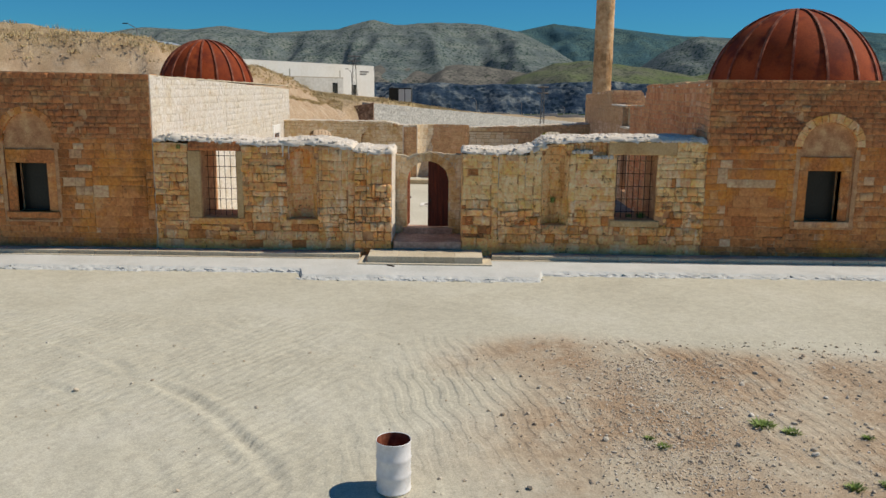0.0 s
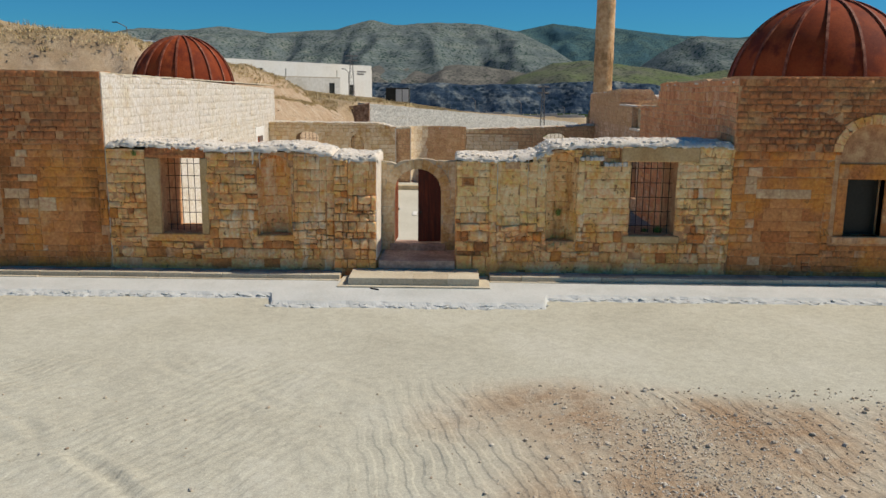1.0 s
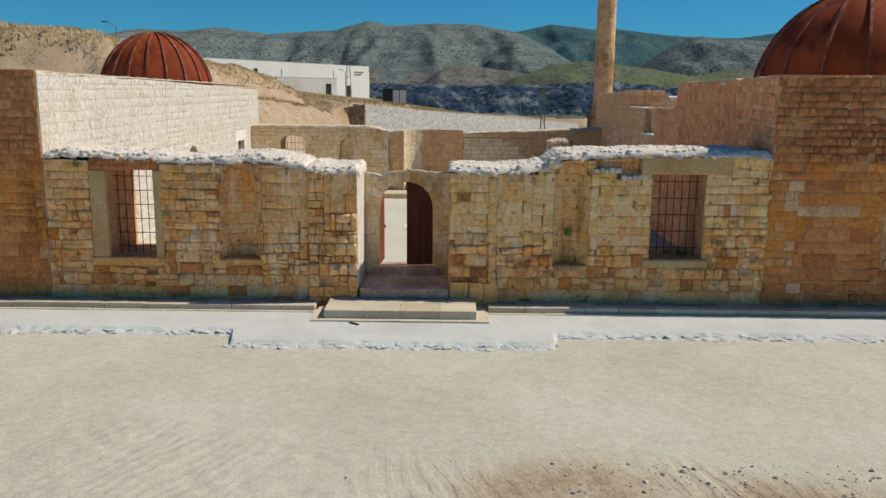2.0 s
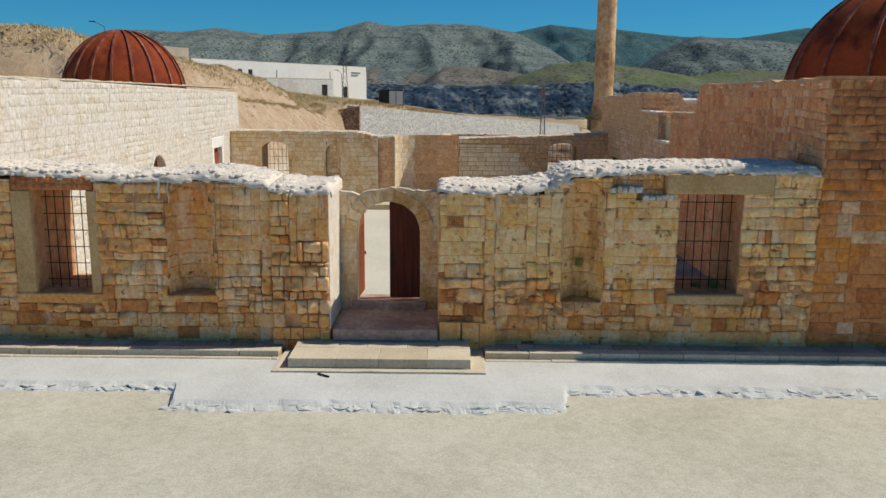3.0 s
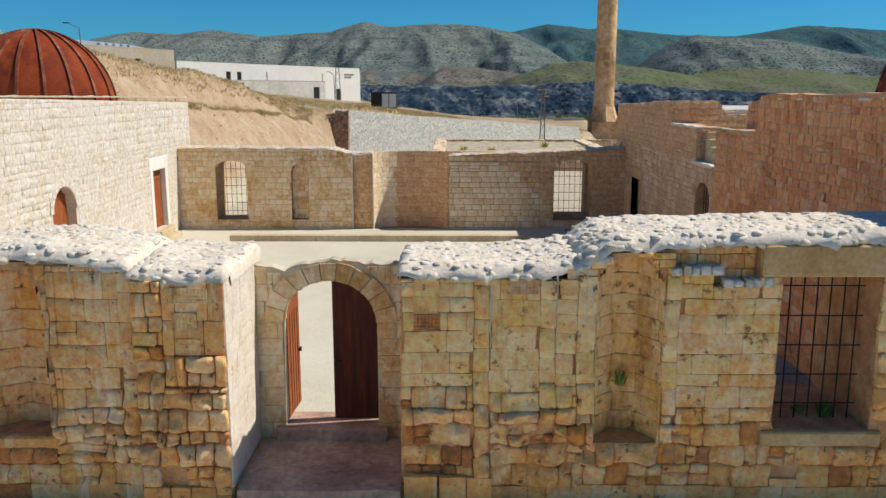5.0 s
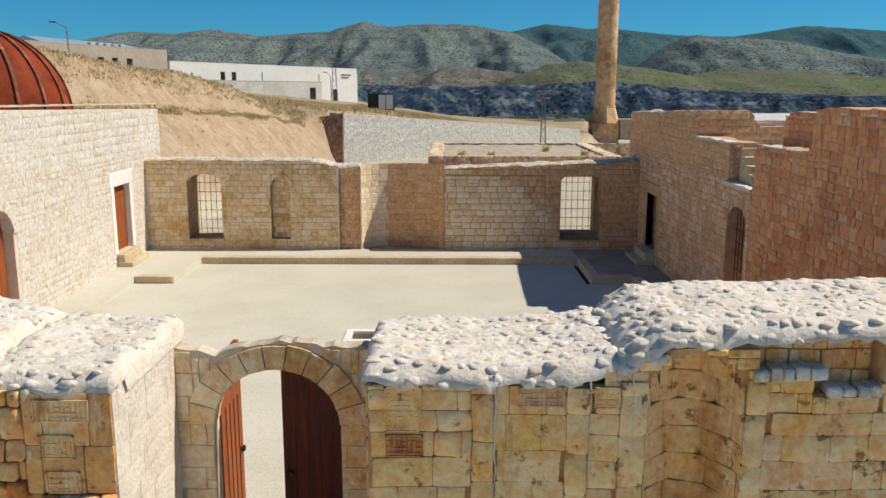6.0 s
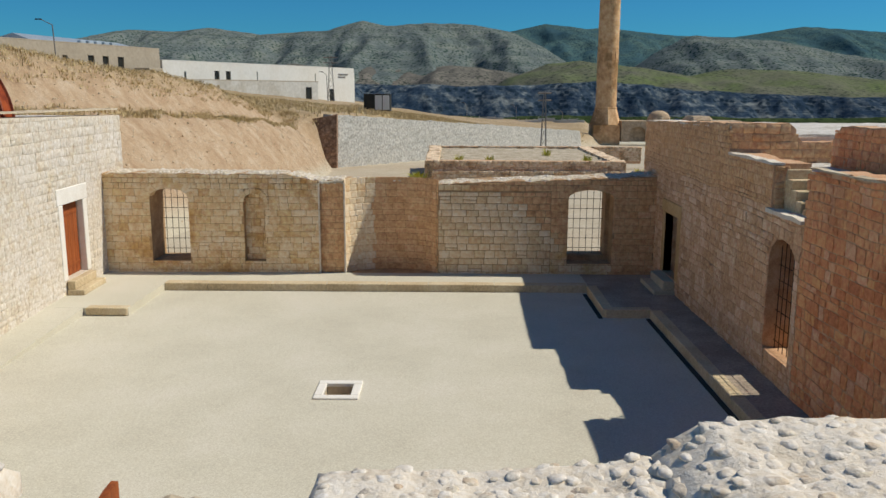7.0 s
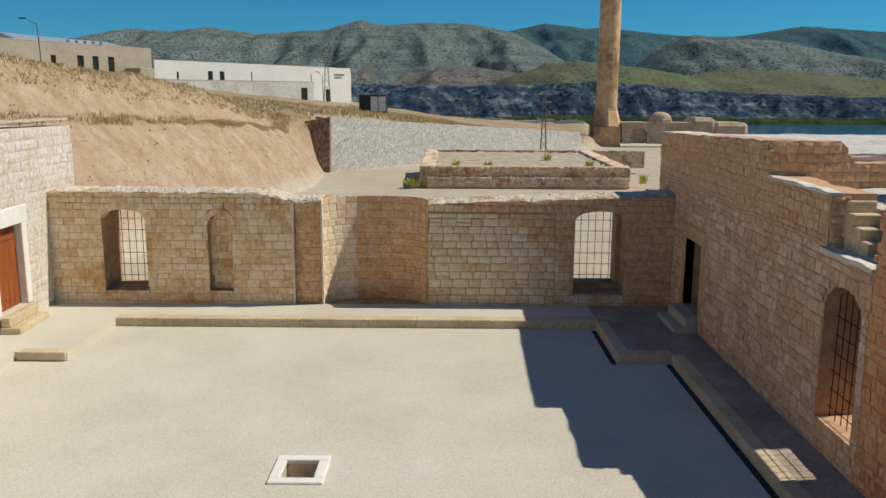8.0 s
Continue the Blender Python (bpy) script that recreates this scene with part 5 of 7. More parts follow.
lay(wall_north, courses(8.22, 9.14, 0.1, 3.62, (0.2, 0.3), (0.3, 0.62), 71), (M_TAN, M_TAN_F), 0.018, 0.014, lambda u, z: True, "stone_field", 0.5, 71, face=0.12)
back_rects = courses(5.32, 6.12, 0.58, 3.2, (0.22, 0.3), (0.3, 0.5), 72)
for q in range(6):
    half = 0.4 * math.sqrt(1 - ((q + 0.5) / 6) ** 2)
    for side in ((5.3, 5.72 - half), (5.72 + half, 6.14)):
        back_rects = cut(back_rects, (*side, 2.83 + 0.06 * q, 2.83 + 0.06 * (q + 1)))
lay(wall_north, back_rects, (M_COURT, M_COURT_F), 0.015, 0.012, lambda u, z: True, "stone_field", 0.4, 72, face=0.36)
# White strips stand in colour for the sunlit lines of these edges.
for u in (8.19, 9.16):
    worn_block("arris", u - 0.03, u + 0.03, -0.035, 0.03, 0.1, 3.6, M_LIME, wall_north, 0.05, 0.01, round(u * 10), "added pale strip for the edge's sunlit line")
NM = wall_north.matrix_world.copy()
arch_ring(wall_north, 1.78, 3.24, 3.05, 0.32, -0.03, 0.5, 0.26, 7, M_COURT, 11)
arch_ring(wall_north, 5.32, 6.1, 2.85, 0.36, -0.05, 0.3, 0.2, 7, M_COURT, 12)
arch_ring(wall_north, 17.65, 19.35, 3.1, 0.3, -0.025, 0.5, 0.2, 9, M_TAN, 13)
grille(1.79, 3.23, 0.6, 3.05, 1.35, NM, 6, 6, "thin iron grille in an arched court window", 0.26)
grille(17.66, 19.19, 0.76, 3.1, 1.2, NM, 6, 6, "thin iron grille in an arched court window", 0.26)
grille(13.16, 14.64, 0.8, 3.1, 0.25, wall_east_court.matrix_world.copy(), 6, 6, "rusty iron grille in an arched window", 0.53)

# roofs and closing walls of the wings
for name, x0, x1, z, lab in (("roof_west", -22.0, -12.0, 5.9, "lime roof of the west wing"),):
    tagged(worn_block(name, x0, x1, 30.9, 58.4, z - 0.25, z, M_ROOF, None, 0.5, 0.06, 31), lab, "roof", "", "structure")
# An unseen gap added among these pieces lets sun reach the grille window.
for x0, x1, y0, y1, z in ((10.15, 22.0, 30.9, 39.4, 5.82), (10.15, 13.75, 39.4, 43.9, 5.1), (10.15, 11.58, 43.9, 46.3, 5.1), (10.15, 13.75, 46.3, 48.72, 5.1), (14.45, 22.0, 39.4, 48.72, 5.82), (10.15, 22.0, 49.42, 58.4, 5.86)):
    tagged(worn_block("roof_east", x0, x1, y0, y1, z - 0.3, z, M_ROOF, None, 0.4, 0.05, 41), "lime roof of the east wing", "roof", "", "structure")
for name, x0, x1, y0, y1, z in (("wall_west_end", -22, -12.66, 57.5, 58.4, 6.0), ("wall_west_outer", -22.9, -22, 30, 58.4, 6.6), ("wall_east_end", 10.15, 22, 57.6, 58.45, 5.86), ("wall_east_outer", 22, 22.9, 30, 58.4, 5.86)):
    tagged(part(name, from_bm(name, box_bm(x0, x1, y0, y1, -0.4, z, 0.03), M_ROOF), None), "plain stone closing wall of the wing", "wall", "", "structure")


# ---------------------------------------------------------------- rubble cap on the front wall
def cap(name, x0, x1, y0, y1, crest, seed, label, droop=0.12, near=lambda x, y: True, mat=None, skirt=0.05):
    """Lime mortar with cobbles bedded in it, over a wall head. crest(x): its height."""
    xs, ys = np.arange(x0, x1 + 0.01, (x1 - x0) / max(2, round((x1 - x0) / 0.07))), np.linspace(y0, y1, max(6, round((y1 - y0) / 0.07)))
    verts, faces = [], []
    nx, ny = len(xs), len(ys)

    def height(x, y):
        s = min(y - y0, y1 - y, x - x0 + 0.05, x1 - x + 0.05)
        e = 1 - smooth(0, 0.16, s)
        return crest(x) + 0.07 * noise.noise(Vector((x * 1.3, y * 1.3, seed))) + 0.04 * noise.noise(Vector((x * 4, y * 4, seed))) + 0.012 * noise.noise(Vector((x * 9, y * 9, seed))) - e * droop

    for x in xs:
        for j, y in enumerate(ys):
            o = 0.07 * noise.noise(Vector((x * 2.3, j * 0.1, seed + 3))) if j in (0, ny - 1) else 0
            verts.append((x, y + o, height(x, y)))
    low = len(verts)
    ring = [(i, 0) for i in range(nx)] + [(nx - 1, j) for j in range(1, ny)] + [(i, ny - 1) for i in range(nx - 2, -1, -1)] + [(0, j) for j in range(ny - 2, 0, -1)]
    for i, j in ring:
        x, y, z = verts[i * ny + j]
        drop = skirt + 0.10 * max(0, noise.noise(Vector((x * 2.1, y * 2.1, seed + 8)))) + 0.12 * max(0, noise.noise(Vector((x * 7.1, y * 7.1, seed + 5)))) if y < y0 + 0.3 else 0.2
        verts.append((x, y, min(z - 0.05, crest(x) - droop - drop)))
    for i in range(nx - 1):
        for j in range(ny - 1):
            faces.append((i * ny + j, (i + 1) * ny + j, (i + 1) * ny + j + 1, i * ny + j + 1))
    for k in range(len(ring)):
        a, b = ring[k], ring[(k + 1) % len(ring)]
        faces.append((low + k, low + (k + 1) % len(ring), b[0] * ny + b[1], a[0] * ny + a[1]))
    ob = tagged(new(name, mesh_of(name, verts, faces, mat or M_LIME, True)), label, "wall cap", "", "structure")
    r = random.Random(seed)
    cv, cf, count = [], [], 0
    y = y0 + 0.02
    while y < y1:
        x = x0 + r.uniform(0, 0.2)
        while x < x1:
            px, py = x + r.uniform(-0.05, 0.05), y + r.uniform(-0.05, 0.05)
            s = r.uniform(0.09, 0.18)
            if r.random() < 0.95 and y0 + 0.05 < py < y1 - 0.05 and x0 + 0.08 < px < x1 - 0.08:
                m = pose(px, py, height(px, min(max(py, y0), y1)) - s * r.uniform(0.10, 0.19), r.uniform(-12, 12), r.uniform(-12, 12), r.uniform(0, 360)) @ Matrix.Diagonal((s * 1.2, s * 0.95, s * 0.5, 1))
                me = COBBLES[r.randrange(len(COBBLES))]
                if near(px, py) and count < 300:
                    count += 1
                    part("cobble", me, ob, m)
                else:
                    k = len(cv)
                    cv += [m @ v.co for v in me.vertices]
                    cf += [[k + i for i in p.vertices] for p in me.polygons]
            x += r.uniform(0.12, 0.20)
        y += r.uniform(0.12, 0.155)
    x = x0 + 0.08
    while x < x1 - 0.1:
        s = r.uniform(0.10, 0.21)
        m = pose(x + s / 2, y0 + r.uniform(0.0, 0.08), crest(x) - droop - r.uniform(0.0, 0.07), r.uniform(-25, 25), r.uniform(-14, 14), r.uniform(-25, 25)) @ Matrix.Diagonal((s * 1.05, s * 0.8, s * r.uniform(0.5, 0.75), 1))
        me = EDGES[r.randrange(len(EDGES))]
        if r.random() < 0.7:
            if mat is None:
                part("edge_stone", me, ob, m)
            else:
                k = len(cv)
                cv += [m @ v.co for v in me.vertices]
                cf += [[k + i for i in p.vertices] for p in me.polygons]
        x += s * r.uniform(0.8, 1.5)
    if cf:
        part("cobble_field", mesh_of("cobble_field", cv, cf, M_COBBLE_F, True), ob, None, "", "stuff")
    return ob


COBBLES = [cobble_unit(k, M_COBBLE) for k in range(7)]
EDGES = [cobble_unit(20 + k, M_CREAM if k % 2 else M_COBBLE) for k in range(6)]
cap("wall_cap_west", -11.05, -3.72, 29.95, 32.05, table([(-11.05, 4.36), (-10.2, 4.40), (-8.2, 4.30), (-7.2, 4.22), (-5.0, 4.30), (-3.7, 4.12)]), 1, "white lime cap with bedded cobbles on the ruined wall", 0.13, lambda x, y: x > -7)
cap("wall_cap_pier", -3.70, -2.24, 29.78, 32.05, table([(-3.7, 4.06), (-3, 4.0), (-2.2, 4.02)]), 2, "white lime cap with cobbles on the pier")
cap("wall_cap_middle", 0.26, 3.05, 29.95, 32.05, table([(0.2, 4.05), (1.5, 4.0), (2.6, 4.05), (3.1, 4.15)]), 3, "white lime cap with bedded cobbles beside the door")
cap("wall_cap_east", 2.9, 9.2, 29.95, 32.05, table([(2.9, 4.1), (3.15, 4.28), (3.45, 4.42), (4.6, 4.5), (7.5, 4.56), (9.2, 4.52)]), 4, "thick white lime cap with cobbles above the lintel", 0.12, lambda x, y: x < 7)

r = random.Random(77)
u = 15.4
while u < 16.9:
    w = r.uniform(0.11, 0.2)
    z = 3.9 if u < 16.02 else 3.72
    q = r.uniform(0.09, 0.15)
    y = -0.04 + r.uniform(-0.03, 0.03)
    part("ledge_stone", from_bm("ledge_stone", box_bm(u + 0.004, u + w - 0.004, y, y + 0.26, z - 0.02, z + q, 0.035, 2, 0.010, r), M_COBBLE, True), wall_south)
    u += w
for x0, x1, y0, k in ((-11.6, -2.6, 56.34, 5), (-2.6, 0.98, 57.33, 6), (0.98, 9.2, 56.34, 7)):
    cap("wall_cap_north", x0, x1, y0, 57.8, lambda x: north_line(x + 11.72) + 0.03, k, "tan lime and rubble head of the court's end wall", 0.05, lambda x, y: False, M_RUIN)

# ---------------------------------------------------------------- paving in front of the wall
def bench(name, x0, x1, seed, label):
    """A low bench at the wall's foot: flagstones, a front row of kerb stones and a narrow plinth below."""
    b = new(name, from_bm(name, box_bm(x0, x1, 29.30, 29.99, -0.1, 0.10), M_MORTAR_W))
    tagged(b, label, "bench", "benches at the wall", "structure")
    r = random.Random(seed)
    for part_name, y0, y1, z0, z1, lo, hi in (("flagstone", 29.53, 29.985, 0.10, 0.172, 0.4, 0.8), ("kerb_stone", 29.24, 29.525, -0.1, 0.185, 0.9, 1.7), ("plinth_stone", 29.07, 29.21, -0.1, 0.045, 1.4, 2.4)):
        x = x0
        while x < x1 - 0.05:
            w = min(r.uniform(lo, hi), x1 - x)
            block(part_name, x + 0.006, x + w - 0.006, y0 + r.uniform(-0.008, 0.008), y1, z0, z1 + r.uniform(-0.008, 0.008), M_FLAG_SHADED if part_name == "flagstone" else M_BENCH, b, 0.014)
            x += w
    return b


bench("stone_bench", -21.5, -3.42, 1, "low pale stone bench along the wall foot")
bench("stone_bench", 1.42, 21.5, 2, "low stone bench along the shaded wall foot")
step = thing("door_step", pose(-1, 28.4, 0), "broad low stone step before the doorway", "step")
r = random.Random(15)
for y0, y1 in ((0.02, 0.82), (0.824, 1.59)):
    x = -2.05
    while x < 2.0:
        w = min(r.uniform(0.55, 1.1), 2.07 - x)
        if 2.07 - x - w < 0.3:
            w = 2.07 - x
        block("flagstone", x + 0.002, x + w - 0.002, y0, y1, 0.05, 0.28 + r.uniform(-0.003, 0.003), M_BENCH, step, 0.008)
        x += w
worn_block("plinth", -2.36, 2.4, -0.2, 1.55, -0.06, 0.055, M_BENCH, step, 0.3, 0.01, 5)


def pavement():
    """Concrete apron with a broken outer edge that swells out before the door."""
    xs = np.arange(-21.5, 21.5, 0.07)
    verts, faces = [], []

    def out(x):
        e = 27.45 + 0.05 * x / 10
        e -= 1.0 * smooth(-5.3, -5.0, x) * (1 - smooth(2.9, 3.1, x))
        return e + 0.07 * noise.noise(Vector((x * 1.1, 0.37, 0.6))) + 0.05 * noise.noise(Vector((x * 4.3, 0.41, 3.3)))

    for x in xs:
        o = out(x)
        a, b, c = (noise.noise(Vector((x * f, g, 0.6))) for f, g in ((4.7, 1.4), (5.9, 2.3), (3.7, 7.6)))
        for y, z in ((29.4, 0.02), (o + 0.5, 0.012), (o + 0.16 + 0.06 * a, 0.006), (o + 0.08 * b, -0.05 + 0.03 * c), (o - 0.16 + 0.09 * a, -0.09 + 0.05 * b), (o - 0.42 + 0.1 * c, -0.2)):
            verts.append((x, y, z))
    for i in range(len(xs) - 1):
        for j in range(5):
            faces.append((i * 6 + j, i * 6 + j + 1, (i + 1) * 6 + j + 1, (i + 1) * 6 + j))
    ob = tagged(new("pavement", mesh_of("pavement", verts, faces, M_CONCRETE)), "pale concrete apron with a broken edge", "pavement", "", "structure")
    r = random.Random(9)
    cv, cf = [], []
    base = [cobble_unit(90 + k, M_CONCRETE, 1) for k in range(4)]
    for _ in range(420):
        x = r.uniform(-18, 18)
        y = out(x) + r.gauss(-0.05, 0.08)
        s = r.uniform(0.08, 0.26)
        m = pose(x, y, -0.06 - 0.3 * max(0.0, out(x) - y) - s * 0.02, r.uniform(-14, 14), r.uniform(-14, 14), r.uniform(-30, 30)) @ Matrix.Diagonal((s * 1.9, s * 0.9, s * 0.42, 1))
        k = len(cv)
        me = base[r.randrange(4)]
        cv += [m @ v.co for v in me.vertices]
        cf += [[k + i for i in p.vertices] for p in me.polygons]
    part("broken_edge", mesh_of("broken_edge", cv, cf, M_CONCRETE), ob, None, "", "stuff")
    return ob


pavement()

# ---------------------------------------------------------------- court
floor_bm = bmesh.new()
PX0, PX1, PY0, PY1 = -1.62, -0.94, 44.07, 44.87
grid = [floor_bm.verts.new((x, y, -0.12)) for y in (31.9, PY0, PY1, 56.4) for x in (-11.9, PX0, PX1, 9.4)]
for j in range(3):
    for i in range(3):
        if (i, j) != (1, 1):
            floor_bm.faces.new((grid[j * 4 + i], grid[j * 4 + i + 1], grid[j * 4 + i + 5], grid[j * 4 + i + 4]))
tagged(part("floor_court", from_bm("floor_court", floor_bm, M_COURTFLOOR), None), "swept beige gravel floor of the court", "floor", "", "structure")
# Walkways labelled as in the shade take the tone with shade painted in.
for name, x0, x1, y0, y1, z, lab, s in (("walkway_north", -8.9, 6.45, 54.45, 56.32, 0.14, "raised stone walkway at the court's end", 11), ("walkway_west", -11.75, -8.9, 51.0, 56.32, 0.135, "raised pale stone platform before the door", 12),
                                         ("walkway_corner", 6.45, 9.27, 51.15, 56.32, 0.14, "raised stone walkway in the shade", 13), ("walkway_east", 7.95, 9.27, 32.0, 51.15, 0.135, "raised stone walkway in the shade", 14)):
    tagged(worn_block(name, x0, x1, y0, y1, -0.3, z, M_WALK_SHADED if "shade" in lab else M_COURTFLOOR, None, 0.4, 0.012, s), lab, "walkway", "", "structure")

tagged(new("walkway_low", mesh_of("walkway_low", [(-11.8, 32, -0.3), (-10.2, 32, -0.3), (-10.2, 32, -0.05), (-11.8, 32, -0.05), (-11.8, 46, -0.03), (-10.25, 46, -0.03), (-11.8, 50.99, 0.13), (-10.35, 50.99, 0.13), (-10.35, 50.99, -0.3), (-10.25, 46, -0.3)],
                                  [(0, 1, 2, 3), (3, 2, 5, 4), (4, 5, 7, 6), (1, 9, 5, 2), (9, 8, 7, 5)], M_COURTFLOOR)), "low pale stone walkway that ramps up to the platform", "walkway", "", "structure")


def kerb(a, b, z0, z1, width, seed, lab):
    """A row of dressed kerb stones from a to b, outer face to the right-hand side."""
    m, n = frame_of(a, b)
    k = thing("stone_kerb", m, lab, "kerb", "court kerbs", "structure")
    r = random.Random(seed)
    u = 0.0
    while u < n:
        w = min(r.uniform(1.4, 2.6), n - u)
        block("kerb_stone", u + 0.003, u + w - 0.003, -0.06, width, z0, z1 + r.uniform(-0.006, 0.006), M_KERB, k, 0.02)
        u += w
    return k


kerb((-8.9, 54.45), (6.42, 54.45), -0.15, 0.155, 0.4, 1, "pale stone kerb along the court's end")
kerb((6.45, 54.4), (6.45, 51.15), -0.15, 0.155, 0.3, 2, "shaded stone kerb")
kerb((6.45, 51.15), (7.95, 51.15), -0.15, 0.155, 0.3, 3, "shaded stone kerb")
kerb((7.95, 51.1), (7.95, 32.2), -0.15, 0.15, 0.3, 4, "shaded stone kerb along the east walkway")
kerb((-10.25, 51.0), (-8.92, 51.0), -0.1, 0.145, 0.3, 5, "pale stone kerb of the platform")

# Flat dark strips paint the shade in the gap along the kerb.
for name, x0, x1, y0, y1 in (("drain_channel", 7.72, 7.87, 32.2, 51.0), ("drain_channel", 6.22, 6.37, 51.0, 54.2)):
    tagged(part(name, from_bm(name, box_bm(x0, x1, y0, y1, -0.118, -0.112), M_GAPSHADE), None), "flat dark strip painted as gap shade beside the kerb", "drain", "drain slots")
pit = thing("drain_pit", pose(-1.28, 44.47, -0.12), "white stone frame round a square drain pit", "drain")
for x0, x1, y0, y1 in ((-0.54, 0.54, -0.6, -0.38), (-0.54, 0.54, 0.38, 0.6), (-0.54, -0.33, -0.38, 0.38), (0.33, 0.54, -0.38, 0.38)):
    block("frame_stone", x0, x1, y0, y1, -0.05, 0.05, M_WHITESTONE, pit, 0.015)
for x0, x1, y0, y1 in ((-0.42, 0.42, -0.48, -0.4), (-0.42, 0.42, 0.4, 0.48), (-0.42, -0.34, -0.4, 0.4), (0.34, 0.42, -0.4, 0.4)):
    block("pit_side", x0, x1, y0, y1, -0.5, -0.05, M_RUIN, pit, 0.0)
block("pit_bottom", -0.42, 0.42, -0.48, 0.48, -0.52, -0.45, M_RUIN, pit, 0.0)


# ---------------------------------------------------------------- doors
def leaf(w, spring, rise, mirror, parent, m, mat):
    """One door leaf with an arched top; x from 0 at the hinge to w at the middle, z from 0."""
    pts = [(0, 0), (w, 0)]
    for k in range(9):
        a = (math.pi / 2) * k / 8
        pts.append((w * (1 - math.sin(a)), spring + rise * math.cos(a)))
    verts = [(x * mirror, 0, z) for x, z in pts] + [(x * mirror, 0.07, z) for x, z in pts]
    n = len(pts)
    faces = [tuple(range(n)), tuple(range(2 * n - 1, n - 1, -1))] + [(k, (k + 1) % n, n + (k + 1) % n, n + k) for k in range(n)]
    lf = part("door_leaf", mesh_of("door_leaf", verts, faces, mat), parent, m)
    for k in range(1, 5):
        x = w * k / 5 * mirror
        part("board_joint", from_bm("board_joint", box_bm(x - 0.006, x + 0.006, -0.008, 0.0, 0.02, spring), M_DOORDARK), lf)
    part("door_ring", from_bm("door_ring", tube_bm(bmesh.new(), (w * 0.9 * mirror, -0.05, 1.05), (w * 0.9 * mirror, -0.02, 1.05), 0.045, 10), M_IRON), lf)
    return lf


door_front = thing("double_door", pose(-1.01, 32.0, 0.795), "russet double door, one leaf open and one closed", "door")
# The closed leaf gets the door colour darkened for shade.
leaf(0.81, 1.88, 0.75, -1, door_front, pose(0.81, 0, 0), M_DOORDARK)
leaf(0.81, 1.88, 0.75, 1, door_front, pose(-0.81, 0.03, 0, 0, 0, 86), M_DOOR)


def plank_door(m, w, h, label):
    d = thing("plank_door", m, label, "door", "court doors")
    n = 5
    for k in range(n):
        block("plank", w * k / n + 0.004, w * (k + 1) / n - 0.004, 0, 0.05, 0, h, M_DOOR, d, 0.006)
    block("cross_rail", 0.04, w - 0.04, -0.03, 0.0, 0.3, 0.42, M_DOOR, d, 0.008)
    block("cross_rail", 0.04, w - 0.04, -0.03, 0.0, h - 0.45, h - 0.33, M_DOOR, d, 0.008)
    rod("door_handle", (w * 0.12, -0.07, 1.05), (w * 0.12, -0.07, 1.2), 0.015, M_IRON, d)
    return d


WM = wall_west_court.matrix_world.copy()
plank_door(WM @ pose(22.77, 0.22, 0.62), 1.61, 2.57, "closed russet plank door in a white stone frame")
block("door_lintel", 22.35, 24.75, -0.05, 0.2, 3.2, 3.75, M_WHITESTONE, wall_west_court, 0.02, "white stone door lintel")
block("door_frame", 22.45, 22.77, -0.04, 0.2, 0.62, 3.2, M_WHITESTONE, wall_west_court, 0.02)
block("door_frame", 24.38, 24.7, -0.04, 0.2, 0.62, 3.2, M_WHITESTONE, wall_west_court, 0.02)
plank_door(WM @ pose(13.42, 0.3, 0.2), 1.66, 3.35, "russet plank door behind an arched opening")
arch_ring(wall_west_court, 13.4, 15.1, 2.75, 0.8, -0.04, 0.5, 0.22, 11, M_CREAM, 21)
EM = wall_east_court.matrix_world.copy()
block("door_lintel", 3.2, 5.6, -0.05, 0.3, 2.8, 3.25, M_LINTEL, wall_east_court, 0.02, "pale stone door lintel")
block("door_frame", 3.3, 3.6, -0.03, 0.3, 0.6, 2.8, M_LINTEL, wall_east_court, 0.02)
block("door_frame", 5.2, 5.5, -0.03, 0.3, 0.6, 2.8, M_LINTEL, wall_east_court, 0.02)
stairs = thing("door_stair", EM @ pose(4.4, 0, 0.13), "short stone steps to a dark doorway", "stair")
block("step", -1.0, 1.0, -0.75, -0.02, 0, 0.16, M_BENCH, stairs, 0.02)
block("step", -0.9, 0.9, -0.42, -0.02, 0.16, 0.47, M_BENCH, stairs, 0.02)
stairs = thing("door_stair", WM @ pose(23.5, 0, 0.125), "pale stone steps to the russet door", "stair")
block("step", -0.95, 0.95, -0.62, -0.05, 0, 0.2, M_KERB, stairs, 0.02)
block("step", -0.9, 0.9, -0.32, -0.05, 0.2, 0.49, M_KERB, stairs, 0.02)

# stair in the thickness of the east wall, and copings
for frame_m, name, u0, u1, za, zb, lab in ((EM, "coping_north", 0.0, 9.72, 5.92, 6.24, "pale lime coping of the east wing"), (EM, "coping_south", 18.4, 28.45, 6.47, 6.60, "pale lime coping of the east wing"), (WM, "coping_west", 0.02, 28.4, 6.505, 6.005, "pale lime coping of the west wing")):
    c = worn_block(name, u0, u1, 0.0, 0.9, 0.0, 0.05, M_RUIN if name == "coping_west" else M_LIME, None, 0.22, 0.03, round(u1))
    slope = (zb - za) / (u1 - u0)
    c.matrix_world = frame_m @ Matrix(((1, 0, 0, 0), (0, 1, 0, 0), (slope, 0, 1, za - slope * u0 - 0.02), (0, 0, 0, 1)))
    tagged(c, lab, "coping", "", "structure")
stairs = thing("roof_stair", EM @ pose(0.75, 0.28, 4.08), "narrow stone stair up to the roof", "stair")
for k in range(5):
    block("step", 13.252 - 0.3 * k, 13.548 - 0.3 * k, 0.0, 0.6, -0.3, 0.23 * (k + 1), M_SANDSTEP, stairs, 0.02)
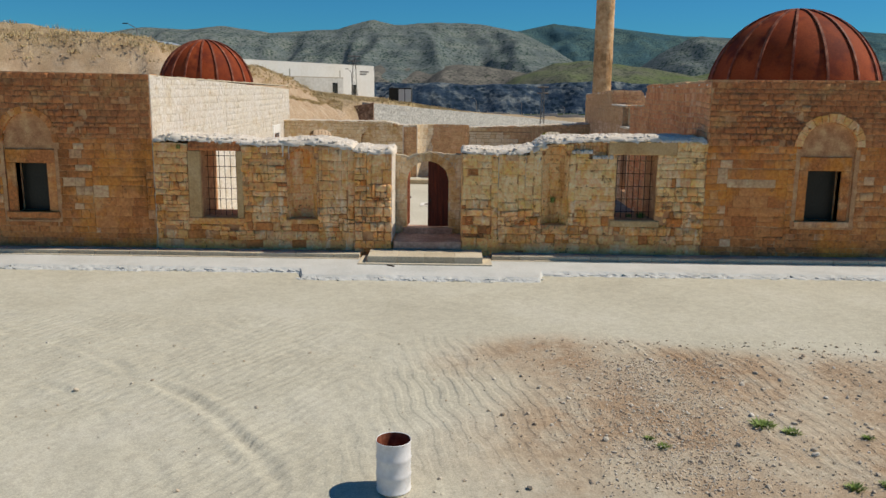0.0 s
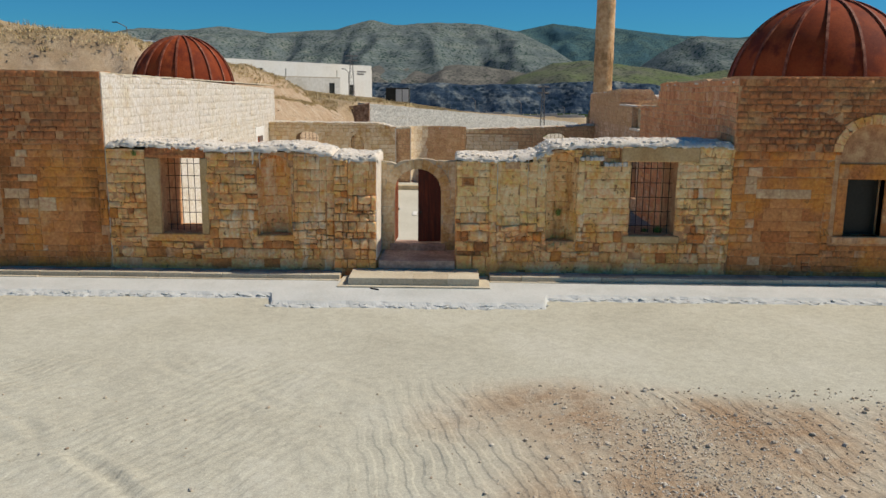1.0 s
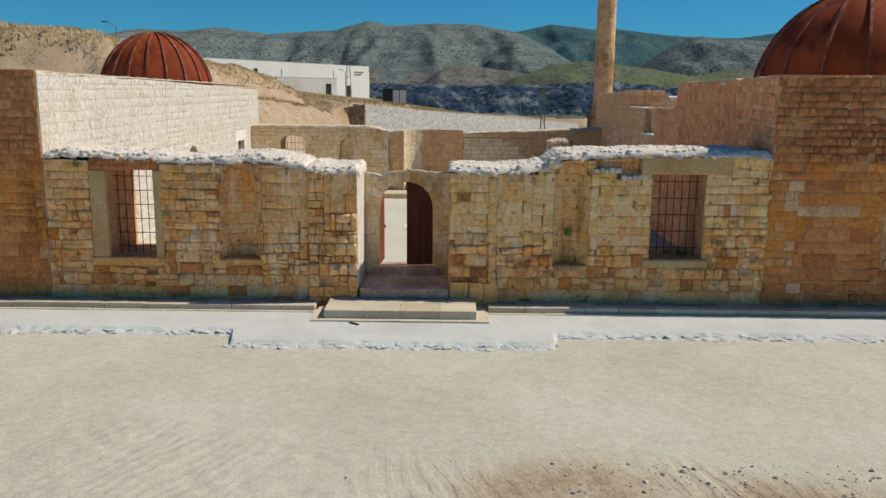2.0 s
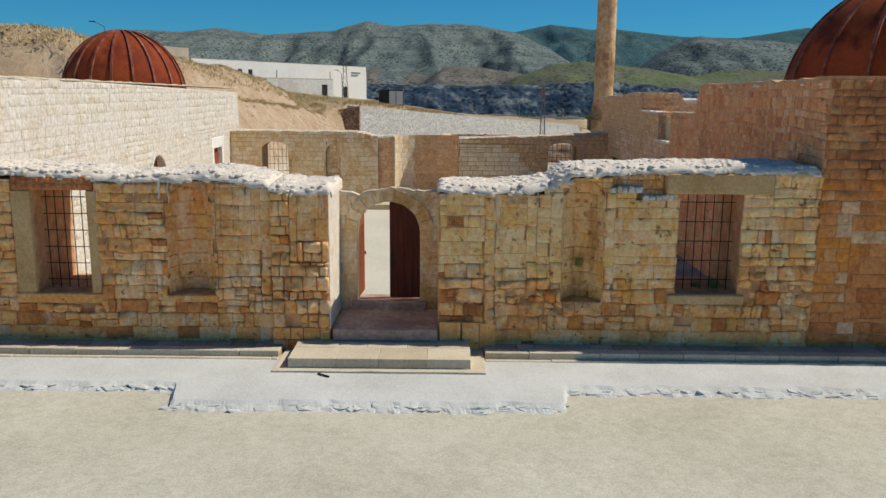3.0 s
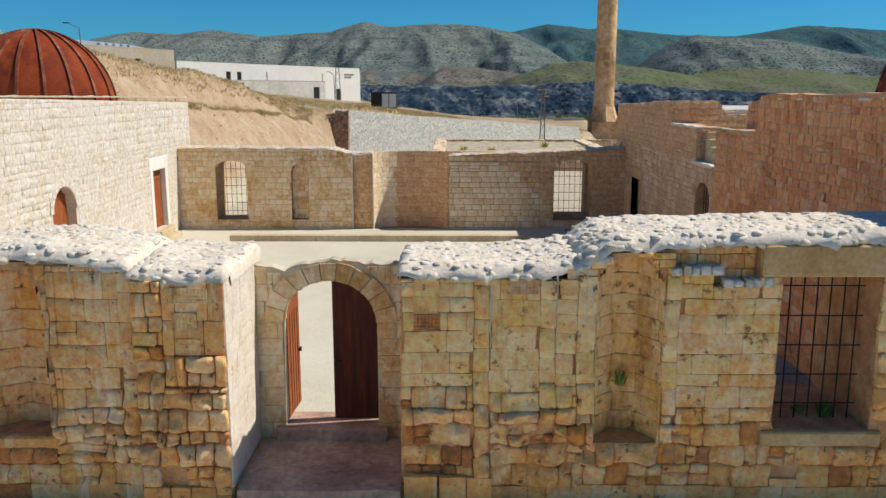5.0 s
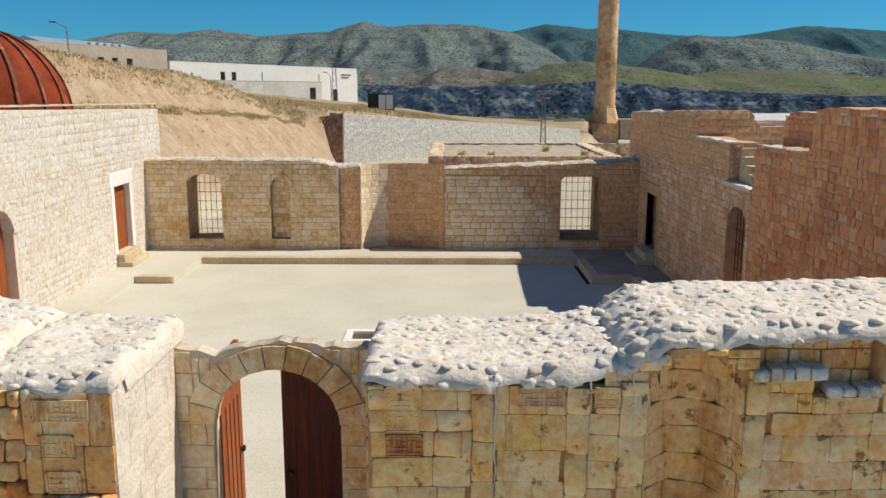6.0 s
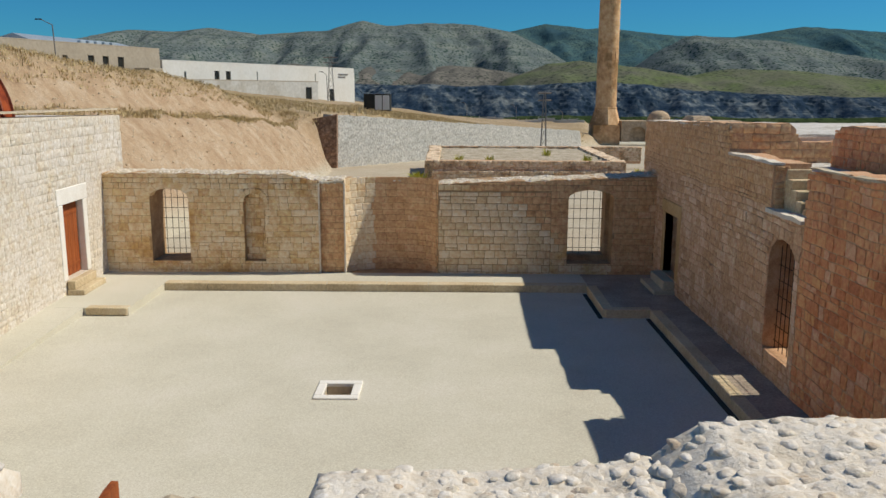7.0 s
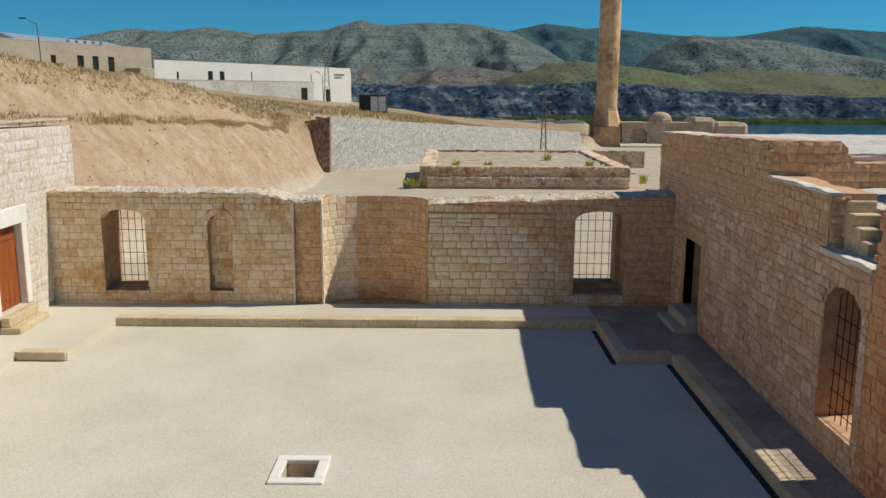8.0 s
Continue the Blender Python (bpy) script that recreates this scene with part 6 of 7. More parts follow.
coping = worn_block("coping_stair", 9.72, 13.06, -0.05, 0.24, 5.33, 5.40, M_LIME, None, 0.16, 0.03, 51)
coping.matrix_world = EM
tagged(coping, "white lime coping of the stair parapet", "coping", "", "structure")
coping = worn_block("coping_ledge", 12.9, 14.98, -0.1, 0.9, 4.17, 4.27, M_LIME, None, 0.16, 0.03, 52)
coping.matrix_world = EM
tagged(coping, "white lime ledge at the stair's foot", "coping", "", "structure")
coping = worn_block("coping_upper", 14.95, 18.35, -0.03, 0.2, 5.42, 5.46, M_RUIN, None, 0.16, 0.03, 53)
coping.matrix_world = EM
tagged(coping, "thin tan lime coping on the east wall", "coping", "", "structure")


# ---------------------------------------------------------------- domes
def dome(x, y, z, r, h, ribs, label):
    """Rusted sheet dome with standing ribs."""
    d = thing("dome", pose(x, y, z), label, "dome", "rusted domes")
    prof = [(r * math.cos(a), h * math.sin(a)) for a in [math.pi / 2 * k / 18 for k in range(19)]]
    for k in range(ribs):
        a0, a1 = 2 * math.pi * k / ribs, 2 * math.pi * (k + 1) / ribs
        verts, faces = [], []
        for pr, pz in prof:
            for q in range(4):
                a = a0 + (a1 - a0) * q / 3
                verts.append((max(pr, 0.02) * math.cos(a), max(pr, 0.02) * math.sin(a), pz))
        for i in range(len(prof) - 1):
            for q in range(3):
                faces.append((i * 4 + q, i * 4 + q + 1, i * 4 + 5 + q, i * 4 + 4 + q))
        part("sheet_panel", mesh_of("sheet_panel", verts, faces, M_RUST, True), d)
        verts, faces = [], []
        c, s = math.cos(a0), math.sin(a0)
        for i, (pr, pz) in enumerate(prof):
            nr, nz = pr / r, pz / h
            for side, e in ((-1, -0.02), (-1, 0.075), (1, 0.075), (1, -0.02)):
                rr = max(pr, 0.05) + nr * e
                verts.append((rr * c - side * 0.05 * s, rr * s + side * 0.05 * c, pz + nz * e))
        for i in range(len(prof) - 1):
            for q in range(3):
                faces.append((i * 4 + q, i * 4 + q + 1, i * 4 + 5 + q, i * 4 + 4 + q))
        part("rib", mesh_of("rib", verts, faces, M_RIB), d)
    part("ring_beam", lathe("ring_beam", [(r + 0.02, 0), (r + 0.06, 0), (r + 0.06, 0.14), (r, 0.14)], M_RIB, 40), d)
    part("cap_disc", lathe("cap_disc", [(0.22, h - 0.02), (0.2, h + 0.06), (0.0, h + 0.08)], M_RIB, 16), d)
    return d


dome(-15.45, 51.5, 5.9, 2.82, 3.02, 18, "rust-red sheet metal dome with vertical ribs")
dome(15.3, 38.0, 5.84, 3.7, 3.95, 16, "large rust-red sheet metal dome with ribs")


# ---------------------------------------------------------------- the drum in the yard
def drum(x, y, z):
    d = thing("oil_drum", pose(x, y, z), "white-painted steel drum, open and rusty inside, standing in the yard", "drum")
    prof = [(0.0, 0.0), (0.285, 0.0), (0.292, 0.02), (0.285, 0.03)]
    for c in (0.29, 0.58):
        prof += [(0.285, c - 0.03), (0.297, c), (0.285, c + 0.03)]
    prof += [(0.284, 0.83), (0.29, 0.86), (0.294, 0.875), (0.288, 0.885), (0.28, 0.875)]
    part("shell", lathe("shell", prof, M_DRUM, 40), d)
    part("lining", lathe("lining", [(0.279, 0.872), (0.277, 0.4), (0.275, 0.03), (0.0, 0.03)], M_RIB, 40), d, None, "rusty inside of the drum")
    return d


drum(-0.93, 12.55, -0.39)


# ---------------------------------------------------------------- beyond the court
def gabion(a, b, za, zb, ha, hb, mat, label, batter=0.12, thick=1.3):
    """A stone-filled retaining wall that leans back into the slope."""
    m, n = frame_of(a, b)
    rows, cols = 14, max(4, int(n / 0.9))
    verts, faces = [], []
    for i in range(cols + 1):
        u = n * i / cols
        z0, z1 = za + (zb - za) * i / cols, ha + (hb - ha) * i / cols
        for j in range(rows + 1):
            z = z0 - 0.6 + (z1 - z0 + 0.6) * j / rows
            verts.append((u, batter * (z - z0) + 0.12 * noise.noise(Vector((u * 1.5, z * 1.5, 0))), z))
        verts.append((u, batter * (z1 - z0) + thick, z1 + 0.05 + 0.2 * noise.noise(Vector((u * 0.8, 2.2, 0.4)))))
        verts.append((u, batter * (z1 - z0) + thick, z0 - 0.6))
    k = rows + 3
    for i in range(cols):
        for j in range(k - 1):
            faces.append((i * k + j, (i + 1) * k + j, (i + 1) * k + j + 1, i * k + j + 1))
    faces += [tuple(range(k)), tuple(range(cols * k + k - 1, cols * k - 1, -1))]
    ob = new("retaining_wall", mesh_of("retaining_wall", verts, faces, mat))
    ob.matrix_world = m
    return tagged(ob, label, "retaining wall", "", "structure")


gabion(GAB_A, GAB_B, -3.0, -5.6, 3.8, -2.1, M_GABION, "grey retaining wall of packed stones")
gabion((-18.6, 133.0), (-13.2, 133.0), -2.0, -3.0, 2.9, 3.8, M_GABION_DARK, "dark end of the stone retaining wall")


def minaret(x, y, z):
    t = thing("minaret", pose(x, y, z), "tall ochre stone minaret with carved bands", "minaret")
    part("base", from_bm("base", box_bm(-3.6, 3.2, -3.4, 3.4, -1, 5.0, 0.1), M_MINARET), t)
    prof = [(4.1, 5.0), (3.4, 6.8), (2.9, 8.6), (2.75, 8.8), (2.85, 9.1), (2.75, 9.4)]
    part("transition", lathe("transition", prof, M_MINARET, 8, False), t)
    prof = [(2.62, 9.4)]
    for zz in (14.0, 18.8, 24.0, 29.5):
        prof += [(2.57, zz - 0.25), (2.63, zz - 0.24), (2.63, zz + 0.2), (2.56, zz + 0.21)]
    prof += [(2.5, 42.0), (0.0, 42.0)]
    part("shaft", lathe("shaft", prof, M_MINARET, 32, False), t)
    for k in range(8):
        a = 2 * math.pi * k / 8
        part("carved_panel", from_bm("carved_panel", box_bm(-0.5, 0.5, -0.1, 0.1, 20.0, 23.0, 0.03), M_MINARET), t, pose(0, 0, 0, 0, 0, 45 * k) @ pose(0, -2.5, 0))
    return t


minaret(41.6, 236.0, -6.3)

# low ruin behind the court
ruin = thing("ruined_terrace", pose(0, 109, -1.8), "low ruined stone terrace with crumbling walls", "ruin")
def rubble_wall(name, x0, x1, y0, y1, z0, z1, seed):
    """A crumbling wall of the ruin: a rough core and courses of stones on its front."""
    core = worn_block(name, x0, x1, y0, y1, z0, z1, M_MORTAR_R, ruin, 1.1, 0.05, seed)
    r = random.Random(seed)
    vs, fs = [], []
    for u0, u1, a, b in courses(x0 - 0.02, x1 + 0.02, z0 + 0.3, z1 + 0.04, (0.16, 0.34), (0.25, 0.8), seed):
        v, f = stone_shape(u0 + 0.01, u1 - 0.01, a + 0.01, b + r.uniform(-0.03, 0.06), 0.05, 0.6, 0.5, r.uniform(0, 900), y0)
        k = len(vs)
        vs += v
        fs += [[k + i for i in q] for q in f]
    part("stone_field", mesh_of("stone_field", vs, fs, M_EARTHSTONE, True), core, None, "", "stuff")


M_EARTHSTONE = material("earthy_ruin_stone", ramp3((0.56, 0.38, 0.23), (0.72, 0.52, 0.34), (0.82, 0.64, 0.45)), 1.0, fine=6, fine_mix=0.6, bump=0.6, bump_dist=0.05, vary="island", vary_mix=0.5, stain=(0.36, 0.24, 0.14), stain_scale=0.8)
M_GRIT = material("pale_grit", ramp3((0.32, 0.26, 0.18), (0.43, 0.365, 0.265), (0.54, 0.47, 0.36)), 0.9, fine=5, fine_mix=0.6, bump=0.8, bump_dist=0.08)
rubble_wall("terrace_wall", -0.7, 19.6, 0, 1.4, -0.4, 1.75, 21)
rubble_wall("terrace_foot", -0.2, 19.2, -0.55, 0.0, -0.4, 0.75, 26)
worn_block("side_wall", -0.9, 0.5, 1.4, 25, -0.4, 1.7, M_EARTHSTONE, ruin, 0.5, 0.14, 22)
worn_block("side_wall", 18.6, 20.0, 1.4, 25, -0.4, 1.6, M_EARTHSTONE, ruin, 0.5, 0.14, 23)
rubble_wall("rear_wall", -0.2, 27, 25, 26.4, -0.6, 1.55, 24)
worn_block("rubble_fill", 0.5, 18.6, 1.4, 25, -0.4, 1.35, M_GRIT, ruin, 0.6, 0.3, 25)


def tuft(x, y, z, r, h, mat, label, count, seed):
    """A weed of many thin blades."""
    q = random.Random(seed)
    verts, faces = [], []
    for _ in range(count):
        a, s = q.uniform(0, 6.283), q.uniform(0.0, 0.6)
        px, py = r * s * math.cos(a), r * s * math.sin(a)
        ex, ey, ez = px + r * q.uniform(0.2, 0.7) * math.cos(a), py + r * q.uniform(0.2, 0.7) * math.sin(a), h * q.uniform(0.5, 1.0)
        w = r * 0.05
        k = len(verts)
        verts += [(px - w * math.sin(a), py + w * math.cos(a), 0), (px + w * math.sin(a), py - w * math.cos(a), 0),
                  ((px + ex) / 2 + w * math.sin(a), (py + ey) / 2 - w * math.cos(a), ez * 0.65), ((px + ex) / 2 - w * math.sin(a), (py + ey) / 2 + w * math.cos(a), ez * 0.65), (ex, ey, ez)]
        faces += [(k, k + 1, k + 2, k + 3), (k + 3, k + 2, k + 4)]
    ob = new("weed_tuft", mesh_of("weed_tuft", verts, faces, mat))
    ob.location = (x, y, z)
    return tagged(ob, label, "weed", "weeds")


for k, (x, y, z) in enumerate(((2.6, 113, -0.6), (5.8, 112, -0.6), (16.2, 113, -0.6), (21.3, 111, -1.8), (13.0, 122, -0.6))):
    tuft(x, y, z, 0.7, 1.1, M_DRYWEED, "yellow-green weed growing on the ruin", 60, k)
tuft(-1.6, 108.6, -1.9, 1.4, 0.9, M_DRYWEED, "yellow-green weed at the ruin's foot", 80, 17)


def slab_building(name, a, b, z0, z1, depth, mat, label, windows, rim=True):
    """A plain flat-roofed building; windows: (u0, u1, z0, z1) on its long face."""
    m, n = frame_of(a, b)
    h = thing(name, m, label, "building")
    openings = [dict(u0=w[0], u1=w[1], z0=w[2], z1=w[3], niche=0.35) for w in windows]
    part("wall", wall_mesh("wall", n, z0, lambda u: z1, 1.0, openings, mat, 4.0, 4.0), h)
    part("body", from_bm("body", box_bm(0, n, 1.0, depth, z0, z1 - 0.05), mat), h)
    if rim:
        part("roof_rim", from_bm("roof_rim", box_bm(-0.03, n + 0.03, -0.03, depth + 0.03, z1, z1 + 0.22, 0.02), M_PLASTER if mat is M_PLASTER else M_BEIGE), h)
    for w in windows:
        wd = part("window", from_bm("window", box_bm(w[0], w[1], 0.28, 0.34, w[2], w[3]), M_GLASSDARK), h)
        part("window_frame", from_bm("window_frame", box_bm(w[0] - 0.1, w[1] + 0.1, -0.05, 0.05, w[3], w[3] + 0.15), mat), wd)
    return h


white = slab_building("white_hall", (-63.5, 215), (-27.7, 283), 0, 13.3, 30, M_PLASTER, "long white flat-roofed hall above the slope",
                      [(16.5, 18.2, 9.2, 11.4), (20.5, 22.2, 9.2, 11.4), (64.0, 66.4, 3.0, 7.2), (6.5, 7.2, 6, 11), (32, 32.4, 6, 11.5), (57, 57.4, 6, 11.5)])
part("corner_pier", from_bm("corner_pier", box_bm(76.9, 79.5, 1.5, 30, 0, 12.2, 0.1), M_PLASTER), white)
part("corner_pier", from_bm("corner_pier", box_bm(79.5, 81.5, 4.0, 30, 0, 11.2, 0.1), M_PLASTER), white)
part("lettering", from_bm("lettering", box_bm(68.5, 73.5, -0.12, 0.0, 11.3, 11.7), M_STEELGREY), white)
part("lettering", from_bm("lettering", box_bm(68.5, 72.2, -0.12, 0.0, 10.5, 10.9), M_STEELGREY), white)
annex = slab_building("white_annex", (-60.5, 209), (-34.0, 252), 0, 9.0, 3.2, M_PLASTER_OLD, "low white annex wall before the hall", [(45.5, 48.0, 3.6, 7.6)])
grey = slab_building("beige_hall", (-80.0, 165), (-63.0, 212), 4, 15.6, 26, M_BEIGE, "beige flat-roofed building with small windows", [(22, 23.2, 11.3, 13.3), (28.5, 30.2, 10.3, 13.5), (32.5, 34.2, 10.3, 13.5), (36.8, 38.6, 10.3, 13.5)])
part("tin_roof", mesh_of("tin_roof", [(19, 4, 15.9), (47, 4, 15.9), (47, 9, 17.0), (19, 9, 17.4), (19, 16, 15.9), (47, 16, 15.9)], [(0, 1, 2, 3), (3, 2, 5, 4), (0, 3, 4), (1, 5, 2)], M_TINROOF), grey)
for k in range(5):
    part("solar_heater", from_bm("solar_heater", box_bm(30 + k * 2.2, 31.5 + k * 2.2, 3.0, 4.0, 15.9, 16.55, 0.12), M_TINROOF), grey)
part("porch", from_bm("porch", box_bm(41.5, 46.0, -4, 0.0, 4, 11.4, 0.1), M_BEIGE), grey)

cabin = thing("dark_cabin", pose(-12.1, 183, 3.0), "black cabin with two white panels", "cabin")
block("body", -2.5, 2.5, 0, 4, 0, 3.3, M_GLASSDARK, cabin, 0.05)
block("white_panel", -0.35, 0.95, -0.06, 0, 0.3, 3.0, M_PLASTER, cabin, 0.02)
block("white_panel", 1.1, 2.4, -0.06, 0, 0.3, 3.0, M_PLASTER, cabin, 0.02)


def pylon(x, y, z, h, w, label):
    p = thing("power_pylon", pose(x, y, z), label, "pylon", "pylons")
    n = 7
    for sx in (-1, 1):
        for sy in (-1, 1):
            rod("leg", (sx * w, sy * w, -0.5), (sx * w * 0.3, sy * w * 0.3, h), 0.065, M_STEELGREY, p, 4)
    for k in range(n):
        a, b = k / n, (k + 1) / n
        wa, wb = w * (1 - 0.7 * a), w * (1 - 0.7 * b)
        for s in (-1, 1):
            rod("brace", (-wa * s, -wa, h * a), (wb * s, -wb, h * b), 0.032, M_STEELGREY, p, 4)
            rod("brace", (-wa, -wa * s, h * a), (-wb, wb * s, h * b), 0.032, M_STEELGREY, p, 4)
    for q in (0.86, 0.97):
        rod("cross_arm", (-w * 2.2, 0, h * q), (w * 2.2, 0, h * q), 0.12, M_STEELGREY, p, 4)
    return p


pylon(-31.3, 258, 3.0, 13.2, 0.9, "lattice power pylon beside the hall")
pylon(15.9, 150, -2.6, 9.6, 0.45, "slender lattice pylon near the retaining wall")


def street_lamp(x, y, z, h, label, reach=1.8):
    s = thing("street_lamp", pose(x, y, z), label, "street lamp", "street lamps")
    rod("pole", (0, 0, -0.5), (-0.2, 0, h * 0.9), 0.09, M_STEELGREY, s, 8)
    rod("arm", (-0.2, 0, h * 0.9), (-reach, 0, h), 0.06, M_STEELGREY, s, 6)
    block("lamp_head", -reach - 0.9, -reach + 0.1, -0.15, 0.15, h - 0.05, h + 0.12, M_IRON, s, 0.04)
    return s


street_lamp(-57.0, 150, 9.0, 8.0, "grey street lamp on the hill")
for x, y, z in ((-30.5, 246, 2.6), (8, 300, -6), (26, 320, -7), (44, 330, -9)):
    street_lamp(x, y, z, 9.0, "slim grey street lamp in the distance", 1.2)

def roadside_wall(x, y, w, h):
    """A low whitewashed wall far off, of separate panels between posts."""
    z = ground_height(x, y)[0]
    b = thing("roadside_wall", pose(x, y, z - 0.2), "low whitewashed wall along a far road", "wall", "far walls")
    n = max(2, round(w / 3))
    for k in range(n):
        u = -w / 2 + w * k / n
        block("panel", u + 0.2, u + w / n - 0.02, 0.05, 0.35, 0, h + 0.15 * ((k * 7) % 3 - 1), M_PLASTER_OLD, b, 0.03)
        block("post", u, u + 0.18, 0, 0.4, 0, h + 0.5, M_PLASTER_OLD, b, 0.03)


for x, y, w, h in ((44.5, 318, 11, 1.1), (30.0, 312, 8, 0.8), (37.5, 326, 6, 1.3), (16.0, 330, 12, 0.7)):
    roadside_wall(x, y, w, h)

# tomb and low buildings beside the minaret
tomb = thing("domed_tomb", pose(52, 232, -5.5), "low stone building with a small plain dome", "tomb")
part("body", wall_mesh("body", 22, 0, lambda u: 5.2, 6.0, [dict(u0=2.2, u1=6.2, z0=0, z1=2.2, arch=1.6, niche=1.2)], M_TOMB, 2.0, 2.0), tomb, pose(-7, 0, 0))
part("drum", lathe("drum", [(2.9, 5.0), (2.9, 5.9), (2.7, 6.1)], M_TOMB, 8, False), tomb, pose(3.0, 3.2, 0))
part("cupola", lathe("cupola", [(2.6 * math.cos(a), 6.0 + 1.75 * math.sin(a)) for a in [math.pi / 2 * k / 8 for k in range(9)]], M_TOMB, 20), tomb, pose(3.0, 3.2, 0))
part("side_block", from_bm("side_block", box_bm(10, 16, -0.2, 8, 0, 6.4, 0.9), M_TOMB), tomb)
part("side_block", from_bm("side_block", box_bm(15.5, 24, -0.4, 8, 0, 5.3, 0.9), M_TOMB), tomb)


# ---------------------------------------------------------------- stones and weeds in the yard
def scatter_stones():
    r = random.Random(4)
    verts, faces = [], []
    base = [cobble_unit(40 + k, M_ROCK, 1) for k in range(4)]
    for k in range(14000):
        if k < 10000:
            x, y = r.uniform(-13, 14), r.uniform(11, 20.4)
            if r.random() > 0.05 + 0.95 * smooth(-1, 5, x):
                continue
            s = 0.018 + 0.045 * r.random() ** 2 + 0.11 * r.random() ** 12
        else:
            y = r.uniform(12.5, 19.0)
            x = 4.4 + 0.05 * (y - 15) + r.gauss(0, 0.95)
            s = r.uniform(0.02, 0.065)
        z = ground_height(x, y)[0]
        m = pose(x, y, z + s * 0.12, r.uniform(0, 40), r.uniform(0, 40), r.uniform(0, 360)) @ Matrix.Diagonal((s, s * 0.8, s * 0.6, 1))
        k = len(verts)
        me = base[r.randrange(4)]
        verts += [m @ v.co for v in me.vertices]
        faces += [[k + i for i in p.vertices] for p in me.polygons]
    tagged(new("gravel", mesh_of("gravel", verts, faces, M_ROCK)), "scattered pale field stones on the dirt", "gravel", "", "stuff")


scatter_stones()
for k, (x, y, r, h) in enumerate(((6.2, 15.25, 0.3, 0.11), (6.66, 15.0, 0.22, 0.1), (3.96, 14.2, 0.16, 0.07), (3.78, 14.55, 0.13, 0.07), (8.1, 14.9, 0.14, 0.08), (6.9, 12.9, 0.2, 0.1), (7.5, 13.0, 0.16, 0.09))):
    tuft(x, y, ground_height(x, y)[0] - 0.01, r, h, M_WEED, "small green weed in the dirt", 110, 60 + k)


def hill_growth():
    """Dry grass clumps, low shrubs and loose stones over the hillside, as one field each."""
    r = random.Random(12)
    gv, gf, sv, sf = [], [], [], []
    base = [cobble_unit(60 + k, M_ROCK, 1) for k in range(3)]
    for k in range(6500):
        y = 36 + 100 * r.random() ** 0.9
        s = r.choice((r.uniform(4.4, 6.4), r.uniform(7.4, 12), r.uniform(8, 30)))
        x = foot_line(y) - s
        z = ground_height(x, y)[0]
        big = 1.0 if r.random() > 0.04 else 1.7
        for _ in range(11 if big < 1.5 else 26):
            a, h = r.uniform(0, 6.283), big * r.uniform(0.08, 0.26)
            px, py = x + big * r.uniform(-0.35, 0.35), y + big * r.uniform(-0.35, 0.35)
            k = len(gv)
            w = 0.03
            gv += [(px - w * math.sin(a), py + w * math.cos(a), z - 0.05), (px + w * math.sin(a), py - w * math.cos(a), z - 0.05), (px + 0.6 * h * math.cos(a), py + 0.6 * h * math.sin(a), z + h)]
            gf.append((k, k + 1, k + 2))
    for _ in range(3000):
        y = r.uniform(132, 225)
        x = -13.3 + (y - 134) * 0.553 - r.uniform(1.5, 45)
        z = ground_height(x, y)[0]
        for _ in range(8):
            a, h = r.uniform(0, 6.283), r.uniform(0.2, 0.6)
            px, py = x + r.uniform(-0.9, 0.9), y + r.uniform(-0.9, 0.9)
            k = len(gv)
            w = 0.07
            gv += [(px - w * math.sin(a), py + w * math.cos(a), z - 0.1), (px + w * math.sin(a), py - w * math.cos(a), z - 0.1), (px + 0.6 * h * math.cos(a), py + 0.6 * h * math.sin(a), z + h)]
            gf.append((k, k + 1, k + 2))
    for _ in range(12500):
        y = 36 + 98 * r.random() ** 0.9
        s = 0.2 + 9.3 * r.random() ** 1.2
        x = foot_line(y) - s
        z = ground_height(x, y)[0]
        q = 0.04 + 0.16 * r.random() ** 5
        m = pose(x, y, z + q * 0.1, r.uniform(0, 60), r.uniform(0, 60), r.uniform(0, 360)) @ Matrix.Diagonal((q, q * 0.8, q * 0.6, 1))
        k = len(sv)
        me = base[r.randrange(3)]
        sv += [m @ v.co for v in me.vertices]
        sf += [[k + i for i in p.vertices] for p in me.polygons]
    tagged(new("dry_grass", mesh_of("dry_grass", gv, gf, M_STRAW)), "dry straw-coloured grass on the hillside", "grass", "", "stuff")
    tagged(new("hill_stones", mesh_of("hill_stones", sv, sf, M_PEBBLE)), "loose pale stones on the earth bank", "stones", "", "stuff")


hill_growth()


# ---------------------------------------------------------------- small things at the front wall
tuft(3.72, 30.42, 2.02, 0.13, 0.26, M_WEED, "small green plant rooted in the niche", 90, 201)
tuft(7.1, 30.7, 1.44, 0.22, 0.24, M_WEED, "green weed on the window sill", 90, 202)
tuft(6.7, 30.8, 1.44, 0.16, 0.16, M_WEED, "green weed on the window sill", 60, 203)
tuft(-10.15, 29.97, 3.9, 0.12, 0.2, M_WEED, "green weed in a wall joint", 60, 204)
for k, (a, b) in enumerate(((11.44, 11.95), (11.96, 12.4), (12.41, 12.78))):
    worn_block("base_stone", a, b, -0.15, 0.02, 0.0, 0.72, M_OCHRE, wall_south, 0.12, 0.03, 60 + k)


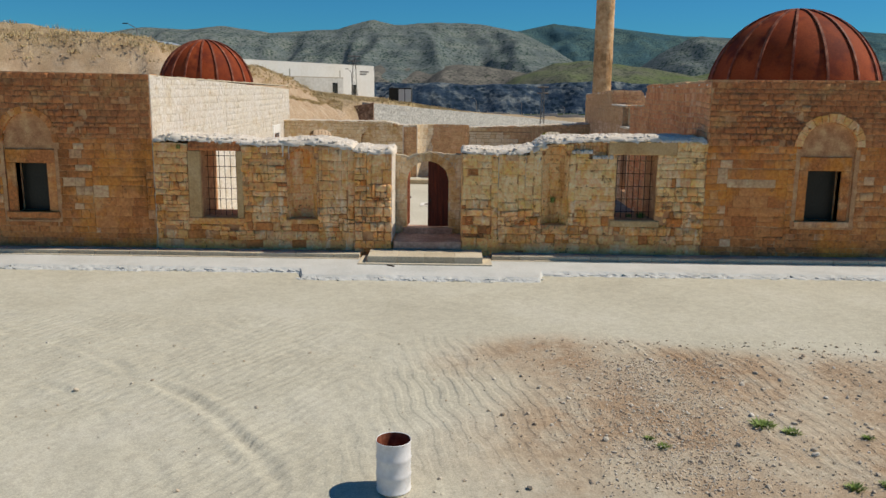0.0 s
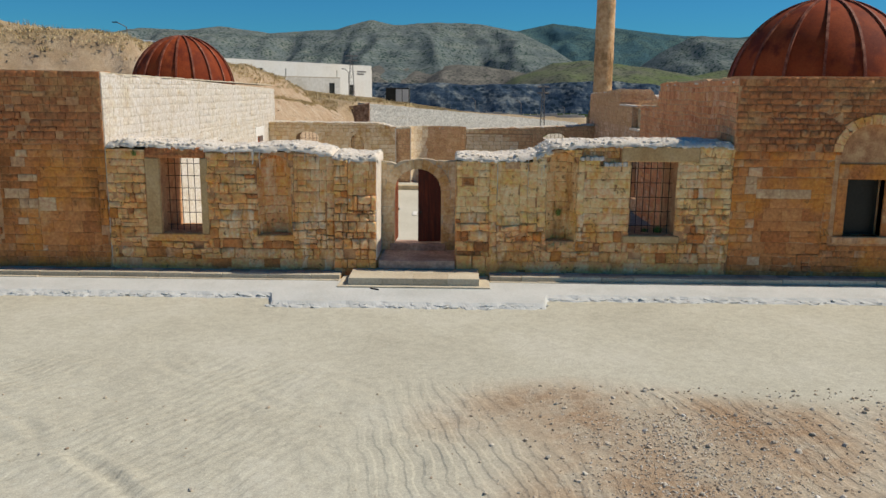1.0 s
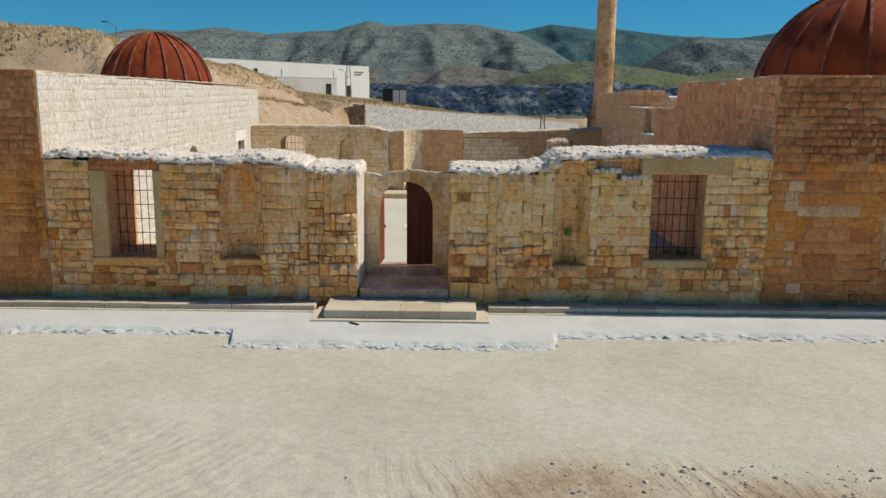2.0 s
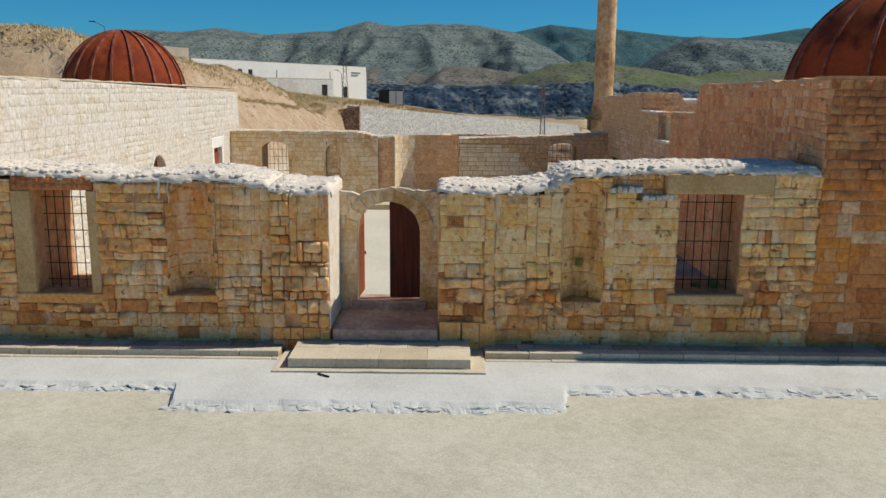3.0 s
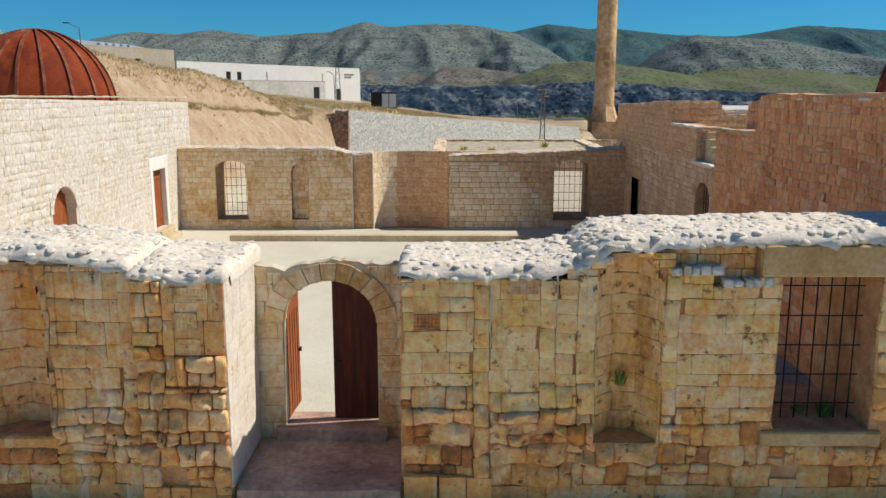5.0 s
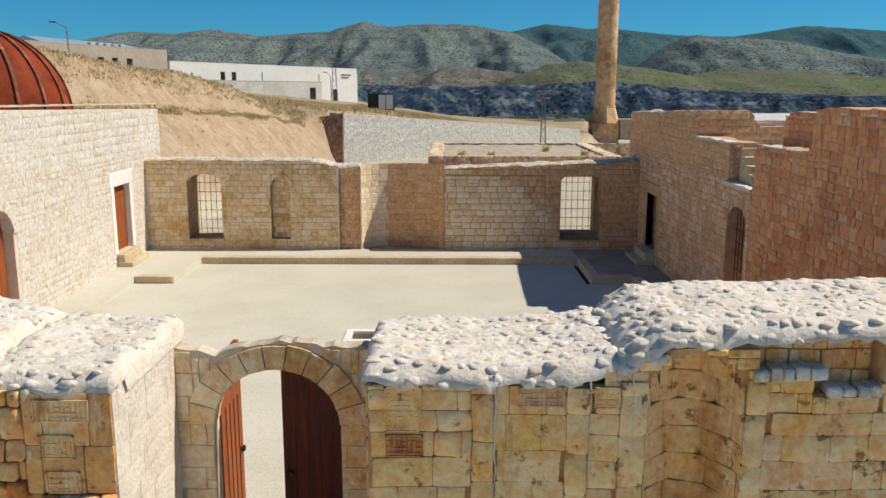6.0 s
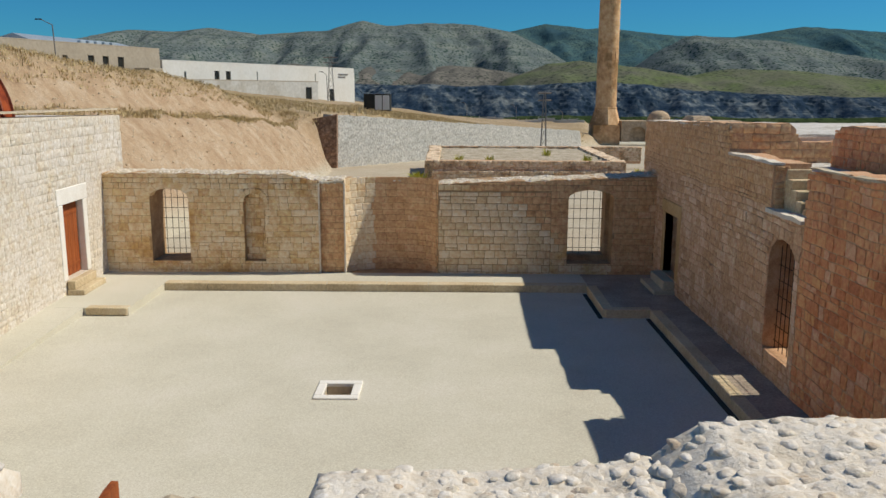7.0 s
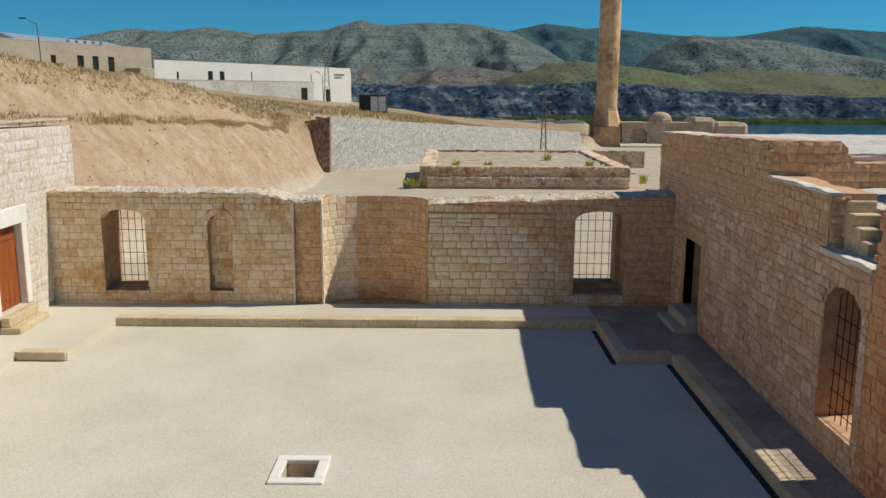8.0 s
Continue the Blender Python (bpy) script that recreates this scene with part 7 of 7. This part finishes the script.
def carved_panel(wall, u0, u1, z0, z1, y, mat, seed, label):
    """A slab with a shallow interlaced pattern cut in it."""
    p = part("carved_tile", from_bm("carved_tile", box_bm(u0, u1, y, y + 0.07, z0, z1, 0.008), mat), wall, None, label)
    r = random.Random(seed)
    bm = bmesh.new()
    nx, nz = max(3, round((u1 - u0) / 0.06)), max(3, round((z1 - z0) / 0.06))
    dx, dz = (u1 - u0) / nx * 0.94, (z1 - z0) / nz * 0.94
    for i in range(nx):
        for k in range(nz):
            wide = r.random() < 0.5
            a, b = (0.98, 0.42) if wide else (0.42, 0.98)
            c = Vector(((u0 + u1) / 2 + dx * (i + 0.5 - nx / 2), y + 0.007, (z0 + z1) / 2 + dz * (k + 0.5 - nz / 2)))
            bmesh.ops.create_cube(bm, size=1, matrix=Matrix.Translation(c) @ Matrix.Diagonal((dx * a, 0.03, dz * b, 1)))
    rim = 0.018
    for a, b, c, d in ((u0, u1, z0, z0 + rim), (u0, u1, z1 - rim, z1), (u0, u0 + rim, z0, z1), (u1 - rim, u1, z0, z1)):
        bmesh.ops.create_cube(bm, size=1, matrix=Matrix.Translation(((a + b) / 2, y + 0.002, (c + d) / 2)) @ Matrix.Diagonal((b - a, 0.026, d - c, 1)))
    part("relief", from_bm("relief", bm, mat), p)


carved_panel(wall_south, 11.60, 12.0, 3.04, 3.29, -0.036, M_UMBER, 1, "reddish carved stone tile")
carved_panel(wall_south, 11.60, 11.98, 3.32, 3.82, -0.034, M_HONEY, 2, "weathered tile with interlaced carving")
carved_panel(wall_south, 13.0, 13.46, 3.60, 3.82, -0.028, M_TAN, 3, "dark carved stone tile below the cap")
carved_panel(wall_south, 13.78, 14.05, 3.58, 3.82, -0.036, M_HONEY, 4, "small carved stone tile")
carved_panel(wall_south, 8.02, 8.6, 3.5, 3.74, -0.242, M_HONEY, 5, "carved stone tile on the pier")
carved_panel(wall_south, 8.06, 8.42, 3.1, 3.36, -0.242, M_HONEY, 6, "worn carved stone tile on the pier")
carved_panel(wall_south, 8.1, 8.46, 2.72, 2.96, -0.242, M_OCHRE, 7, "worn carved stone tile on the pier")
for k in range(14):
    for z in (3.9, 4.03):
        block("carved_boss", 1.36 + 0.13 * k, 1.45 + 0.13 * k, -0.075, -0.04, z, z + 0.09, M_RUSSET, wall_south, 0.015)
bar = thing("metal_bar", pose(-2.18, 28.0, 0.035, 0, 0, -35), "short dark metal bar lying on the apron", "metal bar")
rod("bar", (-0.16, 0, 0), (0.16, 0, 0), 0.025, M_IRON, bar)


# ---------------------------------------------------------------- lime runs down the front wall
def lime_run(u, z0, z1, w, y, seed):
    """A thin uneven streak of spilt lime on the wall face."""
    r = random.Random(seed)
    n = max(4, round((z0 - z1) / 0.05))
    verts, faces, rows = [], [], []
    for k in range(n + 1):
        z = z0 + (z1 - z0) * k / n
        c = u + 0.03 * noise.noise(Vector((z * 4, seed, 0)))
        h = w * (1 - 0.6 * k / n) * r.uniform(0.5, 1.4) * (1.0 if 0 < k < n else 0.3)
        rows.append(len(verts))
        verts += [(c - h, y + 0.03, z), (c - h * 0.5, y - 0.012, z), (c + h * 0.5, y - 0.012, z), (c + h, y + 0.03, z)]
    for k in range(n):
        a, b = rows[k], rows[k + 1]
        for i in range(3):
            faces.append((a + i, b + i, b + i + 1, a + i + 1))
    part("lime_run", mesh_of("lime_run", verts, faces, M_LIME, True), wall_south, None, "streak of spilt white lime")


for k, (u, z0, z1, w, y) in enumerate(((12.75, 3.95, 2.55, 0.022, -0.05), (13.52, 3.9, 3.6, 0.015, -0.045), (13.74, 3.9, 2.7, 0.016, -0.045), (14.18, 3.95, 3.1, 0.02, -0.045), (14.25, 3.75, 3.55, 0.07, -0.045),
                                       (4.80, 4.1, 3.35, 0.06, -0.05), (4.74, 3.4, 3.0, 0.09, -0.05), (5.02, 4.1, 3.5, 0.04, -0.045), (4.2, 4.1, 3.7, 0.025, -0.045), (6.5, 4.05, 3.75, 0.02, -0.045),
                                       (7.95, 3.85, 3.72, 0.12, -0.235), (7.97, 3.5, 3.36, 0.08, -0.235), (7.93, 3.2, 3.08, 0.07, -0.235), (7.96, 2.6, 2.48, 0.06, -0.235))):
    lime_run(u, z0, z1, w * 0.7, y + 0.012, k)
